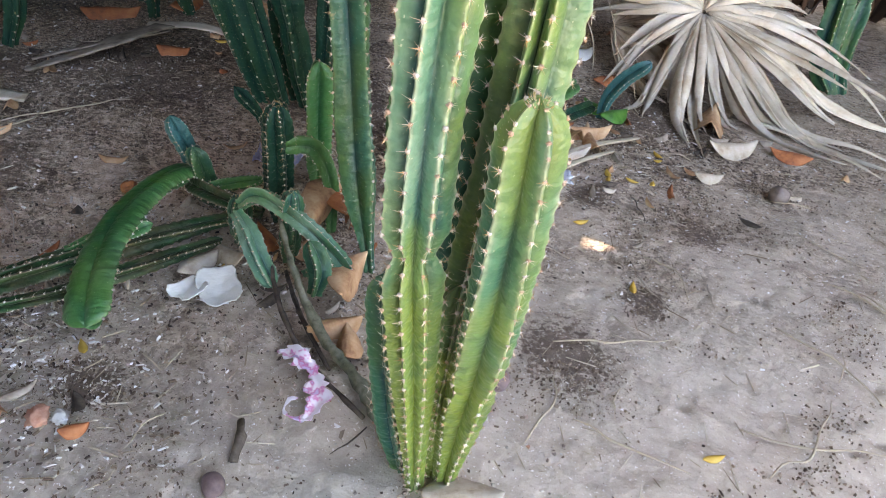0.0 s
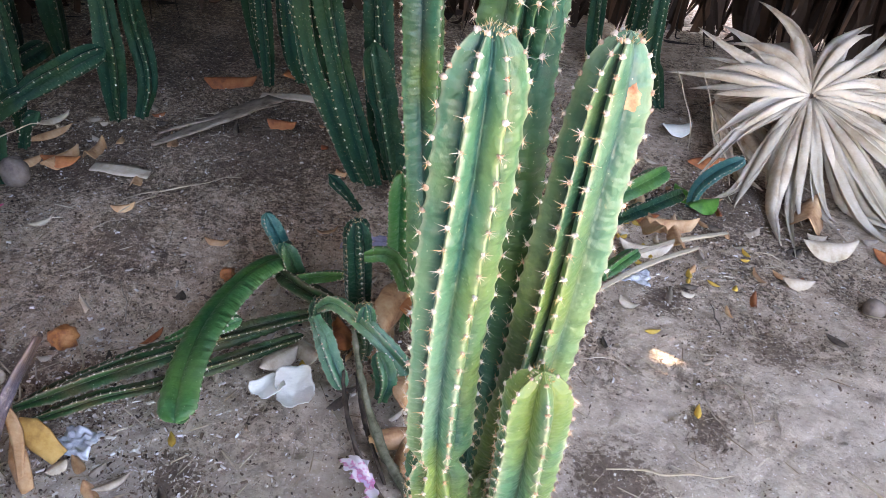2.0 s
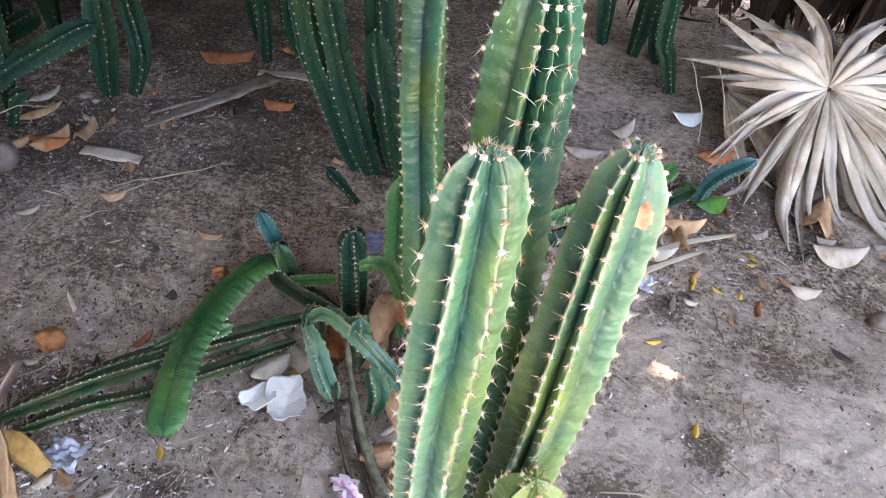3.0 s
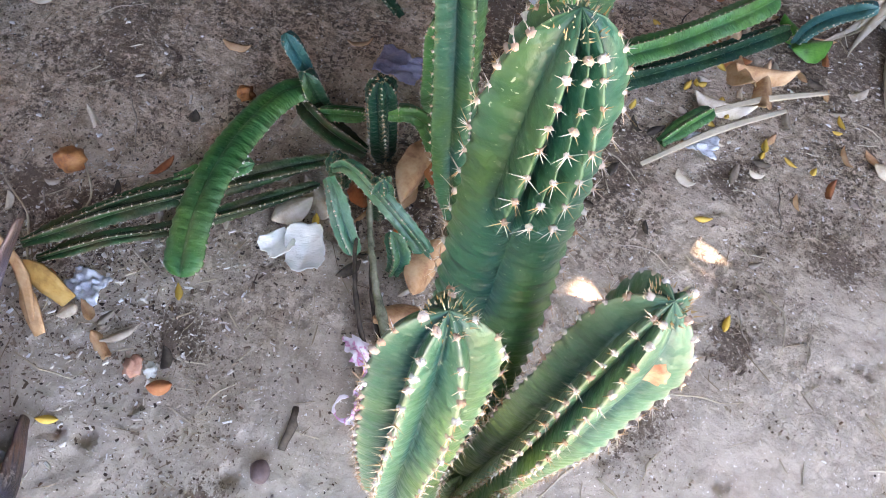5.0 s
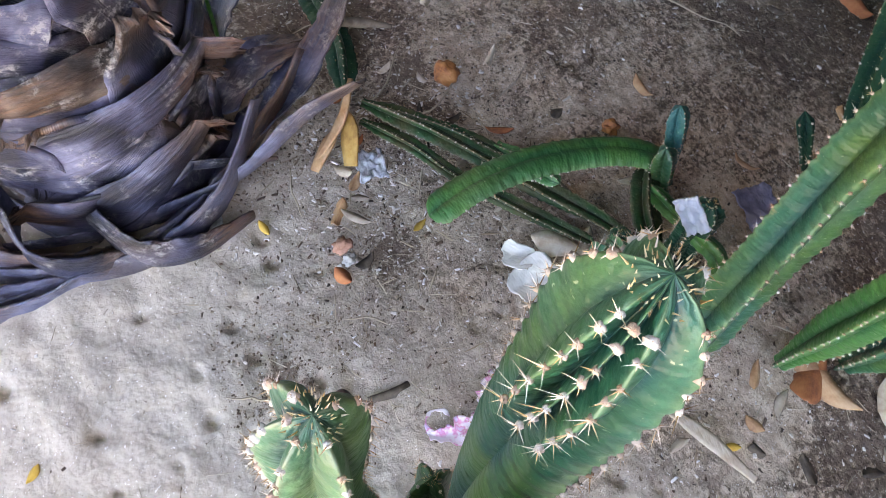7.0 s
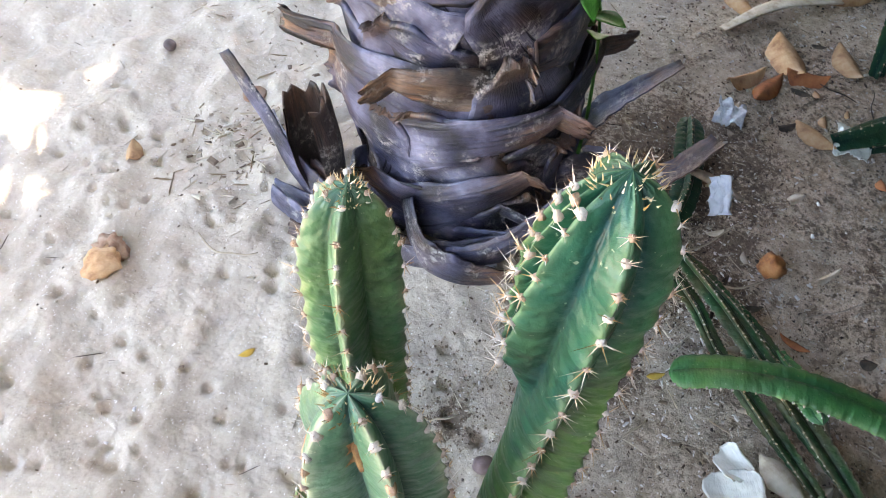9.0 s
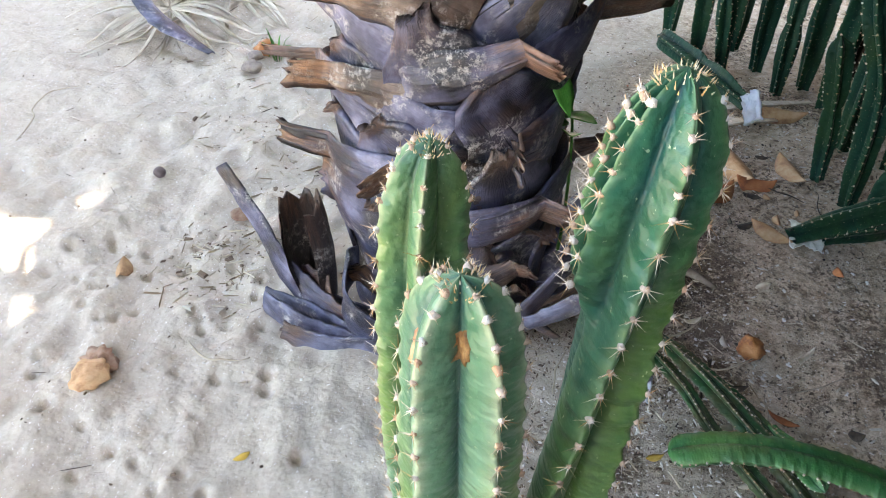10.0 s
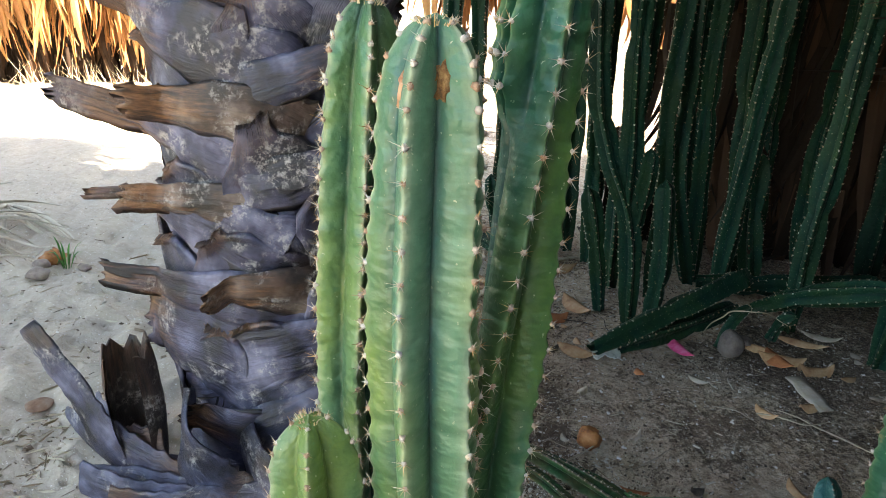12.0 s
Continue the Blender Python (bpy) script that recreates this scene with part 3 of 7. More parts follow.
def build_ground():
    def axis(lo, hi, fine, coarse_lo, coarse_hi):
        mid = list(np.arange(lo, hi, fine))
        left, right, st = [], [], fine
        v = lo
        while v > coarse_lo:
            st *= 1.07
            v -= st
            left.append(v)
        v, st = mid[-1], fine
        while v < coarse_hi:
            st *= 1.07
            v += st
            right.append(v)
        return left[::-1] + mid + right
    xs = axis(-1.3, 0.85, 0.007, -500, 500)
    ys = axis(-0.8, 1.65, 0.007, -500, 500)
    pits = [(rng.uniform(-0.65, 0.25), rng.uniform(-0.5, 0.5), rng.uniform(0.0065, 0.0115)) for _ in range(170)]
    pits += [(rng.uniform(-0.9, 0.8), rng.uniform(0.5, 1.6), rng.uniform(0.005, 0.009)) for _ in range(120)]
    nx, ny = len(xs), len(ys)
    z = np.zeros((ny, nx))
    soil = np.zeros((ny, nx))
    stain_shade = np.zeros((ny, nx))
    X, Y = np.meshgrid(xs, ys)
    for j, y in enumerate(ys):
        for i, x in enumerate(xs):
            z[j, i] = ground_z(x, y) if abs(x) < 30 and abs(y) < 30 else 0.0
            if -1.35 < x < 0.9 and -0.85 < y < 1.7:
                z[j, i] += 0.0035 * noise.noise(Vector((x * 28, y * 28, 1))) + 0.0016 * noise.noise(Vector((x * 75, y * 75, 4)))
    for px, py, pr in pits:
        z -= 1.9 * pr * np.exp(-((X - px) ** 2 + (Y - py) ** 2) / pr ** 2)
        z += 0.14 * pr * np.exp(-((np.hypot(X - px, Y - py) - 1.6 * pr) / (0.5 * pr)) ** 2)
    soil = 1 / (1 + np.exp(-(np.clip(Y, -20, 20) - 0.84 - 0.35 * (np.clip(X, -20, 20) + 0.3) * (X > -0.3) + 0.25 * (X < -0.6)) * 5))
    soil *= 1 - 0.22 / (1 + np.exp(-(np.clip(X, -20, 20) - 0.25) * 7)) * (Y < 2.2)
    for px, py, pr in STAIN_SHADE_SPOTS:
        stain_shade = np.maximum(stain_shade, np.exp(-((X - px) ** 2 + (Y - py) ** 2) / pr ** 2))
    # Shade beneath the thicket, put into the soil colour.
    thicket_shade = 0.8 / (1 + np.exp(-np.clip(Y - 1.42, -5, 5) * 8)) / (1 + np.exp(np.clip(X + 0.05, -5, 5) * 6))
    stain_shade = np.maximum(stain_shade, thicket_shade)
    verts = np.stack([X, Y, z], -1).reshape(-1, 3)
    idx = np.arange(nx * ny).reshape(ny, nx)
    faces = np.stack([idx[:-1, :-1], idx[:-1, 1:], idx[1:, 1:], idx[1:, :-1]], -1).reshape(-1, 4)
    me = bpy.data.meshes.new("ground")
    me.from_pydata(verts.tolist(), [], faces.tolist())
    me.polygons.foreach_set("use_smooth", [True] * len(me.polygons))
    for name, values in (("soil", soil), ("stain_shade", stain_shade)):
        at = me.attributes.new(name, 'FLOAT', 'POINT')
        at.data.foreach_set("value", values.ravel().astype(np.float32))
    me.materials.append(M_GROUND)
    tagged(new("ground", me), "grey-beige sandy soil with drip pits, crumbs, dark damp patches and painted thicket shade", "ground", kind="structure")


build_ground()


# ---------------------------------------------------------------- where the sun comes through
SUN_FLECKS = [(0.342, 1.125, 0.008), (0.163, 0.965, 0.008), (-0.008, 1.037, 0.020), (-0.434, -0.771, 0.006), (-0.432, -0.700, 0.003), (-0.488, -0.634, 0.005), (-0.406, -0.573, 0.010), (-0.626, -0.575, 0.006), (-0.288, -0.517, 0.006), (-0.568, -0.878, 0.012)]
SLANT = SUN_DIR * (1 / SUN_DIR.z)


def in_fleck(c, d, sd):
    """True if a lozenge with half-diagonals d and sd stands between the sun and a gap in the shade."""
    cx, cy = c.x - SLANT.x * c.z, c.y - SLANT.y * c.z
    dx, dy = d.x - SLANT.x * d.z, d.y - SLANT.y * d.z
    ex, ey = sd.x - SLANT.x * sd.z, sd.y - SLANT.y * sd.z
    det = dx * ey - dy * ex
    ld, le = math.hypot(dx, dy) + 1e-6, math.hypot(ex, ey) + 1e-6
    for fx, fy, rad in SUN_FLECKS:
        px, py = fx - cx, fy - cy
        if px * px + py * py > (ld + le + rad) ** 2:
            continue
        if abs(det) < 1e-5:
            return True
        u, v = (px * ey - py * ex) / det, (dx * py - dy * px) / det
        if abs(u) / (1 + rad / ld) + abs(v) / (1 + rad / le) < 1:
            return True
    return False


# ---------------------------------------------------------------- palm trunk
def palm_tree():
    palm = thing("palm_tree", PALM, "palm trunk clad in weathered grey-violet leaf-base stubs", "palm tree")
    core = tube_mesh("core", [(0, 0, -0.05), (0.0, 0, 0.4), (0.01, 0, 1.2), (0.0, 0.02, 3.6)], [0.175, 0.158, 0.145, 0.14, 0.14], M_CORE, 28, 0.05, 0.06)
    part("core", core, palm, "dark brown fibrous core")
    z0, k = 0.03, 0
    while z0 < 1.45:
        boot(palm, k * 2.39996 + 0.35, z0, k)
        z0 += 0.0150 if z0 < 0.95 else 0.045
        k += 1
    # the large leaf bases in front: way over the trunk in degrees and metres, widths, length of the stub
    for i, (way, widths, out) in enumerate((
            ([(16, 0.665), (-17, 0.715), (-55, 0.742), (-66, 0.758)], [0.13, 0.12, 0.08, 0.04], 0.13),
            ([(2, 0.550), (-25, 0.583), (-50, 0.602), (-58, 0.604)], [0.12, 0.10, 0.06, 0.048], 0.125),
            ([(-16, 0.640), (11, 0.672), (36, 0.705)], [0.07, 0.065, 0.045], 0.06),
            ([(24, 0.595), (0, 0.628), (-32, 0.634)], [0.11, 0.085, 0.045], 0.06),
            ([(12, 0.410), (-23, 0.466), (-56, 0.480), (-66, 0.486)], [0.15, 0.13, 0.07, 0.016], 0.10),
            ([(6, 0.490), (-16, 0.500), (-40, 0.496)], [0.07, 0.06, 0.038], 0.06),
            ([(-14, 0.515), (15, 0.534), (44, 0.575)], [0.06, 0.075, 0.04], 0.06),
            ([(32, 0.310), (-10, 0.348), (-44, 0.347), (-56, 0.345)], [0.15, 0.13, 0.07, 0.045], 0.085),
            ([(44, 0.345), (16, 0.370), (-8, 0.377)], [0.09, 0.075, 0.04], 0.045),
            ([(-48, 0.185), (-4, 0.250), (30, 0.285), (62, 0.305)], [0.08, 0.11, 0.09, 0.05], 0.05),
            ([(14, 0.205), (-20, 0.262), (-60, 0.272)], [0.16, 0.15, 0.10], 0.02),
            ([(-58, 0.055), (-26, 0.060), (15, 0.145), (50, 0.200)], [0.08, 0.10, 0.10, 0.05], 0.035),
            ([(36, 0.060), (8, 0.110), (-26, 0.150)], [0.12, 0.12, 0.05], 0.03),
            ([(48, 0.490), (78, 0.540), (102, 0.575)], [0.12, 0.10, 0.05], 0.12),
            ([(64, 0.240), (92, 0.290), (112, 0.310)], [0.12, 0.10, 0.05], 0.07),
            ([(40, 0.625), (70, 0.665), (90, 0.690)], [0.12, 0.09, 0.045], 0.10),
            ([(96, 0.400), (70, 0.425), (46, 0.430)], [0.12, 0.10, 0.05], 0.05),
            ([(-70, 0.52), (-100, 0.56), (-120, 0.58)], [0.12, 0.10, 0.05], 0.08),
            ([(-64, 0.30), (-94, 0.35), (-112, 0.37)], [0.12, 0.10, 0.05], 0.08))):
        strap(palm, way, widths, out, i)
    # torn sheath strips that curl away round the foot
    strips = [
        ([(0.11, -0.31, 0.255), (0.13, -0.24, 0.16), (0.16, -0.16, 0.06), (0.19, -0.02, 0.02), (0.19, 0.10, 0.015)], [0.035, 0.05, 0.075, 0.06, 0.04]),
        ([(0.16, -0.22, 0.012), (0.18, -0.12, 0.014), (0.215, 0.0, 0.02), (0.215, 0.12, 0.03), (0.17, 0.24, 0.09), (0.09, 0.32, 0.20)], [0.03, 0.05, 0.06, 0.055, 0.05, 0.03]),
        ([(0.20, -0.20, 0.03), (0.22, -0.10, 0.012), (0.215, 0.03, 0.012), (0.16, 0.20, 0.05), (0.04, 0.34, 0.10), (-0.02, 0.40, 0.16)], [0.05, 0.06, 0.05, 0.045, 0.05, 0.02]),
        ([(0.0, -0.33, 0.02), (0.07, -0.26, 0.03), (0.13, -0.17, 0.05), (0.17, -0.07, 0.08)], [0.02, 0.05, 0.06, 0.05]),
        ([(-0.05, -0.30, 0.015), (0.04, -0.24, 0.03), (0.12, -0.15, 0.06)], [0.03, 0.055, 0.06]),
        ([(0.21, 0.04, 0.03), (0.235, -0.05, 0.025), (0.245, -0.13, 0.05)], [0.05, 0.06, 0.035]),
        ([(0.17, 0.05, 0.12), (0.22, 0.10, 0.06), (0.22, 0.18, 0.03), (0.17, 0.27, 0.02)], [0.06, 0.08, 0.06, 0.02]),
        ([(0.17, -0.03, 0.20), (0.215, -0.02, 0.12), (0.225, 0.03, 0.05), (0.20, 0.12, 0.02)], [0.05, 0.08, 0.07, 0.03]),
    ]
    for i, (pts, w) in enumerate(strips):
        pts = [(x + 0.02, y - 0.08, z) for x, y, z in pts]
        me = ribbon_mesh("sheath_strip", pts, [1.75 * v for v in w], M_STRIP if i % 2 else M_SHEATH, side=(0.15, 0.1, 1), thick=0.004, ragged=0.22, across=6, step=0.014, curl=0.10, seed=i + 40)
        part("sheath_strip", me, palm, "torn grey sheath strip curling off the foot")
    sheets = [
        ([(0.12, 0.13, 0.04), (0.073, 0.21, 0.07), (0.035, 0.285, 0.10), (-0.047, 0.364, 0.122), (-0.118, 0.418, 0.16)], [0.04, 0.06, 0.068, 0.055, 0.038], (0.7, 0.55, 0.35)),
        ([(0.132, -0.297, 0.03), (0.158, -0.20, 0.03), (0.178, -0.05, 0.035), (0.168, 0.103, 0.06), (0.168, 0.20, 0.11), (0.142, 0.30, 0.177), (0.16, 0.374, 0.254)], [0.03, 0.05, 0.055, 0.05, 0.04, 0.062, 0.025], (0.5, -0.2, 0.85)),
        ([(-0.06, 0.17, 0.05), (-0.11, 0.215, 0.15), (-0.184, 0.317, 0.24)], [0.06, 0.055, 0.02], (0.6, 0.5, 0.2)),
        ([(0.19, -0.05, 0.035), (0.215, -0.15, 0.022), (0.24, -0.235, 0.01)], [0.05, 0.062, 0.015], (0.5, 0.1, 0.6)),
        ([(0.165, 0.10, 0.06), (0.195, 0.03, 0.035), (0.185, -0.03, 0.02)], [0.05, 0.05, 0.015], (0.4, 0.1, 0.7)),
        ([(0.03, 0.17, 0.09), (-0.03, 0.25, 0.10), (-0.05, 0.33, 0.105)], [0.075, 0.065, 0.02], (0.7, 0.5, 0.2)),
        ([(-0.02, 0.15, 0.03), (-0.10, 0.25, 0.05), (-0.15, 0.33, 0.02)], [0.09, 0.08, 0.02], (0.7, 0.5, 0.2)),
        ([(0.13, 0.08, 0.10), (0.125, 0.16, 0.08), (0.10, 0.235, 0.03)], [0.08, 0.075, 0.03], (0.6, 0.2, 0.6)),
    ]
    for i, (pts, w, side) in enumerate(sheets):
        part("sheath_strip", ribbon_mesh("sheath_strip", pts, [1.3 * v for v in w], M_STRIP, side=side, thick=0.003, ragged=0.25, across=7, step=0.012, curl=0.18, seed=i + 140), palm, "violet-grey torn sheath strip rising from the foot")
    part("dead_stalk", tube_mesh("dead_stalk", [(-0.10, 0.374, 0.10), (-0.105, 0.43, 0.085), (-0.107, 0.49, 0.06)], [0.006, 0.009, 0.004], M_BRANCH, 6, 0.02, 0.2), palm, "pale broken stalk caught in the sheaths")
    # a broken sheath rolled into a dark hollow
    r = random.Random(9)
    verts, faces, uvs = [], [], []
    n, rows = 16, 12
    teeth = [r.uniform(-0.02, 0.018) for _ in range(n + 1)]
    for shell in (0, 1):
        for j in range(rows + 1):
            for i in range(n + 1):
                q = j / rows
                a = radians(45 + 270 * i / n)
                rad = (0.030 + 0.016 * math.sin(q * 2.6)) * (1 - 0.10 * shell) + 0.004 * noise.noise(Vector((i * 0.5, q * 4, 2)))
                verts.append(Vector((0.165 + rad * math.cos(a), -0.19 - 0.02 * q + rad * 0.9 * math.sin(a), 0.03 + 0.22 * q + teeth[i] * q * q)))
                uvs.append((i * 0.01, 0.2 + 0.7 * q))
    m = (n + 1) * (rows + 1)
    for j in range(rows):
        for i in range(n):
            k = j * (n + 1) + i
            faces.append((k, k + 1, k + n + 2, k + n + 1))
            faces.append((m + k + 1, m + k, m + k + n + 1, m + k + n + 2))
    for i in range(n):
        k = rows * (n + 1) + i
        faces.append((k, k + 1, m + k + 1, m + k))
    part("hollow_sheath", mesh_of("hollow_sheath", verts, faces, M_CORE, uvs), palm, "blackish hollow rolled sheath at the foot")
    # an unseen crown of fan leaves, far above, added to block skylight
    r = random.Random(5)
    for k in range(15):
        a, el = k * 2.4, r.uniform(-0.5, 0.55)
        d = Vector((math.cos(a) * math.cos(el), math.sin(a) * math.cos(el), math.sin(el)))
        side = d.cross((0, 0, 1)).normalized()
        base, hub = Vector((0, 0.02, 3.5)), Vector((0, 0.02, 3.5)) + d * r.uniform(0.7, 1.0)
        verts, faces = [], []
        for j in range(-13, 14):
            b = j * 0.16
            way = d * math.cos(b) + side * math.sin(b)
            across = (side * math.cos(b) - d * math.sin(b)) * 0.045
            ln = 0.75 * (1 - 0.25 * abs(b) / 2)
            tip = hub + way * ln - Vector((0, 0, 0.15))
            if in_fleck(PALM + hub.lerp(tip, 0.5), (tip - hub) * 0.5, across):
                continue
            i = len(verts)
            verts.extend((hub, hub + way * ln * 0.6 + across, tip, hub + way * ln * 0.6 - across))
            faces.append((i, i + 1, i + 2, i + 3))
        frond = part("frond", mesh_of("frond", verts, faces, M_CROWN, smooth=False), palm, "green fan leaf of the unseen added crown")
        part("stalk", tube_mesh("stalk", [base, base.lerp(hub, 0.5) + Vector((0, 0, 0.04)), hub], [0.022, 0.016, 0.01], M_BRANCH, 5, 0.1), frond)
    return palm


def strap(palm, way, widths, out, k):
    """A leaf base that lies slantwise over the trunk and ends in a torn stub standing off it."""
    r = random.Random(300 + k)
    base = 0.178
    line, s, total = spline([(radians(a) * base, z, 0) for a, z in way], 0.012)
    n, m = len(line), 12
    stub = max(3, int(out / 0.010))
    tooth = [r.uniform(-0.024, 0.010) for _ in range(m + 1)]
    droop = r.uniform(-0.25, 0.30)
    top, uvs = [], []
    d = (line[-1] - line[-2]).normalized()
    for j in range(n + stub):
        q = j / (n + stub - 1)
        lie = min(1.0, j / (n - 1))
        e = max(0, j - n + 1) * out / stub
        p = line[min(j, n - 1)]
        t = (line[min(j + 1, n - 1)] - line[max(min(j, n - 1) - 1, 0)]).normalized()
        perp = Vector((-t.y, t.x, 0))
        w = float(np.interp(lie, np.linspace(0, 1, len(widths)), widths)) * (1 - 0.12 * (e / out if out else 0))
        for i in range(m + 1):
            c = 2 * i / m - 1
            ragged = 1 + 0.16 * noise.noise(Vector((q * 11, k * 3.1, 2.0 * (c > 0))))
            f = p + perp * (c * w / 2 * ragged) + d * (0.30 * e)
            rr = base + 0.026 * lie ** 1.5 + 0.007 * (1 - c * c) * (0.4 + lie) * (1 - e / max(out, 0.01)) + e
            rr += 0.005 * noise.noise(Vector((c * 2 + k, q * 6, 0.7 * k))) + (tooth[i] if j == n + stub - 1 else 0)
            a = f.x / base
            z = max(0.006, f.y + droop * e)
            top.append(Vector((rr * math.cos(a), rr * math.sin(a), z)))
            uvs.append((c * w * 0.5 + k, 0.25 + 0.55 * lie + 0.2 * (e / out if out else 0)))
    thick = r.uniform(0.007, 0.012)
    verts = list(top)
    for v in top:
        o = Vector((v.x, v.y, 0)).normalized()
        verts.append(v - o * thick * 0.6 - Vector((0, 0, thick * 0.8)))
    n0, rows = len(top), n + stub
    faces, inner = [], []
    for j in range(rows - 1):
        for i in range(m):
            a = j * (m + 1) + i
            b = a + m + 1
            faces.extend(((a, a + 1, b + 1, b), (n0 + a + 1, n0 + a, n0 + b, n0 + b + 1)))
            inner.extend((0, 1))
        for i in (0, m):
            a = j * (m + 1) + i
            b = a + m + 1
            f = (a, b, n0 + b, n0 + a)
            faces.append(f if i == 0 else f[::-1])
            inner.append(1)
    for i in range(m):
        a = (rows - 1) * (m + 1) + i
        faces.append((a, a + 1, n0 + a + 1, n0 + a))
        inner.append(1)
    me = mesh_of("leaf_base", verts, faces, M_TORN if k in (3, 5, 8, 15) else (M_STRIP if k % 3 == 2 else M_SHEATH), uvs + uvs)
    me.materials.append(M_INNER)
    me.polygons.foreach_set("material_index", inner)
    part("leaf_base", me, palm)


def boot(palm, ang, z0, k):
    """One leaf base: a broad sheath wound slantwise on the trunk, narrowing to a broken stub that points out."""
    r = random.Random(100 + k)
    height = r.uniform(0.12, 0.17)
    half = r.uniform(0.085, 0.135)
    skew = (-1 if r.random() < 0.75 else 1) * r.uniform(0.3, 0.85)
    stub = r.uniform(0.05, 0.14) if z0 > 0.70 else r.uniform(0.0, 0.02)
    flare = 1.0 if z0 > 0.70 else 0.45
    rise = r.uniform(-0.01, 0.06)
    radius = 0.165 - 0.012 * min(1, z0)
    nu, nv = 14, 18
    ax, az = skew * radius, height
    norm = math.hypot(ax, az)
    tooth = [r.uniform(-0.016, 0.012) for _ in range(nu + 1)]
    top, uvs = [], []
    for j in range(nv + 1):
        q = j / nv
        w = min(1.0, q / 0.66)
        e = max(0.0, (q - 0.66) / 0.34)
        span = half * (1 - 0.55 * w ** 1.3) * (1 - 0.62 * e ** 0.4)
        for i in range(nu + 1):
            c = 2 * i / nu - 1
            s = c * span * (1 + 0.14 * noise.noise(Vector((q * 9, k * 3.7, 1.5 * (c > 0)))))
            a = ang + skew * w + s * az / (norm * radius)
            rr = radius + 0.010 + flare * 0.038 * w * w * (1 - 0.4 * c * c) + stub * e + flare * 0.030 * abs(c) ** 2 * w ** 2 * (1 - e)
            rr += 0.006 * noise.noise(Vector((c * 2 + k, q * 3, 0.5 * k))) + (tooth[i] if j == nv else 0)
            zz = z0 - 0.05 + height * w - s * ax / norm + rise * e - 0.03 * abs(c) ** 1.5 * (1 - w) - 0.010 * (1 - abs(c)) * e
            zz = max(zz, 0.004 + 0.0015 * i)
            top.append(Vector((rr * math.cos(a), rr * math.sin(a), zz)))
            uvs.append((c * half * 3 + k, max(0.2, q * 0.97)))
    thick = r.uniform(0.007, 0.011)
    verts = list(top)
    for v in top:
        d = Vector((v.x, v.y, 0)).normalized()
        verts.append(v - d * thick * 0.7 - Vector((0, 0, -thick * 0.7)))
    n0 = len(top)
    faces, inner = [], []
    for j in range(nv):
        for i in range(nu):
            a = j * (nu + 1) + i
            b = a + nu + 1
            faces.append((a, a + 1, b + 1, b))
            inner.append(0)
            faces.append((n0 + a + 1, n0 + a, n0 + b, n0 + b + 1))
            inner.append(1)
        for i in (0, nu):
            a = j * (nu + 1) + i
            b = a + nu + 1
            f = (a, b, n0 + b, n0 + a)
            faces.append(f if i == 0 else f[::-1])
            inner.append(0)
    for i in range(nu):
        a = nv * (nu + 1) + i
        faces.append((a, a + 1, n0 + a + 1, n0 + a))
        faces.append((i + 1, i, n0 + i, n0 + i + 1))
        inner.extend((1, 1))
    me = mesh_of("leaf_base", verts, faces, M_SHEATH, uvs + uvs)
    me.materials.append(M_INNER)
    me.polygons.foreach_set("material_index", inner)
    part("leaf_base", me, palm)


palm_tree()


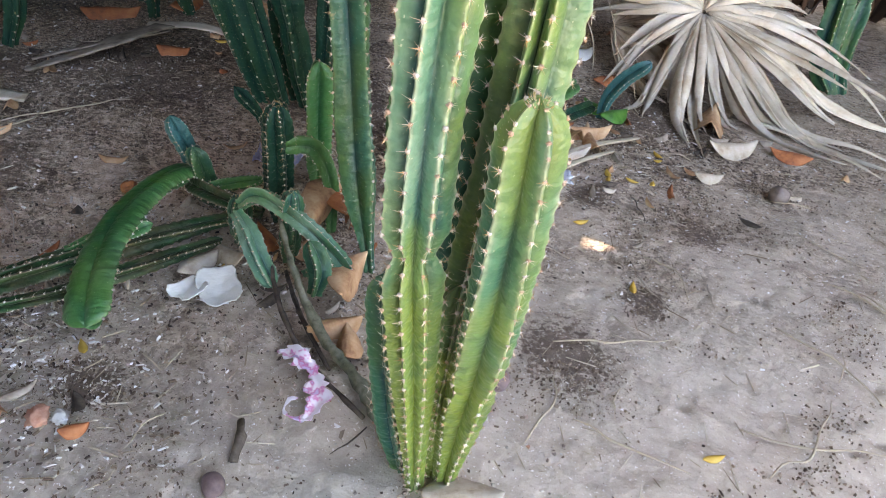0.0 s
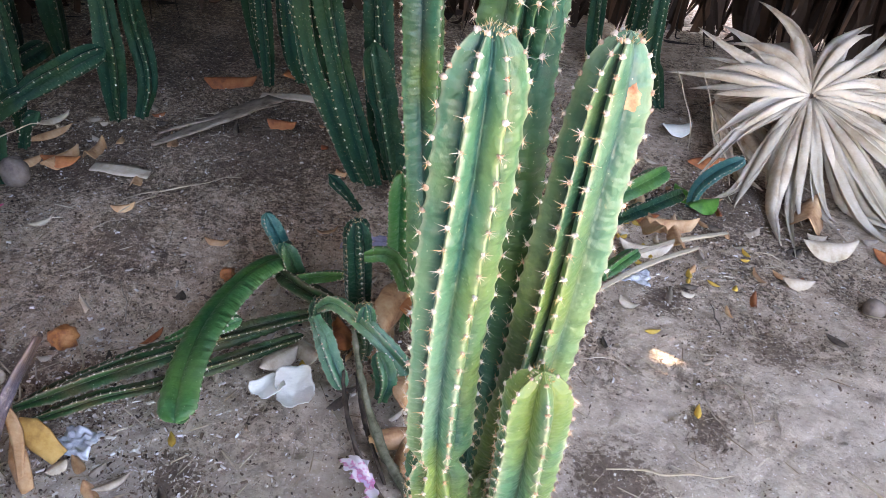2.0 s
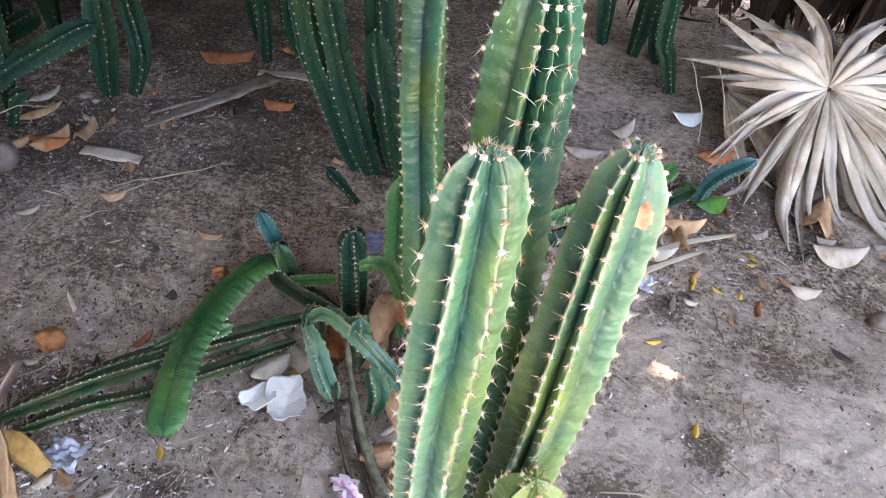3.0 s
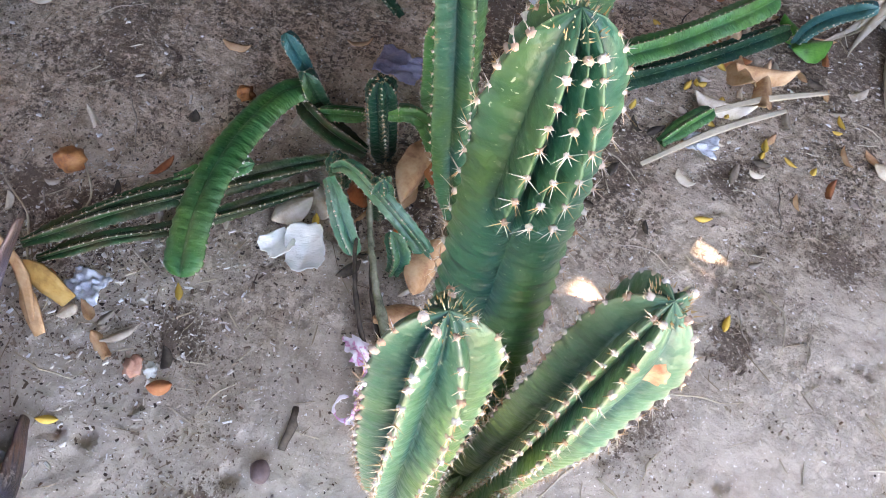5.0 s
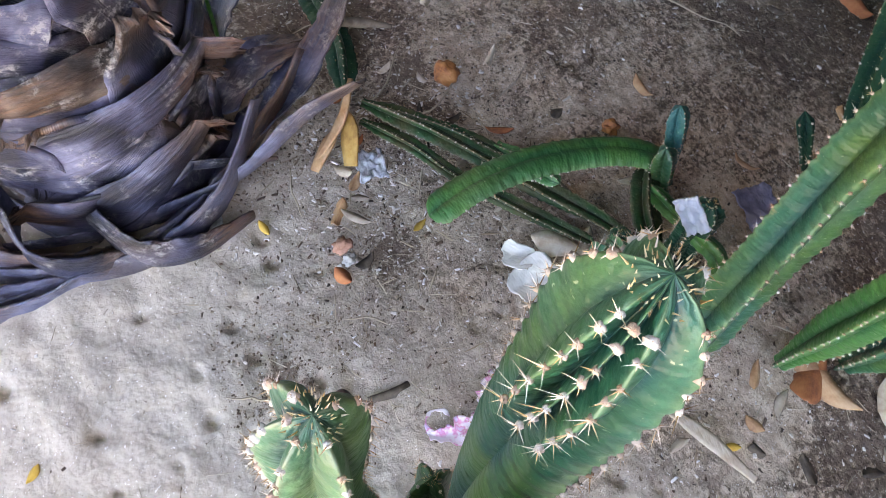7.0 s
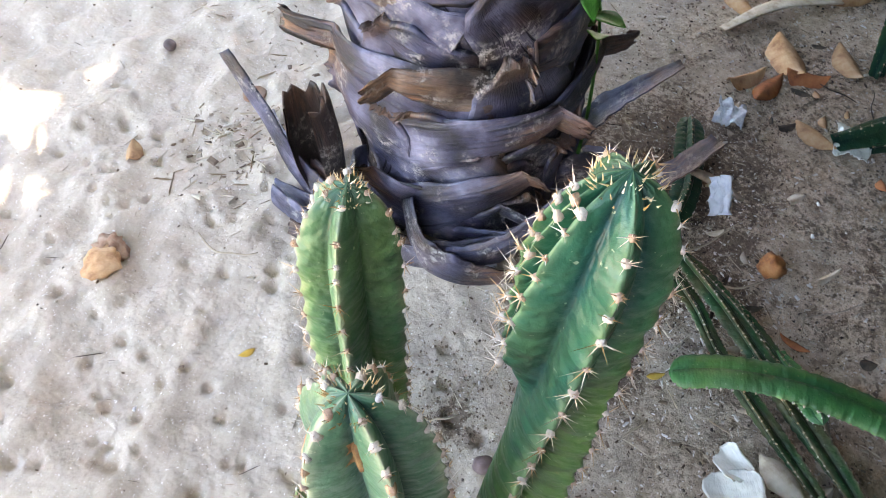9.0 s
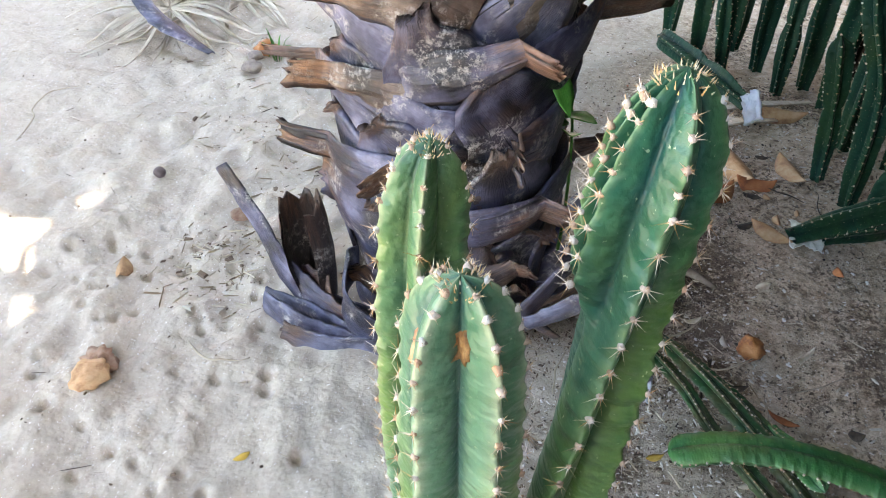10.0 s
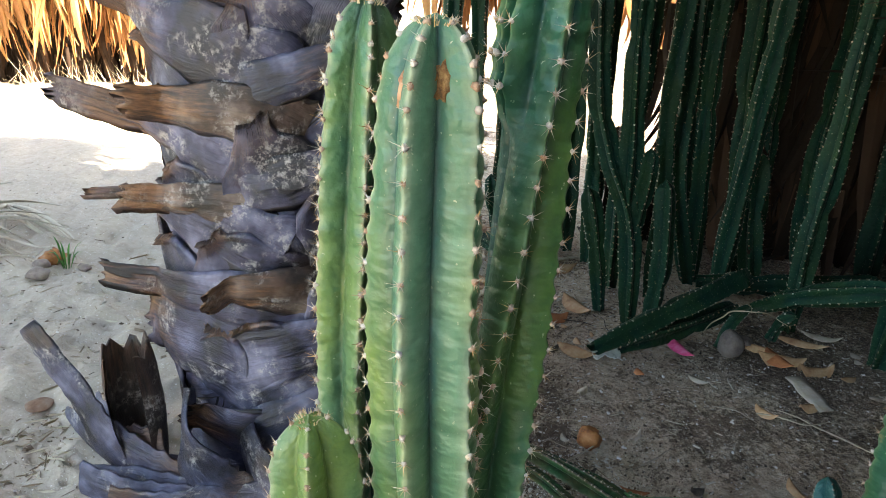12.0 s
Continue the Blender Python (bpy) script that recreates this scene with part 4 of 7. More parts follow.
# ---------------------------------------------------------------- the main cactus
def main_cactus():
    plant = thing("cactus", (0.065, 0.555, 0.0), "clump of ribbed green columnar cactus stems with pale spines", "cactus")
    o = Vector((0.065, 0.555, 0.0))

    def at(*pts):
        return [Vector(p) - o for p in pts]
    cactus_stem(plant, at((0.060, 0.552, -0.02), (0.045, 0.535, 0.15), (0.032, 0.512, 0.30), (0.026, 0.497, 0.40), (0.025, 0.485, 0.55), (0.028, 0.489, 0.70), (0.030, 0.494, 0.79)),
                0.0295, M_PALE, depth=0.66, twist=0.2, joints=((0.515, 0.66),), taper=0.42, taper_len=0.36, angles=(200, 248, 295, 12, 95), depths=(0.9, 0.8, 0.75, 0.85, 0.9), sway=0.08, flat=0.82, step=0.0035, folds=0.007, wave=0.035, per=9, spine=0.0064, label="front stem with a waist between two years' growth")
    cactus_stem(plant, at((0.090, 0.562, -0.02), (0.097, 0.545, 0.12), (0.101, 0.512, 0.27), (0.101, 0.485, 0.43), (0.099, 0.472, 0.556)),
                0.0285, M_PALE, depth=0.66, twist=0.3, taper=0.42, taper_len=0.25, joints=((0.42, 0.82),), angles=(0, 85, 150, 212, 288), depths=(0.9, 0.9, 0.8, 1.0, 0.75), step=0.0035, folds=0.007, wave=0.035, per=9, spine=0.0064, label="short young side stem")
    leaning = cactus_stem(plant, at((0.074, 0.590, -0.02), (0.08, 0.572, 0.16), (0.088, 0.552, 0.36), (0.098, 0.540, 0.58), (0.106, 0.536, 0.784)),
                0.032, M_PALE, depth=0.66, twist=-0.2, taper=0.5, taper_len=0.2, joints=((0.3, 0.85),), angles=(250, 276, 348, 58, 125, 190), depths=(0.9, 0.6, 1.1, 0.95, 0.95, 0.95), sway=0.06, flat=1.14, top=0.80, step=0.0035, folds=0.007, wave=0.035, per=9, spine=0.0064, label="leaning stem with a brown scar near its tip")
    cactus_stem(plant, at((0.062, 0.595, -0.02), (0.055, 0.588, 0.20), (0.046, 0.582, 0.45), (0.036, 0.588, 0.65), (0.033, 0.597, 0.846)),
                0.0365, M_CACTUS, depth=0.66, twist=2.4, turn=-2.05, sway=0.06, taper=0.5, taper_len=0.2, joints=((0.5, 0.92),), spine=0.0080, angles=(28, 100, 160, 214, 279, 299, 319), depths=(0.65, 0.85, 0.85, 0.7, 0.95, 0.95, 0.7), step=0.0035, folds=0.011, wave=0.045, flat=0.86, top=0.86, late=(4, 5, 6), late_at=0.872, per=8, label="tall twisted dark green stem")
    cactus_stem(plant, at((0.040, 0.575, -0.01), (0.020, 0.575, 0.12), (0.006, 0.575, 0.26), (0.0, 0.575, 0.31)),
                0.026, M_CACTUS, 4, 0.5, 0.5, 0.1, taper=0.5, label="stunted stem low in the clump")
    cactus_stem(plant, at((0.078, 0.57, -0.01), (0.074, 0.56, 0.12), (0.070, 0.545, 0.33)), 0.022, M_PALE, 4, 0.5, 0.5, 0.5, taper=0.5, tuft=False, label="stunted stem low in the clump")
    part("scar", patch_on(leaning, o, (0.114, 0.541, 0.753), (0.97, -0.2, 0.0), (0.0042, 0.0105), M_SCAR), plant, "dark brown corky scar")
    part("scar", patch_on(leaning, o, (0.115, 0.522, 0.748), (0.55, -0.83, 0.1), (0.0050, 0.0095), M_PEEL), plant, "tan peeled patch near the tip")


def patch_on(stem, o, centre, out, size, mat):
    """An uneven oval patch, lying 1 mm proud on a stem's skin."""
    tree = BVHTree.FromPolygons([v.co.copy() for v in stem.data.vertices], [tuple(p.vertices) for p in stem.data.polygons])
    d = Vector(out).normalized()
    side = Vector((0, 0, 1)).cross(d)
    verts, faces, uvs = [], [], []
    rings, n = 4, 18
    for j in range(rings + 1):
        for i in range(n):
            a = 2 * math.pi * i / n
            k = j / rings * (1 + 0.55 * noise.noise(Vector((2.2 * math.cos(a), 2.2 * math.sin(a), 3.1))))
            start = Vector(centre) - o + side * (size[0] * k * math.cos(a)) + Vector((0, 0, size[1] * k * math.sin(a))) + d * 0.05
            hit = tree.ray_cast(start, -d)[0] or start - d * 0.04
            verts.append(hit + d * (0.0012 + 0.0008 * noise.noise(start * 300) if j < rings else -0.0006))
            uvs.append((math.cos(a) * k, math.sin(a) * k))
    for j in range(rings):
        for i in range(n):
            faces.append((j * n + i, j * n + (i + 1) % n, (j + 1) * n + (i + 1) % n, (j + 1) * n + i))
    return mesh_of("scar", verts, faces, mat, uvs)


main_cactus()


def single_cactus(pts, radius, mat, label, **kw):
    o = Vector(pts[0])
    plant = thing("cactus", o, label, "cactus")
    cactus_stem(plant, [Vector(p) - o for p in pts], radius, mat, **kw)
    return plant


# neighbouring tall stem and its companions
single_cactus([(-0.062, 0.955, -0.01), (-0.085, 0.975, 0.12), (-0.115, 0.995, 0.32), (-0.135, 1.01, 0.60), (-0.15, 1.02, 1.25)], 0.036, M_CACTUS,
              "tall green cactus stem with a narrow scarred foot", ribs=4, depth=0.5, twist=0.25, turn=0.75, spine=0.006, per=5, spacing=0.018, taper=0.3, taper_len=0.2)
single_cactus([(-0.05, 1.17, -0.01), (-0.045, 1.16, 0.2), (-0.03, 1.13, 0.55), (-0.01, 1.12, 1.2)], 0.034, M_BRIGHT,
              "tall bright green cactus stem rising from dry litter", ribs=4, depth=0.55, twist=0.3, turn=0.2, spine=0.006, per=5, spacing=0.018, taper=0.4, taper_len=0.2)
single_cactus([(-0.02, 1.27, -0.01), (0.0, 1.27, 0.3), (0.03, 1.28, 1.1)], 0.032, M_CACTUS,
              "tall green cactus stem rising from dry litter", ribs=4, depth=0.55, spine=0.006, per=5, spacing=0.018, taper=0.5)
single_cactus([(-0.21, 1.20, -0.005), (-0.206, 1.185, 0.10), (-0.198, 1.163, 0.268)], 0.030, M_BRIGHT, "bright green leaning cactus shoot with white spine rows",
              ribs=3, depth=0.6, spine=0.006, per=5, spacing=0.015, taper=0.5, taper_len=0.08, tuft=False)
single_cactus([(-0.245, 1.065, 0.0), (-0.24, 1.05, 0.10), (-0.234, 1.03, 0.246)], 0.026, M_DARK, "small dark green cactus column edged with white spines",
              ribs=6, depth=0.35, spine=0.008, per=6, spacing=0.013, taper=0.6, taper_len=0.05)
single_cactus([(-0.20, 0.955, 0.0), (-0.193, 0.945, 0.07), (-0.185, 0.93, 0.155)], 0.019, M_CACTUS, "small green cactus shoot beside flopped pads",
              ribs=6, depth=0.35, spine=0.006, per=6, spacing=0.011, taper=0.6, taper_len=0.04)
single_cactus([(-0.285, 0.985, 0.0), (-0.285, 0.98, 0.05), (-0.282, 0.97, 0.105)], 0.020, M_CACTUS, "stubby striped cactus shoot among dead leaves",
              ribs=7, depth=0.3, spine=0.004, per=5, spacing=0.010, taper=0.7, taper_len=0.03)
single_cactus([(-0.15, 1.05, 0.0), (-0.155, 1.06, 0.10), (-0.185, 1.055, 0.165), (-0.235, 1.03, 0.17)], 0.018, M_BRIGHT, "hooked green cactus shoot bending over",
              ribs=3, depth=0.5, spine=0.005, per=5, spacing=0.012, taper=0.7, tuft=False)


def flopped(pts, w, mat, label, **kw):
    """A limp flattened shoot lying over its neighbours."""
    return single_cactus(pts, w, mat, label, depth=0.6, spine=0.004, per=4, spacing=0.012, taper=0.6, taper_len=0.05, tuft=False, flat=0.75, angles=(0, 110, 180, 270), **kw)


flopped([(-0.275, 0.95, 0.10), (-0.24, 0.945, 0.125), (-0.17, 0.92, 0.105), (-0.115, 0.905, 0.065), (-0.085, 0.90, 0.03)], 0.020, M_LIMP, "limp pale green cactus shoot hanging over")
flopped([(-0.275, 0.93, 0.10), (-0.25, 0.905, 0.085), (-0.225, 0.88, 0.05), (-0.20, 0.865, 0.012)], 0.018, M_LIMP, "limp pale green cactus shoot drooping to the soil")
flopped([(-0.135, 0.86, 0.015), (-0.13, 0.87, 0.06), (-0.15, 0.885, 0.10)], 0.020, M_CACTUS, "small green cactus shoot beside a dead stem")
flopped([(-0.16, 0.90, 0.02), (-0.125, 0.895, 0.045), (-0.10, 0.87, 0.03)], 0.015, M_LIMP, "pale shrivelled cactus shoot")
# the fallen stem with its new shoots
fallen = thing("cactus", (-0.44, 0.72, 0.0), "fallen bright green cactus stem arching over older lying stems", "cactus")
FO = Vector((-0.44, 0.72, 0.0))
cactus_stem(fallen, [Vector(p) - FO for p in ((-0.40, 1.135, 0.035), (-0.432, 1.09, 0.052), (-0.453, 1.02, 0.055), (-0.458, 0.91, 0.056), (-0.443, 0.80, 0.048), (-0.420, 0.715, 0.024))],
            0.036, M_BRIGHT, depth=0.6, twist=0.3, spacing=0.017, spine=0.004, per=4, step=0.004, folds=0.008, taper=0.7, taper_len=0.05, tip=0.5, flat=0.8, tuft=False, angles=(0, 180, 270), wave=0.05)
cactus_stem(fallen, [Vector(p) - FO for p in ((-0.41, 1.135, 0.02), (-0.43, 1.14, 0.07), (-0.455, 1.135, 0.14))], 0.024, M_BLUE, 4, 0.45, spacing=0.011, spine=0.006, per=5, taper=0.8, tuft=False, label="bluish new shoot")
cactus_stem(fallen, [Vector(p) - FO for p in ((-0.385, 1.12, 0.01), (-0.395, 1.11, 0.05), (-0.405, 1.10, 0.105))], 0.025, M_CACTUS, 4, 0.5, spacing=0.011, spine=0.005, per=5, taper=0.8, tuft=False, label="green new shoot")
flopped([(-0.40, 1.08, 0.025), (-0.34, 1.09, 0.045), (-0.28, 1.10, 0.06)], 0.022, M_BRIGHT, "short green cactus stem lying on others")
flopped([(-0.27, 1.05, 0.02), (-0.34, 1.06, 0.03), (-0.42, 1.10, 0.03)], 0.028, M_DRYING, "dark old cactus stem lying on the soil")
flopped([(-0.66, 0.665, 0.03), (-0.58, 0.76, 0.03), (-0.50, 0.835, 0.032), (-0.42, 0.905, 0.035), (-0.34, 0.985, 0.03), (-0.29, 1.02, 0.03)], 0.020, M_DRYING, "long dark green cactus stem lying on the soil", lumps=0.22, wave=0.10, twist=2.5)
flopped([(-0.63, 0.655, 0.02), (-0.56, 0.725, 0.022), (-0.48, 0.785, 0.022), (-0.38, 0.885, 0.022), (-0.31, 0.96, 0.02)], 0.014, M_DRYING, "old half-dried cactus stem lying on the soil", lumps=0.22, wave=0.10, twist=2.5)
flopped([(-0.52, 0.86, 0.03), (-0.46, 0.90, 0.045), (-0.41, 0.93, 0.055)], 0.020, M_BRIGHT, "short green cactus stem lying on others")
flopped([(-0.64, 0.69, 0.03), (-0.57, 0.79, 0.034), (-0.50, 0.87, 0.03), (-0.44, 0.93, 0.03)], 0.013, M_DRYING, "thin shrivelled cactus stem lying on the soil", lumps=0.25, wave=0.12, twist=3.0)
flopped([(-0.70, 0.645, 0.02), (-0.796, 0.654, 0.03), (-0.897, 0.637, 0.03), (-1.0, 0.618, 0.03)], 0.028, M_DARK, "dark striped cactus stem lying behind the palm foot")
# green stem lying behind the clump
flopped([(-0.08, 1.30, 0.03), (0.03, 1.42, 0.035), (0.15, 1.53, 0.04), (0.24, 1.63, 0.05), (0.33, 1.75, 0.06)], 0.034, M_BRIGHT, "bright green cactus stem lying among dry leaves")
flopped([(0.0, 1.33, 0.02), (0.12, 1.44, 0.022), (0.26, 1.58, 0.02), (0.38, 1.72, 0.02)], 0.026, M_DARK, "dark green cactus stem lying among dry leaves")
flopped([(0.20, 1.31, 0.015), (0.235, 1.37, 0.02), (0.275, 1.43, 0.02)], 0.020, M_BRIGHT, "small green cactus piece lying on litter")
single_cactus([(0.40, 1.69, -0.005), (0.405, 1.685, 0.06), (0.43, 1.67, 0.12), (0.475, 1.65, 0.175)], 0.022, M_BLUE, "bluish young cactus shoot beside the dead fan leaf", ribs=4, depth=0.5, spine=0.005, per=5, spacing=0.013, taper=0.6, tuft=False)


# ---------------------------------------------------------------- cactus thicket
def thicket(stems, label, mat=None):
    o = Vector(stems[0][0][0])
    plant = thing("cactus", (o.x, o.y, 0), label, "cactus", "cactus thicket")
    for pts, rad in stems:
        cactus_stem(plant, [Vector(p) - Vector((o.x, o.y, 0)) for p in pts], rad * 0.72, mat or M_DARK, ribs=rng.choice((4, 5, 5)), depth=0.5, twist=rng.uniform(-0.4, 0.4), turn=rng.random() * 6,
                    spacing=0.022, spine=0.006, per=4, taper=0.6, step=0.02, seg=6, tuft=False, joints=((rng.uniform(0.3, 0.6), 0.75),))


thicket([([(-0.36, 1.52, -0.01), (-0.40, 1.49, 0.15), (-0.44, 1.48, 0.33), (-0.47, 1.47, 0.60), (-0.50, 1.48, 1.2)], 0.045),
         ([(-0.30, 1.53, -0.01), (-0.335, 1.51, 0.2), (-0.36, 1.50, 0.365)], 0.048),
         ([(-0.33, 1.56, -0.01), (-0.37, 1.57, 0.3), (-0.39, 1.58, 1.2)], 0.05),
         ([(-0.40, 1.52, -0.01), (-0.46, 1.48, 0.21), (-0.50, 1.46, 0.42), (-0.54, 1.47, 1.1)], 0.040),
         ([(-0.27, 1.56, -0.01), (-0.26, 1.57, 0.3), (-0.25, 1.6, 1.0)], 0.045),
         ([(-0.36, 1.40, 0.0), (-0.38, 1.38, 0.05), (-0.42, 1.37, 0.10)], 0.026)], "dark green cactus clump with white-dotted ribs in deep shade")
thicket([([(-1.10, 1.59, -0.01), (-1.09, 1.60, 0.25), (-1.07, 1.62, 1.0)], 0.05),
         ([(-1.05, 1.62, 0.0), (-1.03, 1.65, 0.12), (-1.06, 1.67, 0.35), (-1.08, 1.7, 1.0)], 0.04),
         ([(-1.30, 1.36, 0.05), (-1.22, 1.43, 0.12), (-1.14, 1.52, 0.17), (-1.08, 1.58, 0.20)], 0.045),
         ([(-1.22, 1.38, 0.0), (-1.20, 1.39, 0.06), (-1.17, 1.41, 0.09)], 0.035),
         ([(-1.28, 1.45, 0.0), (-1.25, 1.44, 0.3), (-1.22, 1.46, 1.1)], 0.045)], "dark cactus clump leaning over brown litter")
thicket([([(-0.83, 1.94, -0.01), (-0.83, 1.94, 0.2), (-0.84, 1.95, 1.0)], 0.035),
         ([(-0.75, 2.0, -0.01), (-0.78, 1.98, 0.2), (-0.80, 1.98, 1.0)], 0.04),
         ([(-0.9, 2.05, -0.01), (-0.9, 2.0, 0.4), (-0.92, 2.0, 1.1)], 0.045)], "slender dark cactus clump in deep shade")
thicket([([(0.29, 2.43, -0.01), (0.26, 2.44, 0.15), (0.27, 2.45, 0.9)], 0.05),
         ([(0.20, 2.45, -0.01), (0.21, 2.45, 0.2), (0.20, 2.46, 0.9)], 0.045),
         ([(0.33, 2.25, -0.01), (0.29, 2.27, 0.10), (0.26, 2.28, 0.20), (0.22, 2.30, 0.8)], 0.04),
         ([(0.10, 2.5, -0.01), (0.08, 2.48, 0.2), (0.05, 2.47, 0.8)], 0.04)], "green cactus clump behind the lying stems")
thicket([([(1.14, 2.11, -0.01), (1.08, 2.14, 0.15), (1.05, 2.15, 0.9)], 0.055),
         ([(1.18, 2.13, -0.01), (1.14, 2.14, 0.15), (1.10, 2.15, 0.9)], 0.045)], "green cactus stems beside the dead fan leaf", M_CACTUS)
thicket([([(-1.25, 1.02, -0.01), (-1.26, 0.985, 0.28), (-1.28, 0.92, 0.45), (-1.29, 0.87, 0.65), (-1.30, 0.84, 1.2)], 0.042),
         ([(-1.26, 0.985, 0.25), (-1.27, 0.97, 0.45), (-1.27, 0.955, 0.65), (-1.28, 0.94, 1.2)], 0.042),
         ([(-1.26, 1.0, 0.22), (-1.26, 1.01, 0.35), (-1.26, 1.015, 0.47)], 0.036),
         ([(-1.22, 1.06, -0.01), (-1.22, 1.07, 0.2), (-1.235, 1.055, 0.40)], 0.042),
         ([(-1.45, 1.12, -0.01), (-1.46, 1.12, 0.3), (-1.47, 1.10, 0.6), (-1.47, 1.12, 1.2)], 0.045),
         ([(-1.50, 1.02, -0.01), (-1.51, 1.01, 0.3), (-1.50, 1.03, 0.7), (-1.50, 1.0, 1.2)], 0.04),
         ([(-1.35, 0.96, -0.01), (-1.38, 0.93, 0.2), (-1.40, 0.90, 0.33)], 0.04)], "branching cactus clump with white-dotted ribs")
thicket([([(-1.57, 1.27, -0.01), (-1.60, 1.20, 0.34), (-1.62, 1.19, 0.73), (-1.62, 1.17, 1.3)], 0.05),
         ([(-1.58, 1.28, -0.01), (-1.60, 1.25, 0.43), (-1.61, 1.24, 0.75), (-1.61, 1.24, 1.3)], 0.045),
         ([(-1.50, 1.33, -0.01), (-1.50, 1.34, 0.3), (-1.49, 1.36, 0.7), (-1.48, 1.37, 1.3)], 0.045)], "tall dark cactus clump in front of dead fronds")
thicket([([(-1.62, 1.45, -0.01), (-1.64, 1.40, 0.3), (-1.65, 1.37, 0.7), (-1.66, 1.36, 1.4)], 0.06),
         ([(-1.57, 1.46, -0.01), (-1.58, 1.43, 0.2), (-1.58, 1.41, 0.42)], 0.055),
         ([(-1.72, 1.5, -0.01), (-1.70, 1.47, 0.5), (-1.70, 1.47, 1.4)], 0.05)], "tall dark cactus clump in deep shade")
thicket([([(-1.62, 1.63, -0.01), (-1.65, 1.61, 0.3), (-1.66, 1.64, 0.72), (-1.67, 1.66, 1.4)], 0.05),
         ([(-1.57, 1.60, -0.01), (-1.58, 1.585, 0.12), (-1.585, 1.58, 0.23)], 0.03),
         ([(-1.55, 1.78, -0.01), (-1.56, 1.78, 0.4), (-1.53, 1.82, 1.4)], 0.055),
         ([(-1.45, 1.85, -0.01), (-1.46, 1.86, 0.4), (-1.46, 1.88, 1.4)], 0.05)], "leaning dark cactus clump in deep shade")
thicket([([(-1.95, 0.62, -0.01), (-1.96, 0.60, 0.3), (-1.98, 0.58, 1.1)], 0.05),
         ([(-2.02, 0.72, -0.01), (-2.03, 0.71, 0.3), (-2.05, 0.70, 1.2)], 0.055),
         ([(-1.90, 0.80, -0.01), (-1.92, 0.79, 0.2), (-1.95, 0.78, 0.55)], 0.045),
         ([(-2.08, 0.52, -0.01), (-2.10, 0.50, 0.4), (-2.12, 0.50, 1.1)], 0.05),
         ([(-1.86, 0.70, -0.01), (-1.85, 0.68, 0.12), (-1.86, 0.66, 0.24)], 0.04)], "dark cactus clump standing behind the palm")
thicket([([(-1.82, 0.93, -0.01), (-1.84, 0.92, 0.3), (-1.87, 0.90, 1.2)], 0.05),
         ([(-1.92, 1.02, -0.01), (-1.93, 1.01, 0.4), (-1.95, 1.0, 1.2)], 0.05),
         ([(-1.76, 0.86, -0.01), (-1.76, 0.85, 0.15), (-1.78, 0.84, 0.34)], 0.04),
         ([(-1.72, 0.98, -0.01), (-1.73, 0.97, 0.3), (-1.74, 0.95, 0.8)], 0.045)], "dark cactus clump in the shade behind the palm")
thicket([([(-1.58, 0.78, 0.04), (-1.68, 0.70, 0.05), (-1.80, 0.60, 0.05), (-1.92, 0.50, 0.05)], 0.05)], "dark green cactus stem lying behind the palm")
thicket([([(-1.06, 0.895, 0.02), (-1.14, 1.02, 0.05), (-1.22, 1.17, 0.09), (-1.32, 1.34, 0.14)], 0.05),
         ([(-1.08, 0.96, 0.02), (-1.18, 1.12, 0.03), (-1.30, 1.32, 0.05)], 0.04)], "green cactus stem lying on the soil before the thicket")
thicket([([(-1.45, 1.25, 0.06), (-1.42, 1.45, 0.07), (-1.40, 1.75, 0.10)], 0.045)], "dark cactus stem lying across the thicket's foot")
flopped([(-1.15, 1.22, 0.0), (-1.17, 1.26, 0.07), (-1.19, 1.30, 0.10)], 0.026, M_DARK, "small drooping cactus shoot")


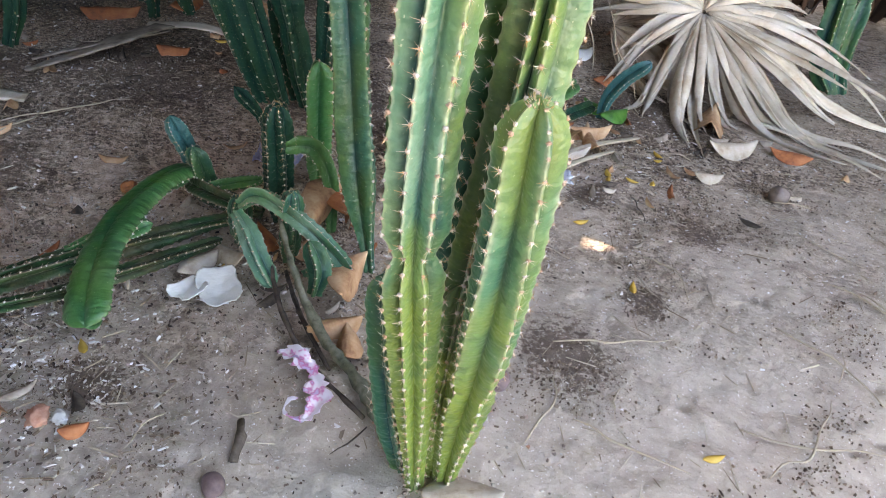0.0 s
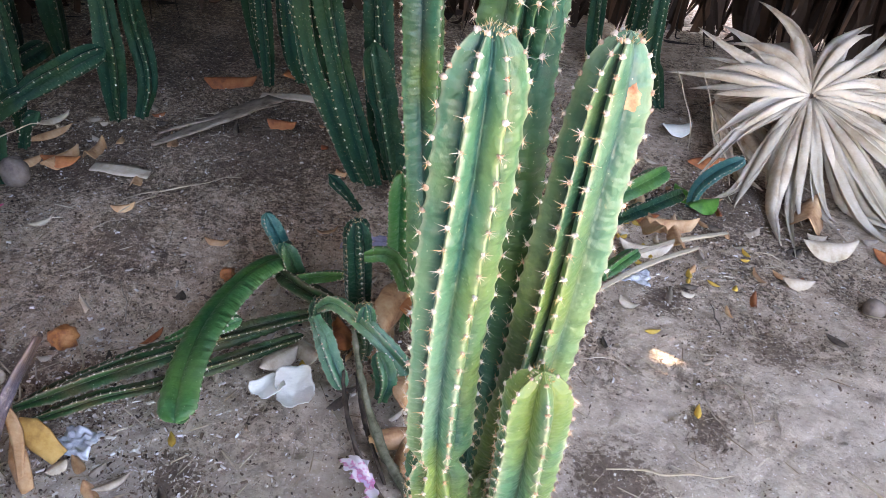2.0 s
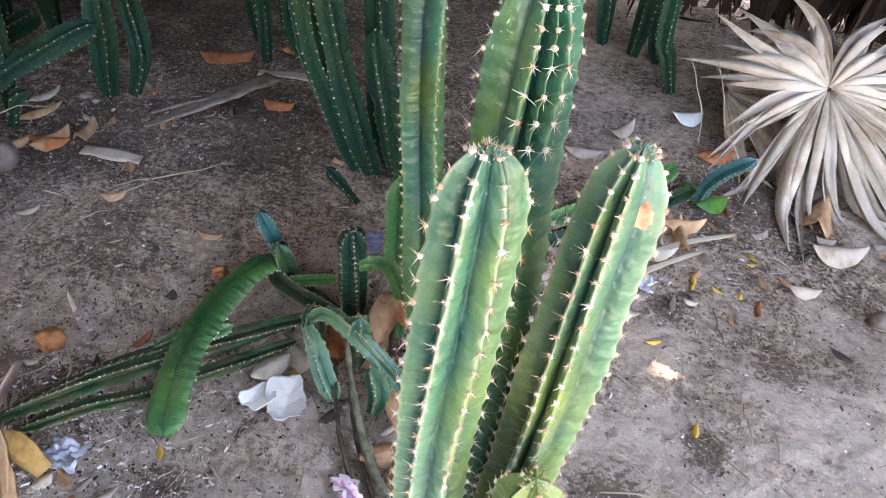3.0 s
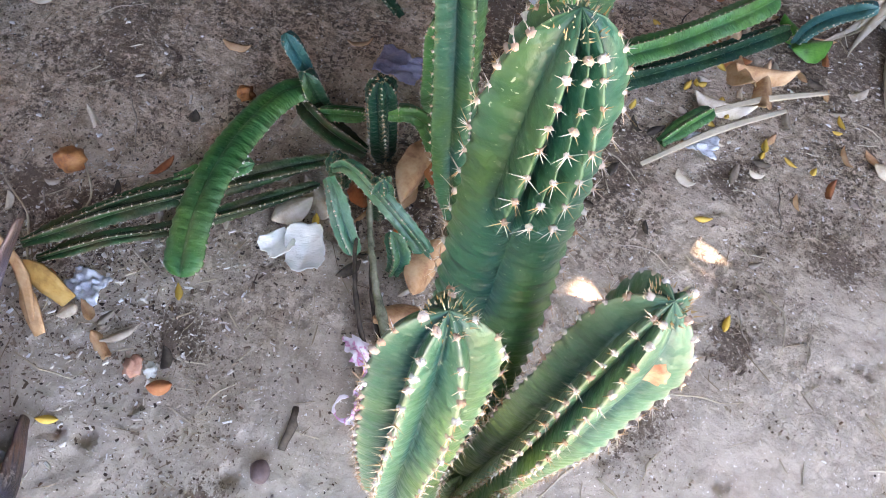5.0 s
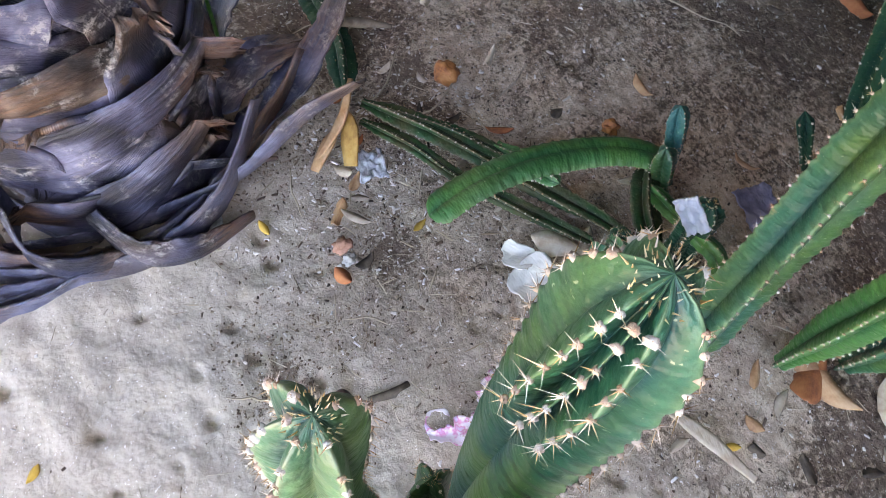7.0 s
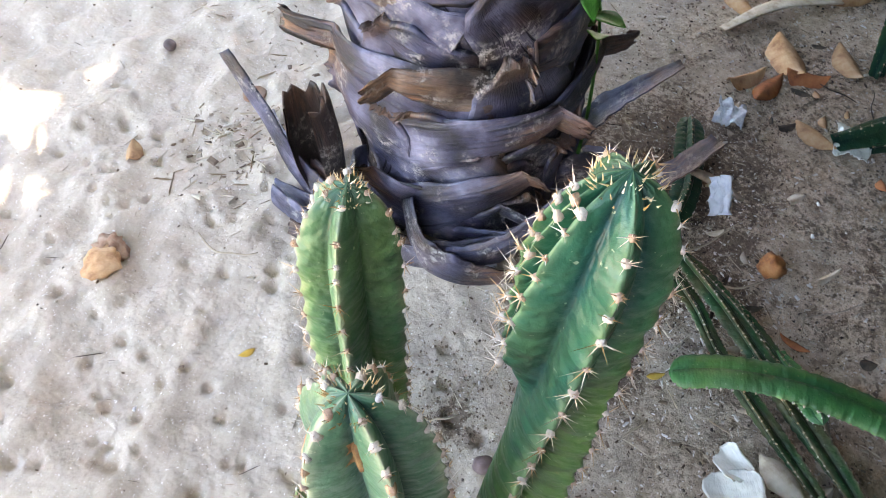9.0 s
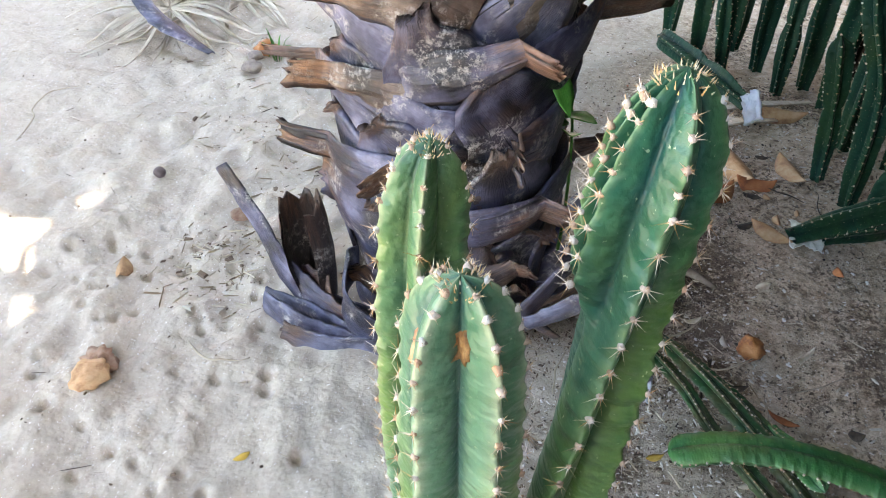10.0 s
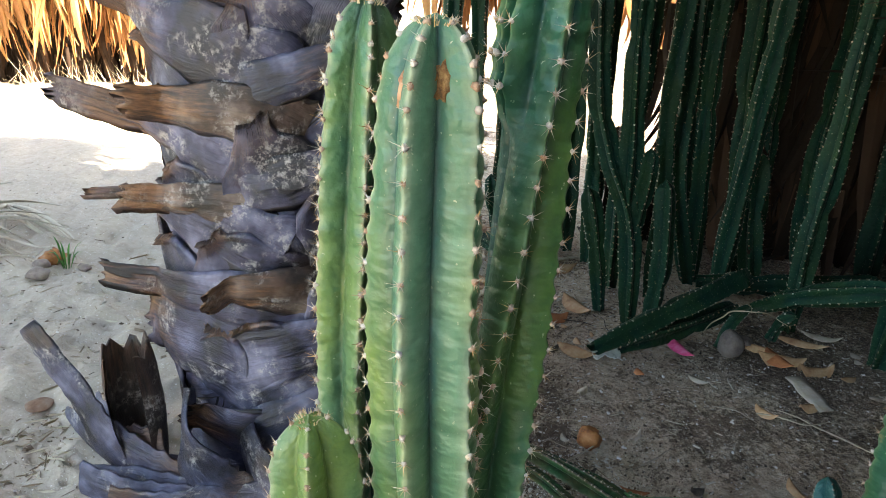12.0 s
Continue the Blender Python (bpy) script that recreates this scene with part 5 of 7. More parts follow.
# ---------------------------------------------------------------- dead fan leaf
def fan_leaf(hub, normal, up, radius, count, label, mat, droop=0.3, spread=6.283, start=0.0, seed=1, width=0.055, stalk=None, long=0.0, drift=(0, 0, 0)):
    r = random.Random(seed)
    leaf = thing("fan_palm_leaf", (hub[0], hub[1], 0), label, "palm leaf")
    h = Vector((0, 0, hub[2]))
    n = Vector(normal).normalized()
    u = Vector(up)
    u = (u - n * u.dot(n)).normalized()
    s = n.cross(u)
    for k in range(count):
        a = start + spread * (k + r.uniform(-0.6, 0.6)) / count
        if r.random() < 0.09:
            continue
        d = u * math.cos(a) + s * math.sin(a)
        length = radius * r.uniform(0.6, 1.2) * (1 + long * max(0.0, -math.cos(a)) ** 1.5)
        pts = []
        sag = droop * r.uniform(0.2, 1.4) * (3.0 if r.random() < 0.32 else 1.0)
        twist = r.uniform(-0.15, 0.15)
        for q in (0.03, 0.3, 0.6, 0.85, 1.0):
            p = h + d * (length * q) + n * (0.03 * math.sin(q * 3) - 0.0 * q) + d.cross(n) * (twist * q * q)
            p += Vector(drift) * (max(0.0, -math.cos(a)) * q ** 2)
            p.z -= sag * length * q ** 2.4
            g = ground_z(hub[0] + p.x, hub[1] + p.y) + 0.008 + 0.012 * r.random()
            p.z = max(p.z, g)
            pts.append(p)
        w = width * r.uniform(0.7, 1.15)
        side = d.cross(n) + n * r.uniform(-0.6, 0.6)
        me = ribbon_mesh("segment", pts, [0.012, w * 0.75, w * 1.05, w * 0.9, w * 0.45, w * 0.05], mat, side=side, thick=0.0016, fold=r.uniform(0.25, 0.6) * r.choice((1, 1, -1)), ragged=0.16, step=0.03, seed=seed * 99 + k)
        part("segment", me, leaf)
    if stalk:
        part("stalk", tube_mesh("stalk", [Vector(p) - Vector((hub[0], hub[1], 0)) for p in stalk], [0.012, 0.016, 0.018], M_BRANCH, 6, 0.05), leaf)
    return leaf


fan_leaf((0.67, 2.03, 0.20), (-0.08, -0.62, 0.78), (-0.45, 0.75, 0.6), 0.31, 74, "bleached grey dead fan palm leaf, split and drooping", M_FAN, droop=0.22, seed=3, long=1.0, width=0.037, drift=(0.07, 0.0, 0), stalk=[(0.67, 2.04, 0.20), (0.70, 2.2, 0.22), (0.72, 2.5, 0.2)])
fan_leaf((0.45, 2.12, 0.10), (0.0, -0.6, 0.8), (0, 1, 0.3), 0.40, 12, "crumpled grey dead palm leaf in the litter", M_LEAF_PALE, droop=0.3, spread=2.6, start=3.4, seed=12, width=0.04)
fan_leaf((-1.50, -1.0, 0.05), (0.2, 0.1, 1), (1, 0, 0), 0.34, 44, "grey shredded dead palm leaf spread flat on the sand", M_FAN, droop=0.16, seed=5, width=0.016)


fan_leaf((-1.85, -1.0, 0.03), (0.1, 0.1, 1), (1, 0.2, 0), 0.42, 18, "bleached shredded palm leaf strewn on the sand", M_FAN, droop=0.1, spread=2.8, start=-1.6, seed=15, width=0.022)


def bent_frond(pts, widths, label, mat, **kw):
    o = Vector(pts[0])
    leaf = ribbon_mesh("dry_frond", [Vector(p) - Vector((o.x, o.y, 0)) for p in pts], widths, mat, thick=0.004, **kw)
    ob = new("dry_frond", leaf)
    ob.matrix_world = Matrix.Translation((o.x, o.y, 0))
    return tagged(ob, label, "dry frond")


bent_frond([(-0.93, 1.48, 0.012), (-0.86, 1.60, 0.02), (-0.79, 1.72, 0.03), (-0.74, 1.80, 0.035)], [0.02, 0.07, 0.10, 0.09], "grey split dry leaf sheath lying on the soil", M_BRANCH, side=(1, -0.5, 0.25), ragged=0.2, seed=3)
bent_frond([(-0.95, 1.54, 0.012), (-0.88, 1.62, 0.02), (-0.72, 1.78, 0.03)], [0.008, 0.018, 0.012], "grey dry leaf strip lying on the soil", M_BRANCH, side=(1, -0.5, 0.1), seed=4)
bent_frond([(-0.80, 1.83, 0.02), (-0.65, 1.84, 0.03), (-0.52, 1.80, 0.02)], [0.02, 0.03, 0.012], "grey dry leaf strip lying on the soil", M_FAN, side=(0, 1, 0.2), seed=6)
bent_frond([(-1.00, 1.34, 0.012), (-0.94, 1.345, 0.016), (-0.86, 1.355, 0.012)], [0.035, 0.045, 0.035], "pale splintered wood piece lying on the soil", M_LEAF_PALE, side=(0, 1, 0.1), ragged=0.4, seed=7)
bent_frond([(-1.32, -0.72, 0.03), (-1.36, -0.92, 0.10), (-1.40, -1.02, 0.16), (-1.50, -1.15, 0.10)], [0.03, 0.10, 0.08, 0.02], "curled brown dead leaf sheath on the sand", M_SHEATH, side=(1, 0, 0.3), ragged=0.2, curl=0.2, seed=8)
bent_frond([(-1.55, 0.68, 0.012), (-1.62, 0.78, 0.02), (-1.72, 0.95, 0.012)], [0.02, 0.035, 0.015], "dry pale leaf strip lying behind the palm", M_LEAF_PALE, side=(0.8, 0.6, 0.1), seed=9)
bent_frond([(-1.35, 0.62, 0.012), (-1.48, 0.72, 0.025), (-1.58, 0.86, 0.012)], [0.02, 0.04, 0.015], "dry pale leaf strip lying behind the palm", M_LEAF_PALE, side=(0.8, 0.6, 0.1), seed=10)
bent_frond([(0.25, 1.41, 0.012), (0.36, 1.50, 0.018), (0.48, 1.585, 0.012)], [0.008, 0.014, 0.008], "thin dry stalk lying on leaf litter", M_STRAW, side=(-0.6, 0.8, 0.1), seed=11)
bent_frond([(0.18, 1.25, 0.012), (0.29, 1.38, 0.02), (0.41, 1.50, 0.012)], [0.008, 0.014, 0.008], "thin dry stalk lying on leaf litter", M_STRAW, side=(-0.6, 0.8, 0.1), seed=12)
bent_frond([(-0.035, 0.965, 0.012), (0.03, 1.005, 0.018), (0.095, 1.045, 0.012)], [0.016, 0.024, 0.010], "pale splinter of wood lying on the soil", M_LEAF_PALE, side=(-0.5, 0.8, 0.1), ragged=0.2, seed=13)
bent_frond([(-0.62, 0.618, 0.035), (-0.595, 0.593, 0.03), (-0.555, 0.558, 0.012)], [0.012, 0.035, 0.02], "tan dry leaf leaning against the trunk's foot", M_LEAF_TAN, side=(0.6, 0.6, 0.5), ragged=0.2, seed=14)
bent_frond([(-0.635, 0.633, 0.04), (-0.6, 0.628, 0.045), (-0.55, 0.618, 0.012)], [0.012, 0.05, 0.03], "ochre dry leaf leaning against the trunk's foot", M_OCHRE, side=(0.3, 0.6, 0.7), ragged=0.15, seed=15)
bent_frond([(-0.665, 0.648, 0.09), (-0.61, 0.618, 0.06), (-0.57, 0.563, 0.012)], [0.008, 0.02, 0.008], "tan dry leaf strip leaning against the trunk's foot", M_LEAF_TAN, side=(0.6, 0.6, 0.5), seed=16)


# ---------------------------------------------------------------- loose leaves, paper, fruits
def lump(name, x, y, size, mat, label, category, rough=0.15, scale=1.5, seed=0, lift=0.75):
    ob = new(name, lump_mesh(name, size, mat, rough, scale, seed))
    ob.matrix_world = pose(x, y, ground_z(x, y) + size[2] * lift, 0, 0, seed * 40)
    return tagged(ob, label, category)


def loose_leaf(x, y, turn, length, width, mat, label, curl=0.25, tilt=0.0, z=0.006, bend=0.12, name="dry_leaf", category="leaf", seed=0):
    pts = [(-length / 2, 0, bend * length), (-length / 4, 0, 0.03 * length), (length / 4, 0, 0.0), (length / 2, 0, bend * length * 0.8)]
    me = ribbon_mesh(name, pts, [width * 0.1, width * 0.85, width, width * 0.7, width * 0.04], mat, side=(0, 1, 0), thick=0.0015, fold=0.12, ragged=0.06, across=6, step=length / 14, curl=curl, seed=seed)
    ob = new(name, me)
    ob.matrix_world = pose(x, y, ground_z(x, y) + z + 0.12 * width, tilt, 0, turn)
    return tagged(ob, label, category)


TAN, RUST, PALE, YEL = "tan dry leaf lying on the soil", "rust-brown dry leaf lying on the soil", "pale grey dry leaf on the litter", "small yellow fallen leaf"
for i, (x, y, turn, ln, w, mat, lab) in enumerate([
        (0.352, 1.575, 20, 0.13, 0.06, M_LEAF_TAN, TAN), (0.27, 1.60, 150, 0.11, 0.06, M_LEAF_RUST, RUST), (0.29, 1.455, 10, 0.12, 0.05, M_LEAF_PALE, PALE),
        (0.69, 1.74, 70, 0.16, 0.11, M_LEAF_TAN, TAN), (0.71, 1.61, 20, 0.14, 0.08, M_LEAF_PALE, PALE), (0.86, 1.62, 160, 0.10, 0.06, M_LEAF_RUST, RUST),
        (0.30, 1.58, 110, 0.16, 0.07, M_LEAF_TAN, TAN), (0.36, 1.535, 95, 0.13, 0.05, M_LEAF_TAN, TAN), (-0.037, 1.296, 60, 0.12, 0.05, M_LEAF_TAN, TAN),
        (-0.01, 1.22, 20, 0.13, 0.05, M_LEAF_TAN, TAN), (-0.013, 1.205, 130, 0.09, 0.06, M_LEAF_RUST, RUST), (0.06, 1.30, 160, 0.10, 0.04, M_LEAF_PALE, PALE),
        (0.373, 2.096, 30, 0.10, 0.08, M_PAPER, "scrap of white paper on the litter"), (0.45, 1.92, 30, 0.12, 0.07, M_LEAF_RUST, RUST), (0.52, 2.35, 70, 0.13, 0.07, M_LEAF_RUST, RUST),
        (-0.93, 1.90, 30, 0.15, 0.08, M_LEAF_RUST, RUST), (-0.78, 2.05, 80, 0.16, 0.09, M_LEAF_RUST, RUST), (-1.09, 1.35, 20, 0.09, 0.06, M_LEAF_RUST, RUST),
        (-0.84, 1.22, 40, 0.05, 0.025, M_LEAF_TAN, TAN), (-0.88, 1.33, 110, 0.06, 0.03, M_LEAF_TAN, TAN), (-0.68, 1.70, 10, 0.08, 0.05, M_LEAF_RUST, RUST),
        (-0.30, 0.94, 150, 0.09, 0.05, M_LEAF_PALE, PALE), (-0.33, 0.90, 60, 0.08, 0.05, M_LEAF_PALE, PALE), (-0.41, 0.95, 20, 0.10, 0.05, M_LEAF_PALE, PALE),
        (-0.25, 0.99, 120, 0.09, 0.05, M_LEAF_RUST, RUST), (-0.18, 0.99, 70, 0.09, 0.04, M_LEAF_TAN, TAN), (-1.31, 0.775, 30, 0.14, 0.09, M_LEAF_TAN, TAN),
        (-1.26, 0.82, 100, 0.09, 0.06, M_LEAF_RUST, RUST), (-1.20, 0.70, 140, 0.10, 0.05, M_LEAF_TAN, TAN), (-0.46, -0.34, 30, 0.05, 0.035, M_LEAF_TAN, TAN),
        (-1.16, 1.32, 70, 0.08, 0.035, M_LEAF_TAN, TAN), (-1.05, 1.42, 100, 0.09, 0.045, M_LEAF_TAN, TAN), (-1.13, 1.12, 20, 0.12, 0.04, M_PINK, "crumpled pink plastic wrapper under a cactus stem"),
        (-0.97, 1.12, 60, 0.05, 0.02, M_LEAF_PALE, PALE), (-0.36, 0.56, 30, 0.035, 0.025, M_LEAF_RUST, RUST), (0.0, 0.70, 120, 0.05, 0.03, M_LEAF_GREEN, "small green fallen leaf"),
        (0.43, 1.69, 40, 0.10, 0.07, M_LEAF_GREEN, "green leaf beside the dead fan leaf"), (0.39, 1.72, 130, 0.09, 0.06, M_LEAF_GREEN, "green leaf beside the dead fan leaf"),
        (0.11, 1.80, 10, 0.10, 0.05, M_LEAF_PALE, PALE), (0.20, 1.95, 60, 0.12, 0.05, M_LEAF_PALE, PALE), (0.62, 1.45, 10, 0.07, 0.04, M_LEAF_PALE, PALE), (-0.55, 2.1, 140, 0.13, 0.07, M_LEAF_TAN, TAN)]):
    loose_leaf(x, y, turn, ln, w, mat, lab, curl=rng.uniform(0.1, 0.5), bend=rng.uniform(0.03, 0.2), seed=i)
for i in range(16):
    a, d = rng.random() * 6.283, rng.uniform(0.02, 0.26)
    x, y = (0.27 + d * math.cos(a), 1.47 + d * math.sin(a) * 0.8)
    loose_leaf(x, y, rng.random() * 360, rng.uniform(0.018, 0.034), rng.uniform(0.010, 0.016), M_LEAF_YELLOW, YEL, seed=200 + i, bend=0.05, z=0.003)
for x, y in ((0.043, 1.04), (0.31, 1.186), (0.13, 1.382), (-0.19, 0.10), (-0.42, 0.70), (-0.29, 0.90), (-0.60, 1.82), (-0.47, 0.46), (0.39, 1.01), (0.45, 0.66), (0.52, 1.53)):
    loose_leaf(x, y, rng.random() * 360, rng.uniform(0.022, 0.036), 0.013, M_LEAF_YELLOW, YEL, seed=int(x * 1000) % 97, bend=0.05, z=0.003)
for i, (x, y, turn, ln, w, mat, lab) in enumerate([(-1.10, 1.36, 80, 0.11, 0.06, M_LEAF_TAN, TAN), (-1.20, 1.45, 70, 0.13, 0.04, M_LEAF_TAN, TAN), (-1.24, 1.52, 75, 0.10, 0.035, M_LEAF_PALE, PALE), (-0.90, 1.52, 120, 0.08, 0.03, M_LEAF_TAN, TAN),
        (-1.48, 0.64, 40, 0.13, 0.06, M_LEAF_TAN, TAN), (-1.70, 1.08, 20, 0.10, 0.05, M_LEAF_RUST, RUST), (-1.19, 0.75, 160, 0.12, 0.05, M_LEAF_RUST, RUST), (-1.62, 0.86, 100, 0.16, 0.08, M_LEAF_TAN, TAN), (-1.35, 0.9, 30, 0.12, 0.06, M_LEAF_TAN, TAN), (-1.08, 0.86, 60, 0.10, 0.05, M_LEAF_TAN, TAN)]):
    loose_leaf(x, y, turn, ln, w, mat, lab, curl=rng.uniform(0.1, 0.4), bend=rng.uniform(0.03, 0.12), seed=300 + i)
lump("stone", -1.126, 1.244, (0.034, 0.03, 0.036), M_STONE, "rounded brown stone before the thicket", "stone", 0.08, 1.2, 31, 0.8)
# leaves that stand or lean
loose_leaf(-0.155, 1.03, 75, 0.17, 0.075, M_LEAF_TAN, "tan dry leaf leaning upright between cactus shoots", tilt=62, z=0.07, seed=61)
loose_leaf(-0.135, 1.06, 100, 0.15, 0.07, M_LEAF_RUST, "rust-brown dry leaf leaning between cactus shoots", tilt=50, z=0.06, seed=62)
loose_leaf(-0.085, 0.885, 80, 0.12, 0.06, M_LEAF_TAN, "tan dry leaf leaning on a cactus foot", tilt=40, z=0.035, seed=63)
loose_leaf(-0.09, 0.795, 30, 0.085, 0.055, M_LEAF_TAN, "folded tan dry leaf on the soil", tilt=15, z=0.01, curl=0.5, seed=64)
loose_leaf(-0.065, 0.76, 100, 0.07, 0.045, M_LEAF_TAN, "folded tan dry leaf on the soil", tilt=-10, z=0.01, curl=0.4, seed=65)
loose_leaf(0.115, 0.535, 10, 0.10, 0.07, M_LEAF_PALE, "pale dry leaf at the cactus foot", seed=66, curl=0.1)


def crumpled(name, x, y, size, mat, label, category, seed, height=0.35, n=14, turn=0.0, creases=0):
    """A thin sheet, crumpled and lying loosely."""
    r = random.Random(seed)
    verts, faces, uvs = [], [], []
    for j in range(n + 1):
        for i in range(n + 1):
            u, v = i / n - 0.5, j / n - 0.5
            e = 1 - 0.55 * max(0, noise.noise(Vector((math.atan2(v, u) * 1.3, seed, 0.3)))) if abs(u) > 0.2 or abs(v) > 0.2 else 1
            if creases:
                e = (0.3 + 0.7 * e) * min(1.0, (0.56 + 0.08 * noise.noise(Vector((u * 16, v * 16, seed)))) / max(0.01, math.hypot(u, v)))
            p = Vector((u * size[0] * e, v * size[1] * e, 0))
            p.z = height * size[1] * (0.35 * abs(noise.noise(Vector((u * 4 + seed, v * 4, 1.7)))) + 0.22 * abs(noise.noise(Vector((u * 9, v * 9 + seed, 5.1)))))
            if creases:
                p.z *= 0.18
                for k in range(creases):
                    a = seed + k * 2.1
                    p.z += height * size[1] * 0.34 * abs(u * math.cos(a) + v * math.sin(a) - 0.16 * math.sin(seed * 3 + k * 1.9))
            verts.append(p)
            uvs.append((u, v))
    top = len(verts)
    verts += [v - Vector((0, 0, 0.0015)) for v in verts]
    for j in range(n):
        for i in range(n):
            a = j * (n + 1) + i
            b = a + n + 1
            faces.append((a, a + 1, b + 1, b))
            faces.append((top + a + 1, top + a, top + b, top + b + 1))
    ring = [i for i in range(n + 1)] + [j * (n + 1) + n for j in range(1, n + 1)] + [n * (n + 1) + i for i in range(n - 1, -1, -1)] + [j * (n + 1) for j in range(n - 1, 0, -1)]
    for a, b in zip(ring, ring[1:] + ring[:1]):
        faces.append((b, a, top + a, top + b))
    ob = new(name, mesh_of(name, verts, faces, mat, uvs + uvs))
    ob.matrix_world = pose(x, y, ground_z(x, y) + 0.006, 0, 0, turn)
    return tagged(ob, label, category)


crumpled("paper", -0.278, 0.842, (0.066, 0.084), M_PAPER, "creased white paper tissue on the soil", "paper", 5, 0.5, n=18, turn=25, creases=3)
crumpled("paper", -0.322, 0.832, (0.055, 0.050), M_PAPER, "creased white paper scrap on the soil", "paper", 9, 0.7, turn=50, creases=2)


def torn_wrapper():
    """Two flat torn flaps joined by a narrow creased neck, and a thin torn loop at one end."""
    o = Vector((-0.11, 0.68, ground_z(-0.11, 0.68)))
    sheet = thing("wrapper", o, "torn white and pink printed plastic wrapper on the soil", "wrapper")
    line = [(-0.048, 0.052, 0.006), (-0.030, 0.047, 0.012), (-0.010, 0.036, 0.015), (0.010, 0.018, 0.010), (0.022, -0.006, 0.016), (0.027, -0.030, 0.012), (0.022, -0.052, 0.009), (0.012, -0.064, 0.005)]
    part("film", ribbon_mesh("film", line, [0.003, 0.036, 0.050, 0.040, 0.026, 0.030, 0.044, 0.050, 0.034, 0.010], M_WRAPPER, side='level', thick=0.0009, fold=0.10, ragged=0.7, across=8, step=0.0055, curl=0.05, seed=91), sheet)
    part("flap", ribbon_mesh("flap", [(-0.036, 0.060, 0.010), (-0.014, 0.044, 0.019), (0.006, 0.030, 0.016)], [0.003, 0.016, 0.020, 0.004], M_WRAPPER, side=(0.5, 0.55, 0.6), thick=0.0009, fold=0.15, ragged=0.4, across=6, step=0.004, seed=93), sheet)
    part("torn_loop", ribbon_mesh("torn_loop", [(0.016, -0.058, 0.006), (0.000, -0.062, 0.009), (-0.012, -0.050, 0.006), (-0.010, -0.034, 0.009), (0.000, -0.026, 0.006)], [0.016, 0.006, 0.003, 0.008, 0.003, 0.012, 0.003], M_WRAPPER, side='level', thick=0.0009, ragged=0.7, step=0.006, seed=94), sheet)


torn_wrapper()
crumpled("wrapper", -0.30, 1.27, (0.09, 0.07), M_SCRAP, "violet-grey plastic scrap under the cactus shoots", "wrapper", 17, 0.8)
crumpled("plastic_scrap", -0.50, 0.385, (0.04, 0.035), M_GLASSY, "clear crumpled plastic scrap on the sand", "plastic scrap", 19, 0.9)
crumpled("plastic_scrap", -0.545, 0.65, (0.06, 0.05), M_GLASSY, "shredded white plastic on the soil", "plastic scrap", 21, 0.9)
crumpled("plastic_scrap", 0.27, 1.345, (0.07, 0.05), M_GLASSY, "whitish plastic scrap on leaf litter", "plastic scrap", 23, 0.8)
crumpled("plastic_scrap", -1.067, 0.69, (0.08, 0.06), M_GLASSY, "clear crumpled plastic scrap on the soil", "plastic scrap", 25, 0.9)
crumpled("plastic_scrap", -1.09, 0.93, (0.10, 0.07), M_PAPER, "whitish plastic scrap at a lying stem", "plastic scrap", 27, 0.7)


scrap = crumpled("plastic_scrap", 0.0, 0.0, (0.013, 0.008), M_GLASSY, "clear plastic shred caught on the tall stem's tip", "plastic scrap", 29, 1.0)
scrap.matrix_world = pose(0.008, 0.625, 0.822, 60, 35, 20)


lump("fruit", -0.697, 0.828, (0.024, 0.022, 0.022), M_FRUIT, "shrivelled orange-brown fruit on the soil", "fruit", 0.15, 2.2, 1)
lump("fruit", -0.52, 1.08, (0.014, 0.013, 0.012), M_FRUIT, "small shrivelled red-brown fruit on the soil", "fruit", 0.3, 2, 2)
lump("fruit_husk", -0.226, -0.214, (0.030, 0.036, 0.016), M_LEAF_TAN, "pale tan half of a split fruit husk on the sand", "husk", 0.20, 1.8, 3)
lump("fruit_husk", -0.262, -0.226, (0.024, 0.034, 0.018), M_HUSK, "torn red-brown half of a split fruit husk", "husk", 0.36, 2.4, 13)
lump("fruit_husk", -0.72, -0.24, (0.026, 0.026, 0.008), M_HUSK, "pale orange nut cap on the sand", "husk", 0.08, 1.2, 4)
lump("palm_nut", 0.765, 1.405, (0.022, 0.022, 0.021), M_STONE, "round grey palm nut on the litter", "nut", 0.06, 1.5, 5)
for i, (x, y) in enumerate(((-0.50, -0.86), (-0.47, -0.83), (-0.53, -0.82), (-0.44, -0.87))):
    lump("palm_nut", x, y, (0.02, 0.019, 0.018), M_STONE, "round grey palm nut on the sand", "nut", 0.08, 1.5, 6 + i)
for i, (x, y, s) in enumerate(((0.155, 0.735, 0.02), (-0.174, 0.512, 0.0165), (-0.284, -0.598, 0.02), (-0.16, -0.44, 0.026), (-0.755, -0.477, 0.016))):
    lump("palm_nut", x, y, (s, s * 0.85, s * 0.8), M_NUT, "dark brown dried palm nut on the ground", "nut", 0.05, 1.4, 11 + i)
for i, (x, y, s) in enumerate(((-1.305, -0.577, 0.03), (-1.36, -0.60, 0.025), (-1.18, 1.30, 0.024), (-1.40, -0.50, 0.02), (-0.41, 0.57, 0.015), (-0.385, 0.575, 0.011))):
    lump("stone", x, y, (s, s * 0.8, s * 0.6), M_BRICK if i == 4 else (M_PAPER if i == 5 else M_STONE), "red brick crumb on the soil" if i == 4 else ("white crumb of plaster on the soil" if i == 5 else "rounded brown stone on the ground"), "stone", 0.34 if i > 3 else 0.15, 2.2 if i > 3 else 1.4, 21 + i)


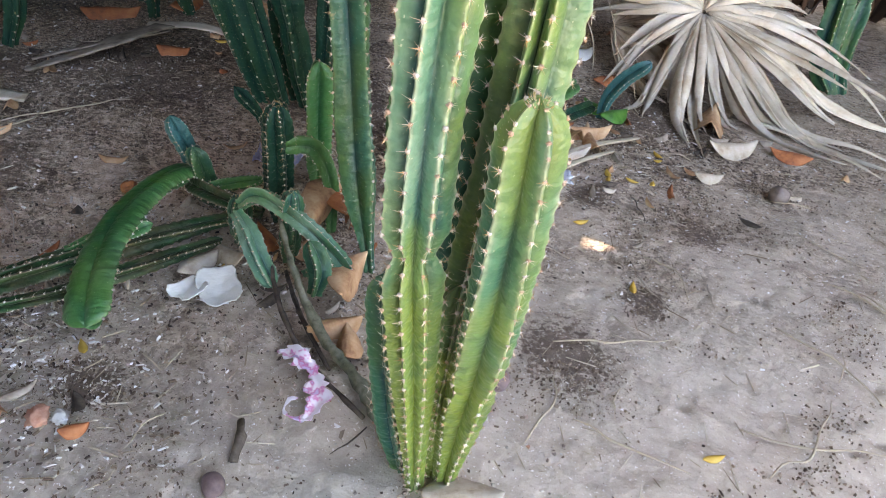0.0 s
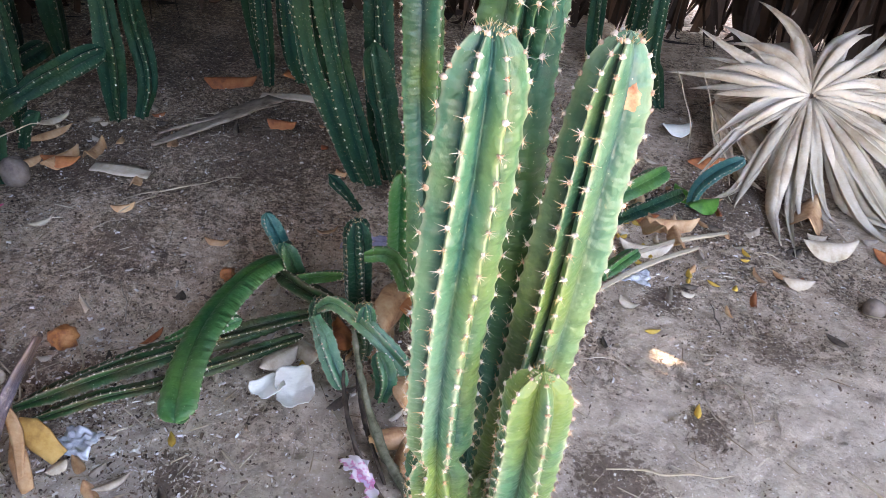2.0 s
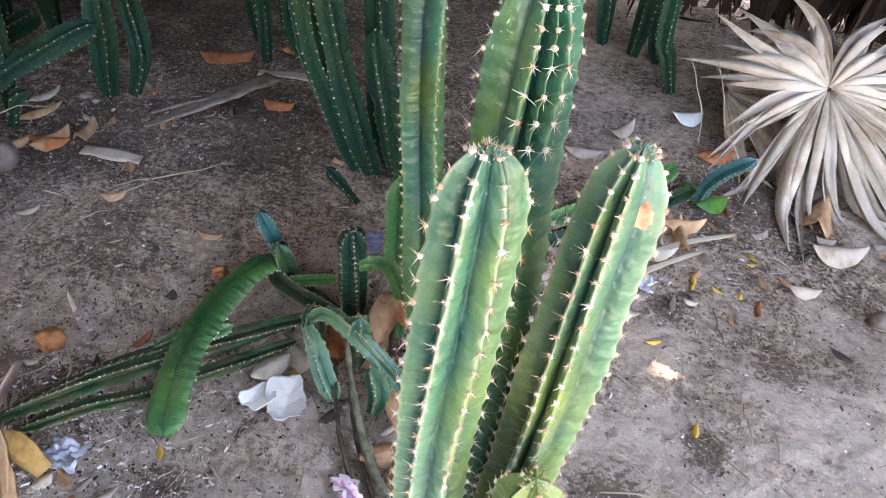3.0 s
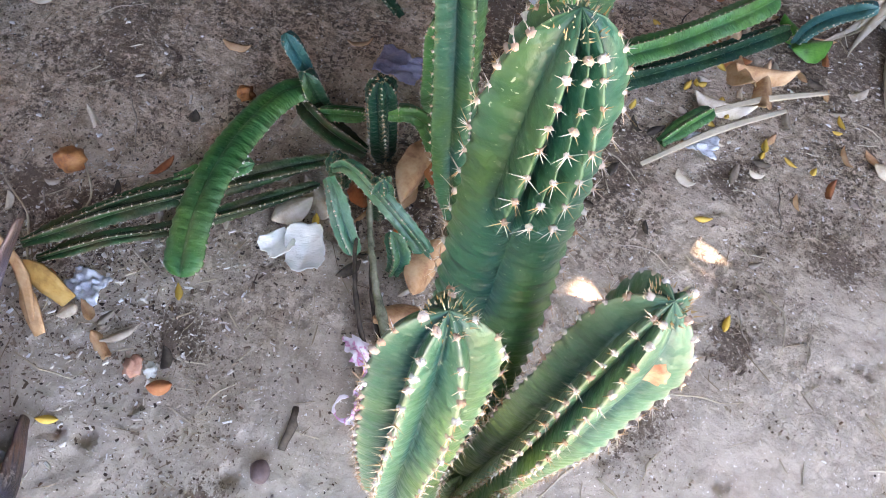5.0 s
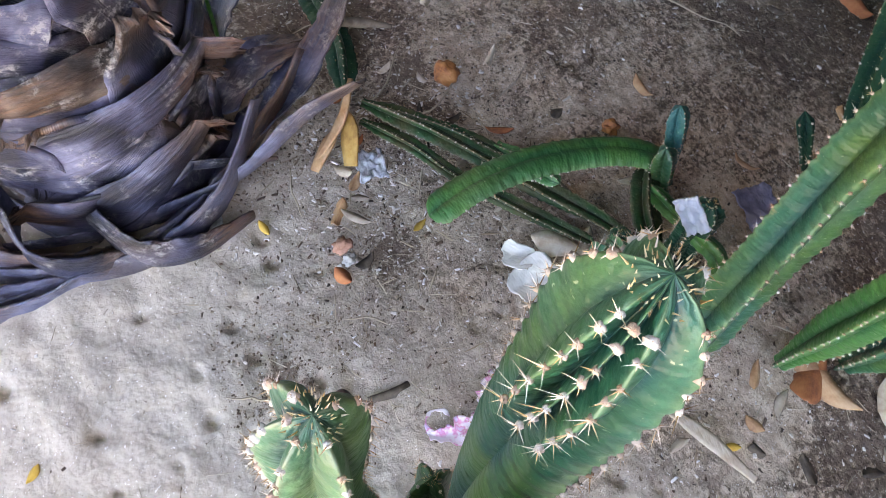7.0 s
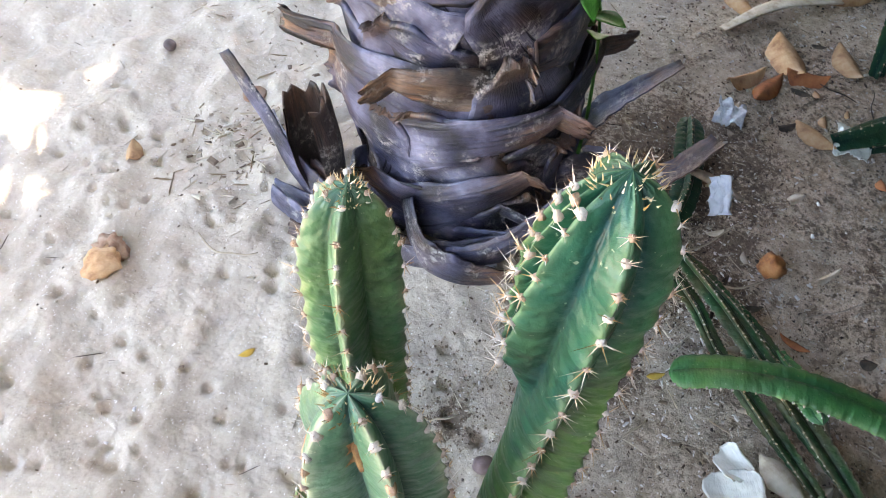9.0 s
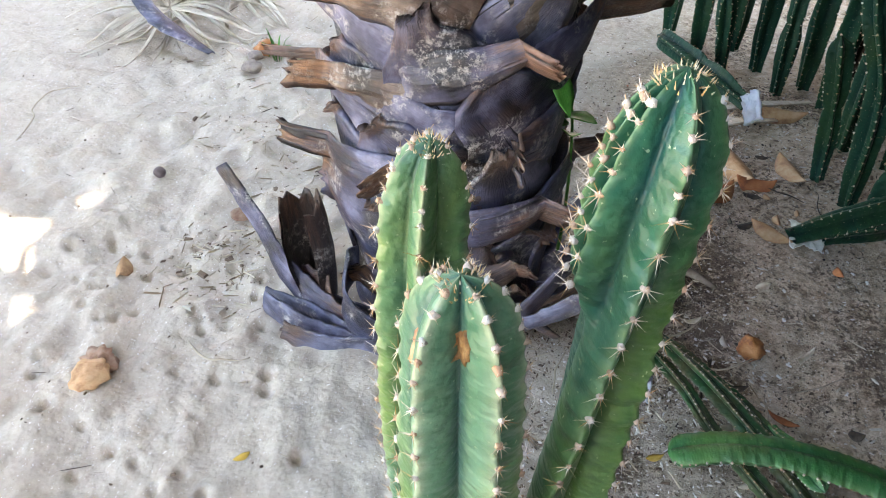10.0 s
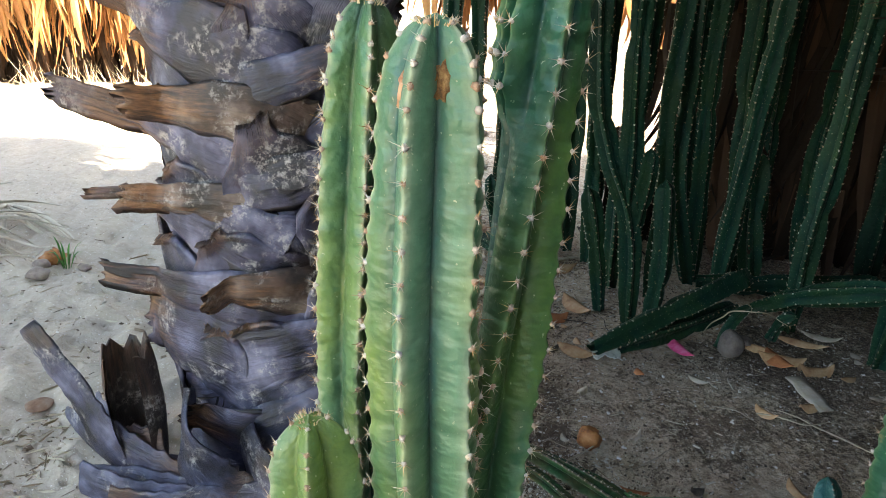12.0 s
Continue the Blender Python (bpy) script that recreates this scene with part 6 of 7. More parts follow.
# dead stem and twigs
def twig(pts, radii, label, mat=M_BRANCH, seed=0, rough=0.3, name="twig"):
    o = Vector((pts[0][0], pts[0][1], 0))
    ob = new(name, tube_mesh(name, [Vector(p) - o for p in pts], radii, mat, 6, 0.012, rough, seed))
    ob.matrix_world = Matrix.Translation(o)
    return tagged(ob, label, "twig")


def kinked(pts, seed):
    """The same way with two kinks in each stretch."""
    r = random.Random(seed)
    out = []
    for a, b in zip(pts, pts[1:]):
        ln = math.dist(a, b)
        for f in (0.0, 0.38, 0.7):
            k = 0.07 * ln if f else 0.0
            out.append((a[0] + (b[0] - a[0]) * f + r.uniform(-k, k), a[1] + (b[1] - a[1]) * f + r.uniform(-k, k), a[2] + (b[2] - a[2]) * f + r.uniform(0, 0.3 * k)))
    return out + [pts[-1]]


twig([(-0.205, 0.925, 0.10), (-0.165, 0.85, 0.07), (-0.105, 0.765, 0.03), (-0.03, 0.685, 0.02), (0.025, 0.60, 0.012), (0.045, 0.57, 0.0)], [0.004, 0.006, 0.008, 0.010, 0.011], "grey-green decayed cactus stem leaning to the clump", M_DECAY, 1, 0.75, "dead_stem")
twig([(-0.215, 0.905, 0.05), (-0.19, 0.84, 0.03), (-0.15, 0.77, 0.02), (-0.10, 0.71, 0.012), (-0.02, 0.64, 0.01)], [0.003, 0.004, 0.004, 0.0035], "dark rotten shoot lying along another", M_ROT, 7, 0.5, "dead_stem")
twig([(-0.19, 0.90, 0.02), (-0.14, 0.80, 0.02), (-0.08, 0.71, 0.015)], [0.003, 0.004, 0.003], "thin dark dead shoot on the soil", M_ROT, 2, 0.4)
twig([(-0.172, 0.612, 0.004), (-0.166, 0.585, 0.006), (-0.163, 0.55, 0.005)], [0.006, 0.008, 0.005], "short dark stick lying on the soil", M_ROT, 3, 0.6)
for i, pts in enumerate([
        [(0.26, 0.69, 0.006), (0.33, 0.655, 0.008), (0.41, 0.625, 0.006)], [(0.24, 0.84, 0.006), (0.33, 0.855, 0.010), (0.44, 0.89, 0.006)], [(0.42, 1.10, 0.006), (0.47, 1.06, 0.012), (0.48, 0.99, 0.006)],
        [(0.19, 0.63, 0.006), (0.23, 0.70, 0.012), (0.245, 0.78, 0.006)], [(0.52, 0.64, 0.006), (0.60, 0.70, 0.01), (0.66, 0.80, 0.006)], [(0.50, 0.72, 0.006), (0.62, 0.70, 0.008), (0.72, 0.71, 0.006)],
        [(-0.86, 1.25, 0.006), (-0.76, 1.33, 0.012), (-0.66, 1.42, 0.006)], [(-0.84, 1.20, 0.006), (-0.80, 1.28, 0.012), (-0.82, 1.36, 0.006)], [(-0.60, 0.70, 0.008), (-0.64, 0.80, 0.016), (-0.74, 0.88, 0.006)],
        [(-0.62, 0.62, 0.01), (-0.70, 0.72, 0.02), (-0.80, 0.78, 0.006)], [(-0.36, -0.12, 0.006), (-0.33, -0.05, 0.010), (-0.36, 0.01, 0.006)], [(-1.2, 1.2, 0.02), (-1.16, 1.24, 0.10), (-1.10, 1.30, 0.13), (-1.05, 1.33, 0.12)],
        [(-0.75, -0.9, 0.008), (-0.9, -1.0, 0.012), (-1.05, -0.98, 0.006)], [(0.40, 1.95, 0.02), (0.36, 2.02, 0.14), (0.30, 2.12, 0.22)], [(0.5, 1.8, 0.02), (0.42, 1.9, 0.16), (0.38, 2.0, 0.26)],
        [(-0.23, 0.45, 0.006), (-0.20, 0.41, 0.008), (-0.22, 0.36, 0.006)], [(0.75, 1.1, 0.006), (0.85, 1.0, 0.012), (0.97, 0.98, 0.006)], [(0.62, 0.95, 0.006), (0.70, 0.88, 0.010), (0.74, 0.80, 0.006)]]):
    twig([(x, y, z + ground_z(x, y)) for x, y, z in kinked(pts, 900 + i)], [0.0012, 0.0019, 0.0015, 0.0008], "thin dry twig lying on the soil", M_STRAW, 50 + i, 0.2)


# the leafy shoot at the trunk
def shoot():
    o = Vector((-0.74, 0.45, 0.0))
    plant = thing("seedling", o, "small green leafy shoot growing beside the palm trunk", "seedling")
    part("stalk", tube_mesh("stalk", [(0, 0, 0), (0.02, 0.01, 0.2), (0.05, 0.0, 0.42), (0.10, -0.03, 0.52)], [0.004, 0.003, 0.002], M_LEAF_GREEN, 5, 0.03), plant)
    for i, (p, d, ln) in enumerate((((0.10, -0.03, 0.52), (0.5, -0.5, -0.3), 0.085), ((0.09, -0.03, 0.51), (0.5, 0.4, -0.5), 0.085), ((0.07, -0.01, 0.42), (0.3, 0.8, 0.1), 0.06), ((0.06, 0, 0.40), (0.2, -0.9, 0.0), 0.05), ((0.05, 0, 0.38), (0.7, 0.2, 0.3), 0.05))):
        p, d = Vector(p), Vector(d).normalized()
        part("leaf", ribbon_mesh("leaf", [p, p + d * ln * 0.5 + Vector((0, 0, 0.006)), p + d * ln], [0.006, 0.032, 0.036, 0.026, 0.002], M_LEAF_GREEN, side=d.cross((0, 0.2, 1)), thick=0.001, fold=0.12, step=0.008, seed=i), plant)


shoot()


def weed():
    o = Vector((-1.40, -0.55, 0.0))
    plant = thing("seedling", o, "tiny green weed beside a brown clod", "seedling")
    for i in range(9):
        a = i * 2.4
        p = Vector((0.01 * math.cos(a), 0.01 * math.sin(a), 0))
        q = p + Vector((0.035 * math.cos(a), 0.035 * math.sin(a), 0.03 + 0.008 * i))
        part("leaf", ribbon_mesh("leaf", [p, p.lerp(q, 0.5) + Vector((0, 0, 0.02)), q], [0.002, 0.005, 0.006, 0.001], M_LEAF_GREEN, side=(-math.sin(a), math.cos(a), 0), thick=0.001, step=0.012, seed=i), plant)
    lump("clod", -1.42, -0.60, (0.035, 0.03, 0.02), M_FRUIT, "brown dried husk on the sand", "husk", 0.3, 2.0, 33)


weed()


# small broken leaves in the litter
frag = random.Random(77)
for i in range(150):
    cx, cy, sp = frag.choice(((0.33, 1.48, 0.14), (0.24, 1.36, 0.12), (0.42, 1.66, 0.14), (-0.35, 0.98, 0.13), (-0.52, 0.64, 0.09), (0.15, 1.35, 0.18), (0.38, 1.58, 0.16), (-0.75, 1.7, 0.2), (-0.62, 0.80, 0.12), (-0.12, 0.95, 0.10), (-1.25, 0.8, 0.2), (0.65, 1.45, 0.2), (-1.15, 1.4, 0.15)))
    mat, lab = frag.choice(((M_LEAF_TAN, "broken tan leaf bit in the litter"), (M_LEAF_RUST, "broken rust-brown leaf bit in the litter"), (M_LEAF_PALE, "broken pale leaf bit in the litter"), (M_BRANCH, "grey bark splinter in the litter"), (M_ROT, "dark rotten leaf bit in the litter")))
    x, y = frag.gauss(cx, sp), frag.gauss(cy, sp)
    loose_leaf(x, y, frag.random() * 360, frag.uniform(0.02, 0.055), frag.uniform(0.010, 0.024), mat, lab, curl=frag.uniform(0.1, 0.6), bend=frag.uniform(0.0, 0.25), tilt=frag.uniform(-20, 20), z=0.003, seed=400 + i)
for i in range(34):
    cx, cy, sp = frag.choice(((-0.45, 0.9, 0.25), (0.45, 1.2, 0.3), (0.45, 0.8, 0.2), (-0.8, 1.5, 0.3), (-0.6, 0.72, 0.12), (-1.2, 0.8, 0.2), (0.6, 1.5, 0.2)))
    x, y, a, ln = frag.gauss(cx, sp), frag.gauss(cy, sp), frag.random() * 6.283, frag.uniform(0.05, 0.14)
    pts = [(x + ln * q * math.cos(a + b), y + ln * q * math.sin(a + b), 0.004 + h) for q, b, h in ((0, 0, 0), (0.5, frag.uniform(-0.3, 0.3), frag.uniform(0.0, 0.012)), (1, 0, 0))]
    twig([(u, v, w + ground_z(u, v)) for u, v, w in kinked(pts, 700 + i)], [0.0008, 0.0015, 0.0011, 0.0006], "thin dry twig lying on the soil", frag.choice((M_STRAW, M_BRANCH, M_ROT)), 500 + i, 0.2)


# ---------------------------------------------------------------- litter that nobody could count
def scatter_chips(name, label, mat, count, place, size, thin, seed, tall=0.2):
    r = random.Random(seed)
    verts, faces = [], []
    for _ in range(count):
        x, y = place(r)
        g = ground_z(x, y)
        big = 0.4 + 1.5 * r.random() ** 3.5
        ln, w, h = size * big, size * thin * big * r.uniform(0.6, 1.3), size * tall * min(1.4, big) * r.uniform(0.6, 1.2)
        a, tl = r.random() * 6.283, r.uniform(-0.25, 0.25)
        c, s = math.cos(a), math.sin(a)
        i = len(verts)
        j = [r.uniform(0.35, 1.0) for _ in range(4)]
        for zz in (-0.4, 1):
            for k, (u, v) in enumerate(((-1, -1), (1, -1), (1, 1), (-1, 1))):
                u, v = u * ln / 2 * j[k] * (0.75 if zz > 0 else 1), v * w / 2 * j[3 - k] * (0.6 if zz > 0 else 1)
                verts.append((x + u * c - v * s, y + u * s + v * c, g + 0.001 + zz * h * (r.uniform(0.45, 1.15) if zz > 0 else 1) + u * tl))
        faces.extend(tuple(i + q for q in f) for f in ((0, 3, 2, 1), (4, 5, 6, 7), (0, 1, 5, 4), (1, 2, 6, 5), (2, 3, 7, 6), (3, 0, 4, 7)))
    tagged(new(name, mesh_of(name, verts, faces, mat, smooth=False)), label, "litter", kind="stuff")


def soil_area(r):
    while True:
        x, y = r.uniform(-1.9, 1.3), r.uniform(0.35, 2.4)
        if r.random() < (0.22 if x > 0.25 and y < 1.3 else 0.9):
            return x, y


def near_litter(r):
    cx, cy, sp = r.choice(((-0.35, 0.95, 0.16), (-0.56, 0.70, 0.08), (-0.85, 0.65, 0.12), (-0.5, 0.62, 0.10), (0.15, 1.35, 0.25), (0.4, 1.6, 0.22), (-0.75, 1.7, 0.25), (-0.62, 0.78, 0.12), (-0.12, 0.95, 0.12), (-1.2, 0.8, 0.25), (-0.38, 0.6, 0.12), (0.6, 1.35, 0.25), (-1.45, 0.95, 0.15), (-1.5, 0.7, 0.25), (-1.1, 1.4, 0.2)))
    return r.gauss(cx, sp), r.gauss(cy, sp)


def sand_area(r):
    return r.uniform(-2.6, 0.6), r.uniform(-1.8, 0.5)


def open_soil(r):
    return r.uniform(0.15, 1.25), r.uniform(0.35, 1.35)


def straw_heap(r):
    cx, cy, sp = r.choice(((-0.50, -0.15, 0.05), (-0.55, -0.24, 0.05), (-0.62, -0.20, 0.05), (-1.03, -0.42, 0.10), (-1.30, -0.58, 0.12), (-0.95, -0.22, 0.08)))
    return r.gauss(cx, sp), r.gauss(cy, sp)


def crumb_area(r):
    while True:
        x, y = r.uniform(-1.1, 1.2), r.uniform(0.35, 1.9)
        if noise.noise(Vector((x * 6, y * 6, 9))) + 0.5 * noise.noise(Vector((x * 19, y * 19, 2))) > r.uniform(0.12, 0.5):
            return x, y


scatter_chips("soil_crumbs", "dark crumbs of soil and rotten leaf in patches", M_CRUMB, 20000, crumb_area, 0.0038, 0.8, 31, 0.4)
scatter_chips("wood_chips", "scattered brown and pale wood chips on the soil", M_CHIP, 12000, soil_area, 0.0050, 0.45, 1)
scatter_chips("wood_chips", "dense brown and white litter crumbs round the plants", M_CHIP, 8000, near_litter, 0.0068, 0.38, 2)
scatter_chips("pebbles", "tiny pale pebbles on the soil", M_PEBBLE, 7000, soil_area, 0.0042, 0.9, 3, 0.4)
scatter_chips("pebbles", "tiny dark crumbs on the sand", M_CHIP, 3200, sand_area, 0.0056, 0.5, 4, 0.3)
scatter_chips("litter_bits", "tiny whitish bits of bark and shell on the soil", M_BIT, 3600, soil_area, 0.0045, 0.6, 41, 0.3)
scatter_chips("litter_bits", "tiny whitish bits of bark and shell in the litter", M_BIT, 2600, near_litter, 0.0075, 0.45, 42, 0.25)
scatter_chips("litter_bits", "blackish bits of rotten leaf on the soil", M_GRIT, 6500, soil_area, 0.0036, 0.7, 43, 0.35)
scatter_chips("litter_bits", "blackish bits of rotten leaf in the litter", M_GRIT, 4000, near_litter, 0.0052, 0.5, 44, 0.3)
scatter_chips("litter_bits", "tiny whitish bits of shell on the sand", M_BIT, 900, sand_area, 0.006, 0.6, 45, 0.3)
scatter_chips("bark_splinters", "pale and brown bark splinters strewn among the plants", M_CHIP, 1500, near_litter, 0.0125, 0.30, 46, 0.12)
scatter_chips("bark_splinters", "pale and brown bark splinters strewn on the soil", M_CHIP, 900, soil_area, 0.0105, 0.32, 47, 0.12)
scatter_chips("bark_splinters", "whitish wood splinters strewn among the plants", M_BIT, 700, near_litter, 0.0115, 0.26, 48, 0.12)
scatter_chips("straw", "thin dry straw bits strewn on the soil", M_STRAW, 1800, soil_area, 0.026, 0.04, 5, 0.03)
scatter_chips("straw", "thin dry straw bits strewn among the litter", M_STRAW, 1600, near_litter, 0.036, 0.04, 6, 0.03)
scatter_chips("straw", "thin dry straw bits strewn on the sand", M_STRAW, 700, sand_area, 0.034, 0.035, 7, 0.025)
scatter_chips("straw", "pale straw and fibres strewn on the open soil", M_STRAW, 650, open_soil, 0.036, 0.032, 9, 0.025)
scatter_chips("straw", "tangled pale straw in small heaps on the sand", M_STRAW, 300, straw_heap, 0.046, 0.030, 10, 0.05)
scatter_chips("litter_bits", "brown leaf and bark bits in small heaps on the sand", M_CHIP, 260, straw_heap, 0.016, 0.5, 49, 0.15)
scatter_chips("straw", "thin dark fibres strewn on the sand", M_GRIT, 420, sand_area, 0.040, 0.028, 8, 0.02)


# ---------------------------------------------------------------- dry fronds behind, and the added crown overhead
def frond_curtain(name, label, line, z0, z1, count, mat, length, width, seed):
    """Many dry strips hanging along a line on the plan."""
    r = random.Random(seed)
    verts, faces = [], []
    p = [Vector((x, y, 0)) for x, y in line]
    for _ in range(count):
        q = r.random() * (len(p) - 1)
        k = min(int(q), len(p) - 2)
        b = p[k].lerp(p[k + 1], q - k) + Vector((r.gauss(0, 0.09), r.gauss(0, 0.09), 0))
        zt = r.uniform(z0, z1)
        ln = length * r.uniform(0.5, 1.2)
        sw = Vector((r.gauss(0, 0.14), r.gauss(0, 0.14), 0)) * ln
        a = r.random() * 6.283
        sd = Vector((math.cos(a), math.sin(a), 0)) * (width * r.uniform(0.4, 1.2) / 2)
        i = len(verts)
        for f, wd in ((0, 0.7), (0.35, 1.0), (0.75, 0.7), (1.0, 0.1)):
            c = b + sw * (f * f) + Vector((0, 0, max(0.004, zt - ln * f)))
            off = Vector((-sd.y, sd.x, 0)) * 0.25
            verts.extend((c - sd * wd, c + off * wd, c + sd * wd))
        for row in range(3):
            o = i + row * 3
            faces.extend(((o, o + 1, o + 4, o + 3), (o + 1, o + 2, o + 5, o + 4)))
    ob = new(name, mesh_of(name, verts, faces, mat, smooth=False))
    return tagged(ob, label, "dry fronds", kind="stuff")


# The right end, past x 0.9, is added to close that corner to light.
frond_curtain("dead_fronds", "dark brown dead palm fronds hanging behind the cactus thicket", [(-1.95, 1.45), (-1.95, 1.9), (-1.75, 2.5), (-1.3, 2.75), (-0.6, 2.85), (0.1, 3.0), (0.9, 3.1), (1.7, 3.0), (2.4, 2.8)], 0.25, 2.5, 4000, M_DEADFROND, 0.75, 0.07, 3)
# Added out of view to keep eastern light off the back.
frond_curtain("dead_fronds", "unseen dead palm fronds added beside the cactus bed to block light", [(2.4, 1.9), (2.45, 2.8)], 0.25, 2.4, 800, M_DEADFROND, 0.75, 0.07, 13)
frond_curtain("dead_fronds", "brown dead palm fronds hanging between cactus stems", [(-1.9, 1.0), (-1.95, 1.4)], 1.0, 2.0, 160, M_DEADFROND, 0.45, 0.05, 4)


def frond_shade_roof(label, x0, x1, y0, y1, z0, z1, count, seed):
    """Unseen dead fronds lying crosswise above the view, added to shade the thicket."""
    r = random.Random(seed)
    verts, faces = [], []
    for _ in range(count):
        c = Vector((r.uniform(x0, x1), r.uniform(y0, y1), r.uniform(z0, z1)))
        a = r.random() * 6.283
        d = Vector((math.cos(a), math.sin(a), r.uniform(-0.25, 0.25))) * r.uniform(0.2, 0.4)
        sd = Vector((-math.sin(a), math.cos(a), r.uniform(-0.4, 0.4))) * r.uniform(0.02, 0.06)
        if in_fleck(c, d, sd):
            continue
        i = len(verts)
        verts.extend((c - d, c + sd, c + d, c - sd))
        faces.append((i, i + 1, i + 2, i + 3))
    tagged(new("dead_fronds", mesh_of("dead_fronds", verts, faces, M_DEADFROND, smooth=False)), label, "dry fronds", kind="stuff")


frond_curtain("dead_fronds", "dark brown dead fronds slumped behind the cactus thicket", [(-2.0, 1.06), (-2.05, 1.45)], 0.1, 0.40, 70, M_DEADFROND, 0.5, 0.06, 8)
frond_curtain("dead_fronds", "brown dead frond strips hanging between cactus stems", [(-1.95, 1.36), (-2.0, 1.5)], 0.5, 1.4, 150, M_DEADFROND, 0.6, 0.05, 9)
frond_shade_roof("unseen dead palm fronds added over the cactus thicket for shade", -2.7, -0.75, 1.15, 3.3, 1.20, 1.50, 3800, 61)
frond_shade_roof("unseen dead palm fronds added over the cactus thicket for shade", -0.75, -0.1, 1.0, 1.45, 1.06, 1.25, 1500, 66)
frond_shade_roof("unseen dead palm fronds added behind the palm trunk for shade", -2.6, -0.95, 0.40, 0.80, 1.05, 1.35, 800, 69)
frond_shade_roof("unseen dead palm fronds added low over the thicket for shade", -1.4, -0.1, 1.75, 3.2, 0.60, 0.90, 1900, 70)
frond_shade_roof("unseen dead palm fronds added over the cactus thicket for shade", -0.75, 0.3, 1.3, 3.3, 1.1, 1.6, 1900, 63)
frond_shade_roof("unseen dead palm fronds added over the cactus thicket for shade", -2.7, 0.5, 0.85, 3.3, 1.45, 1.9, 4200, 64)
frond_shade_roof("unseen dead palm fronds added low over the cactus thicket for shade", -0.7, 0.3, 1.3, 2.4, 0.80, 1.0, 1700, 68)
frond_shade_roof("unseen dead palm fronds added over the cactus thicket for shade", 0.3, 1.6, 2.2, 3.4, 1.2, 1.7, 700, 62)
frond_curtain("thatch", "orange-brown dry palm thatch hanging in full sun", [(-5.3, -1.6), (-4.6, -3.2)], 0.65, 1.9, 1500, M_THATCH, 0.5, 0.05, 5)
frond_curtain("thatch", "orange-brown dry palm thatch hanging in full sun", [(-3.6, 0.2), (-3.5, 1.6)], 0.95, 1.9, 800, M_THATCH, 0.45, 0.05, 6)
frond_curtain("dead_fronds", "dark dead fronds standing under the thatch", [(-5.5, -1.6), (-4.9, -3.2)], 0.1, 0.9, 400, M_DEADFROND, 0.6, 0.08, 7)


def sky_block_roof(label, a, c, back, z0, z1, count, seed):
    """Unseen thatch slope added to block sky, rising away from its eave a-c."""
    r = random.Random(seed)
    verts, faces = [], []
    a, c, back = Vector(a), Vector(c), Vector(back)
    down = (Vector((0, 0, z0 - z1)) - back).normalized()
    for _ in range(count):
        p, q = r.random(), r.random()
        o = a.lerp(c, p) + back * q + Vector((0, 0, z0 + (z1 - z0) * q + r.uniform(0, 0.05)))
        sd = (c - a).normalized() * r.uniform(0.03, 0.07)
        d = (down + Vector((r.gauss(0, 0.1), r.gauss(0, 0.1), 0))) * r.uniform(0.3, 0.5)
        i = len(verts)
        verts.extend((o - sd, o + sd, o + d + sd * 0.5, o + d - sd * 0.5))
        faces.append((i, i + 1, i + 2, i + 3))
    tagged(new("thatch", mesh_of("thatch", verts, faces, M_THATCH, smooth=False)), label, "thatch", kind="stuff")


sky_block_roof("unseen orange-brown thatch roof added to block the western sky", (-5.4, -1.5, 0), (-4.6, -3.4, 0), (-2.2, -0.9, 0), 1.85, 3.6, 2600, 71)
sky_block_roof("unseen orange-brown thatch roof added to block the western sky", (-3.6, 0.1, 0), (-3.5, 1.9, 0), (-1.0, 0.1, 0), 1.85, 2.6, 1400, 72)


def blocking_wall(name, x0, y0, x1, y1, height):
    verts = [(x, y, z) for z in (-0.05, height) for x, y in ((x0, y0), (x1, y0), (x1, y1), (x0, y1))]
    faces = [(0, 3, 2, 1), (4, 5, 6, 7), (0, 1, 5, 4), (1, 2, 6, 5), (2, 3, 7, 6), (3, 0, 4, 7)]
    tagged(new(name, mesh_of(name, verts, faces, M_WALL, smooth=False)), "plain brown wall out of view, added to block light", "wall", kind="structure")


# Unseen walls, added to cut low light and leave the south-east open.
blocking_wall("wall_south", -2.4, -3.5, 0.7, -3.4, 3.0)
blocking_wall("wall_west", -8.1, -8.0, -8.0, -0.7, 5.5)
blocking_wall("wall_east", 3.4, -0.3, 3.5, 4.5, 3.6)


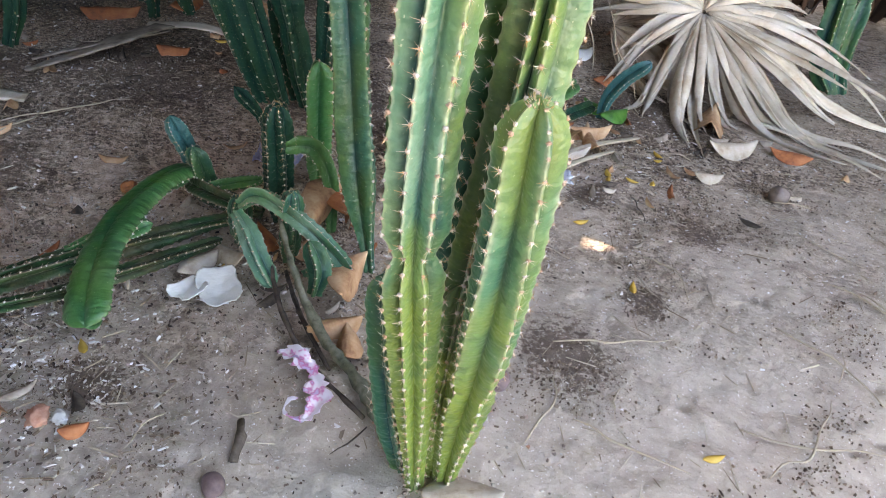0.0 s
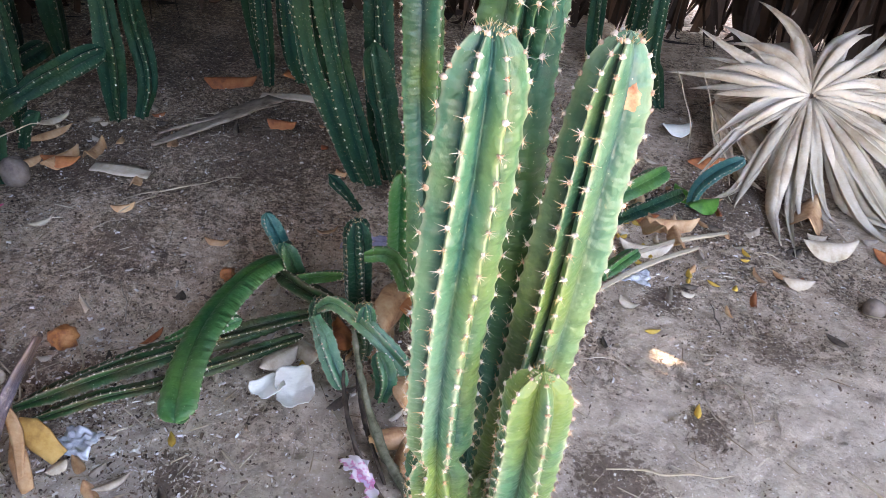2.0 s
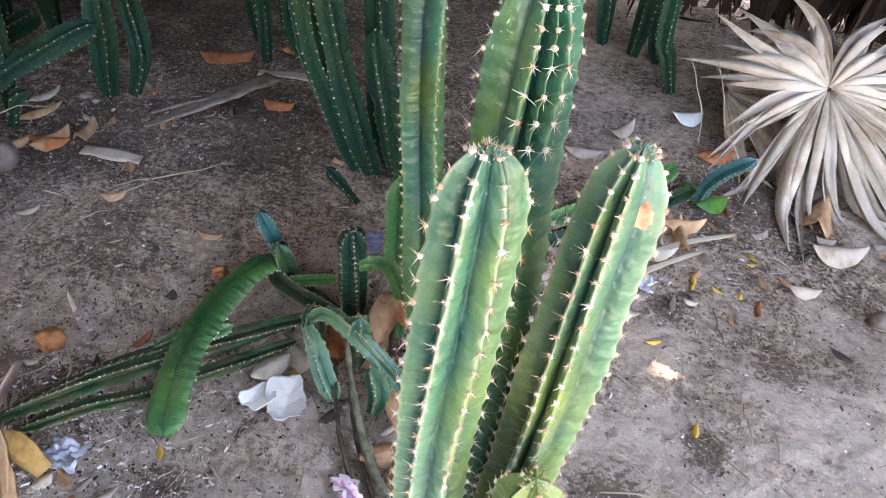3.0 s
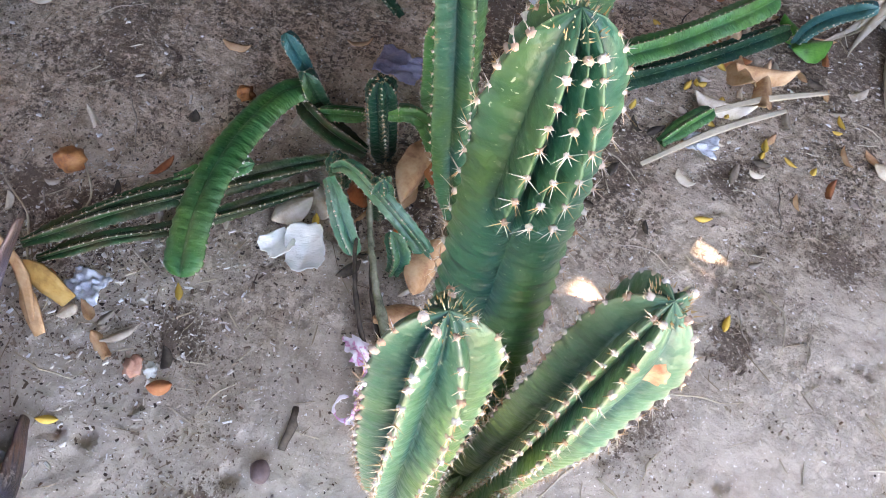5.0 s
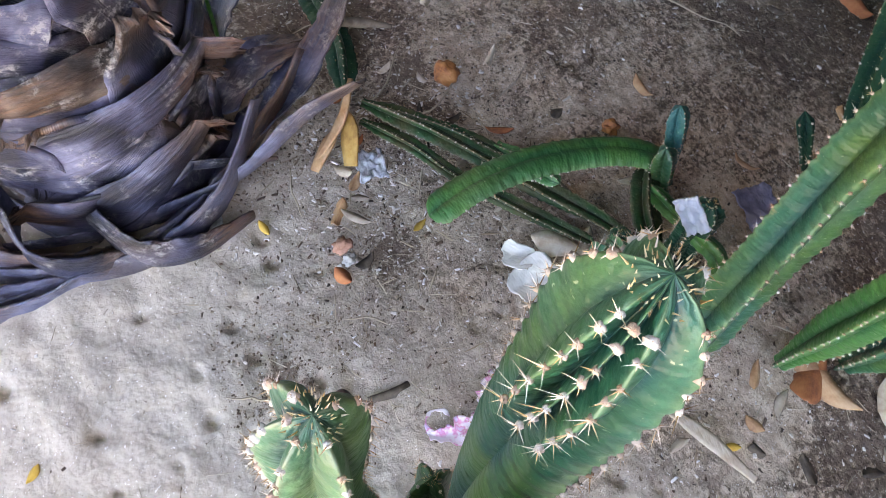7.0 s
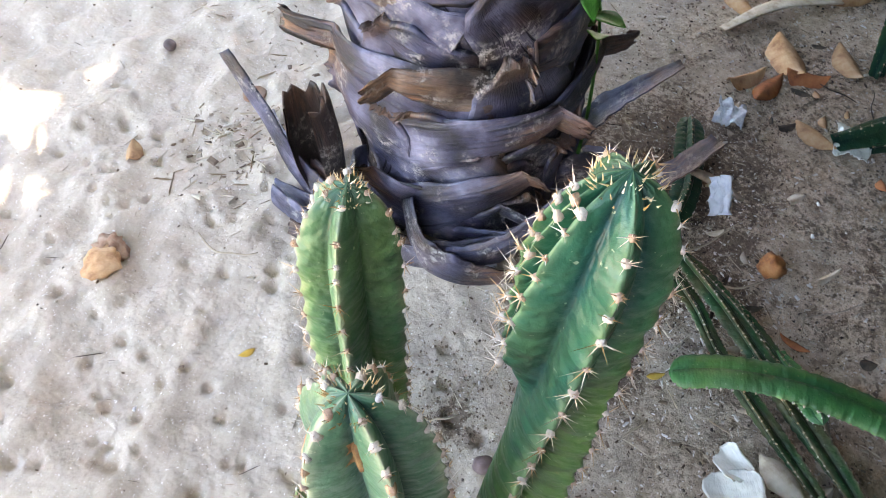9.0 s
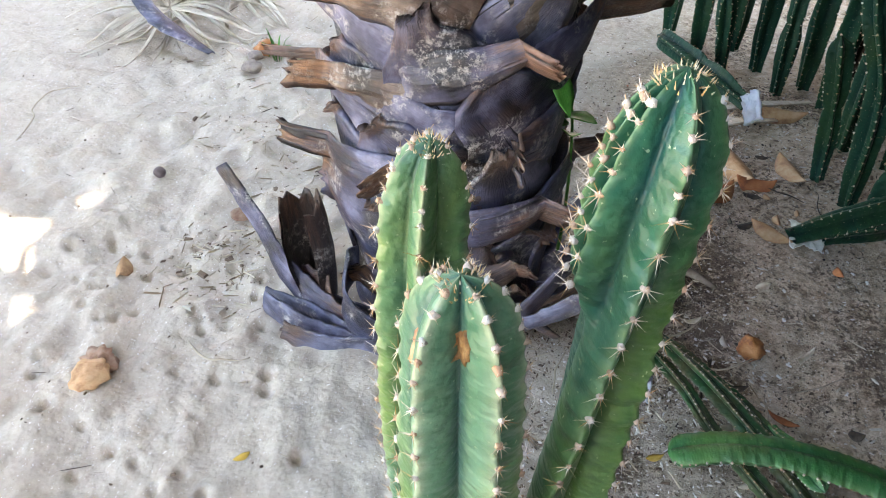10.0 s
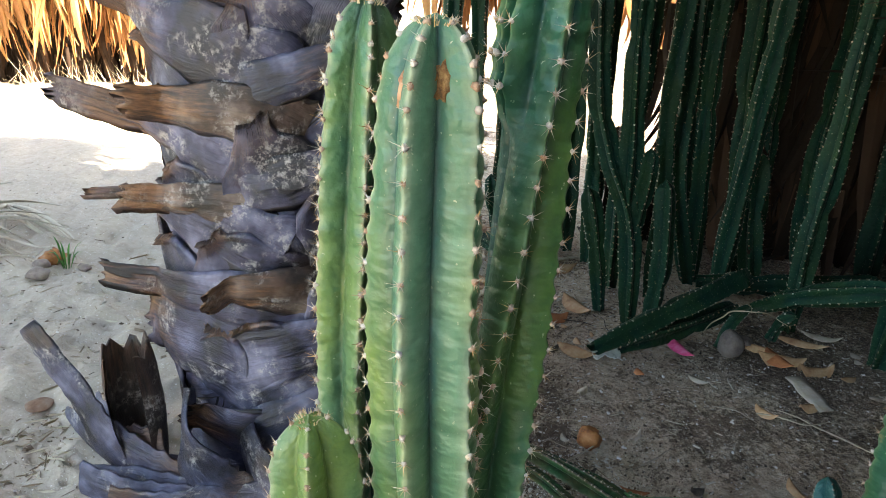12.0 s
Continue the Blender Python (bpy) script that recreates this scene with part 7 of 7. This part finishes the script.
def dry_grass(seed=11):
    r = random.Random(seed)
    verts, faces = [], []
    for _ in range(200):
        q = r.random()
        x, y = -4.75 + 0.6 * q + r.gauss(0, 0.2) - 0.4, -1.4 - 1.7 * q + r.gauss(0, 0.2)
        h = r.uniform(0.05, 0.24)
        i = len(verts)
        dx, dy = r.gauss(0, 0.08), r.gauss(0, 0.08)
        verts.extend(((x - 0.006, y, 0), (x + 0.006, y, 0), (x + dx, y + dy, h)))
        faces.append((i, i + 1, i + 2))
    tagged(new("dry_grass", mesh_of("dry_grass", verts, faces, M_STRAW, smooth=False)), "bleached dry grass in full sun before the thatch", "grass", kind="stuff")


dry_grass()


def unseen_shade_tree():
    """An unseen broad crown added to shade the place; its trunk stands behind the thicket."""
    r = random.Random(21)
    o = Vector((1.9, 5.0, 0))
    tree = thing("unseen_shade_tree", o, "unseen broad leafy tree added to shade the cactus bed", "tree")
    part("trunk", tube_mesh("trunk", [(0, 0, -0.05), (-0.05, -0.05, 1.5), (-0.2, -0.4, 3.2), (-0.5, -0.8, 4.4)], [0.20, 0.16, 0.13, 0.09], M_BRANCH, 10, 0.2), tree)
    for k in range(9):
        a = k * 0.7
        e = Vector((-0.5 + 2.6 * math.cos(a), -1.2 + 2.6 * math.sin(a), 4.6 + r.uniform(-0.3, 0.3)))
        part("bough", tube_mesh("bough", [(-0.2, -0.4, 3.2), Vector((-0.4, -0.7, 4.1)).lerp(e, 0.4), e], [0.07, 0.045, 0.015], M_BRANCH, 6, 0.3), tree)
    verts, faces = [], []
    for _ in range(34000):
        z = r.uniform(3.9, 5.1)
        gx, gy = r.uniform(-5.5, 2.3), r.uniform(-6.2, 3.6)
        edge = noise.noise(Vector((gx * 1.1, gy * 1.1, 2))) * 0.5
        # Crown cut back where sunlit ground and south-eastern light are wanted.
        if (gx < -2.55 + edge and gy > -3.1 + edge) or gx > (0.7 if gy < -0.3 else 1.9) + 0.5 * edge:
            continue
        c = Vector((gx, gy, 0)) + SLANT * z
        ln, w = r.uniform(0.10, 0.18), r.uniform(0.05, 0.08)
        a, tl = r.random() * 6.283, r.uniform(-0.6, 0.6)
        d = Vector((math.cos(a), math.sin(a), tl)).normalized()
        sd = d.cross((r.uniform(-0.5, 0.5), r.uniform(-0.5, 0.5), 1)).normalized()
        if in_fleck(c, d * ln, sd * w):
            continue
        c -= o
        i = len(verts)
        verts.extend((c - d * ln, c + sd * w, c + d * ln, c - sd * w))
        faces.append((i, i + 1, i + 2, i + 3))
    part("crown", mesh_of("crown", verts, faces, M_CROWN, smooth=False), tree)["kind"] = "stuff"


unseen_shade_tree()
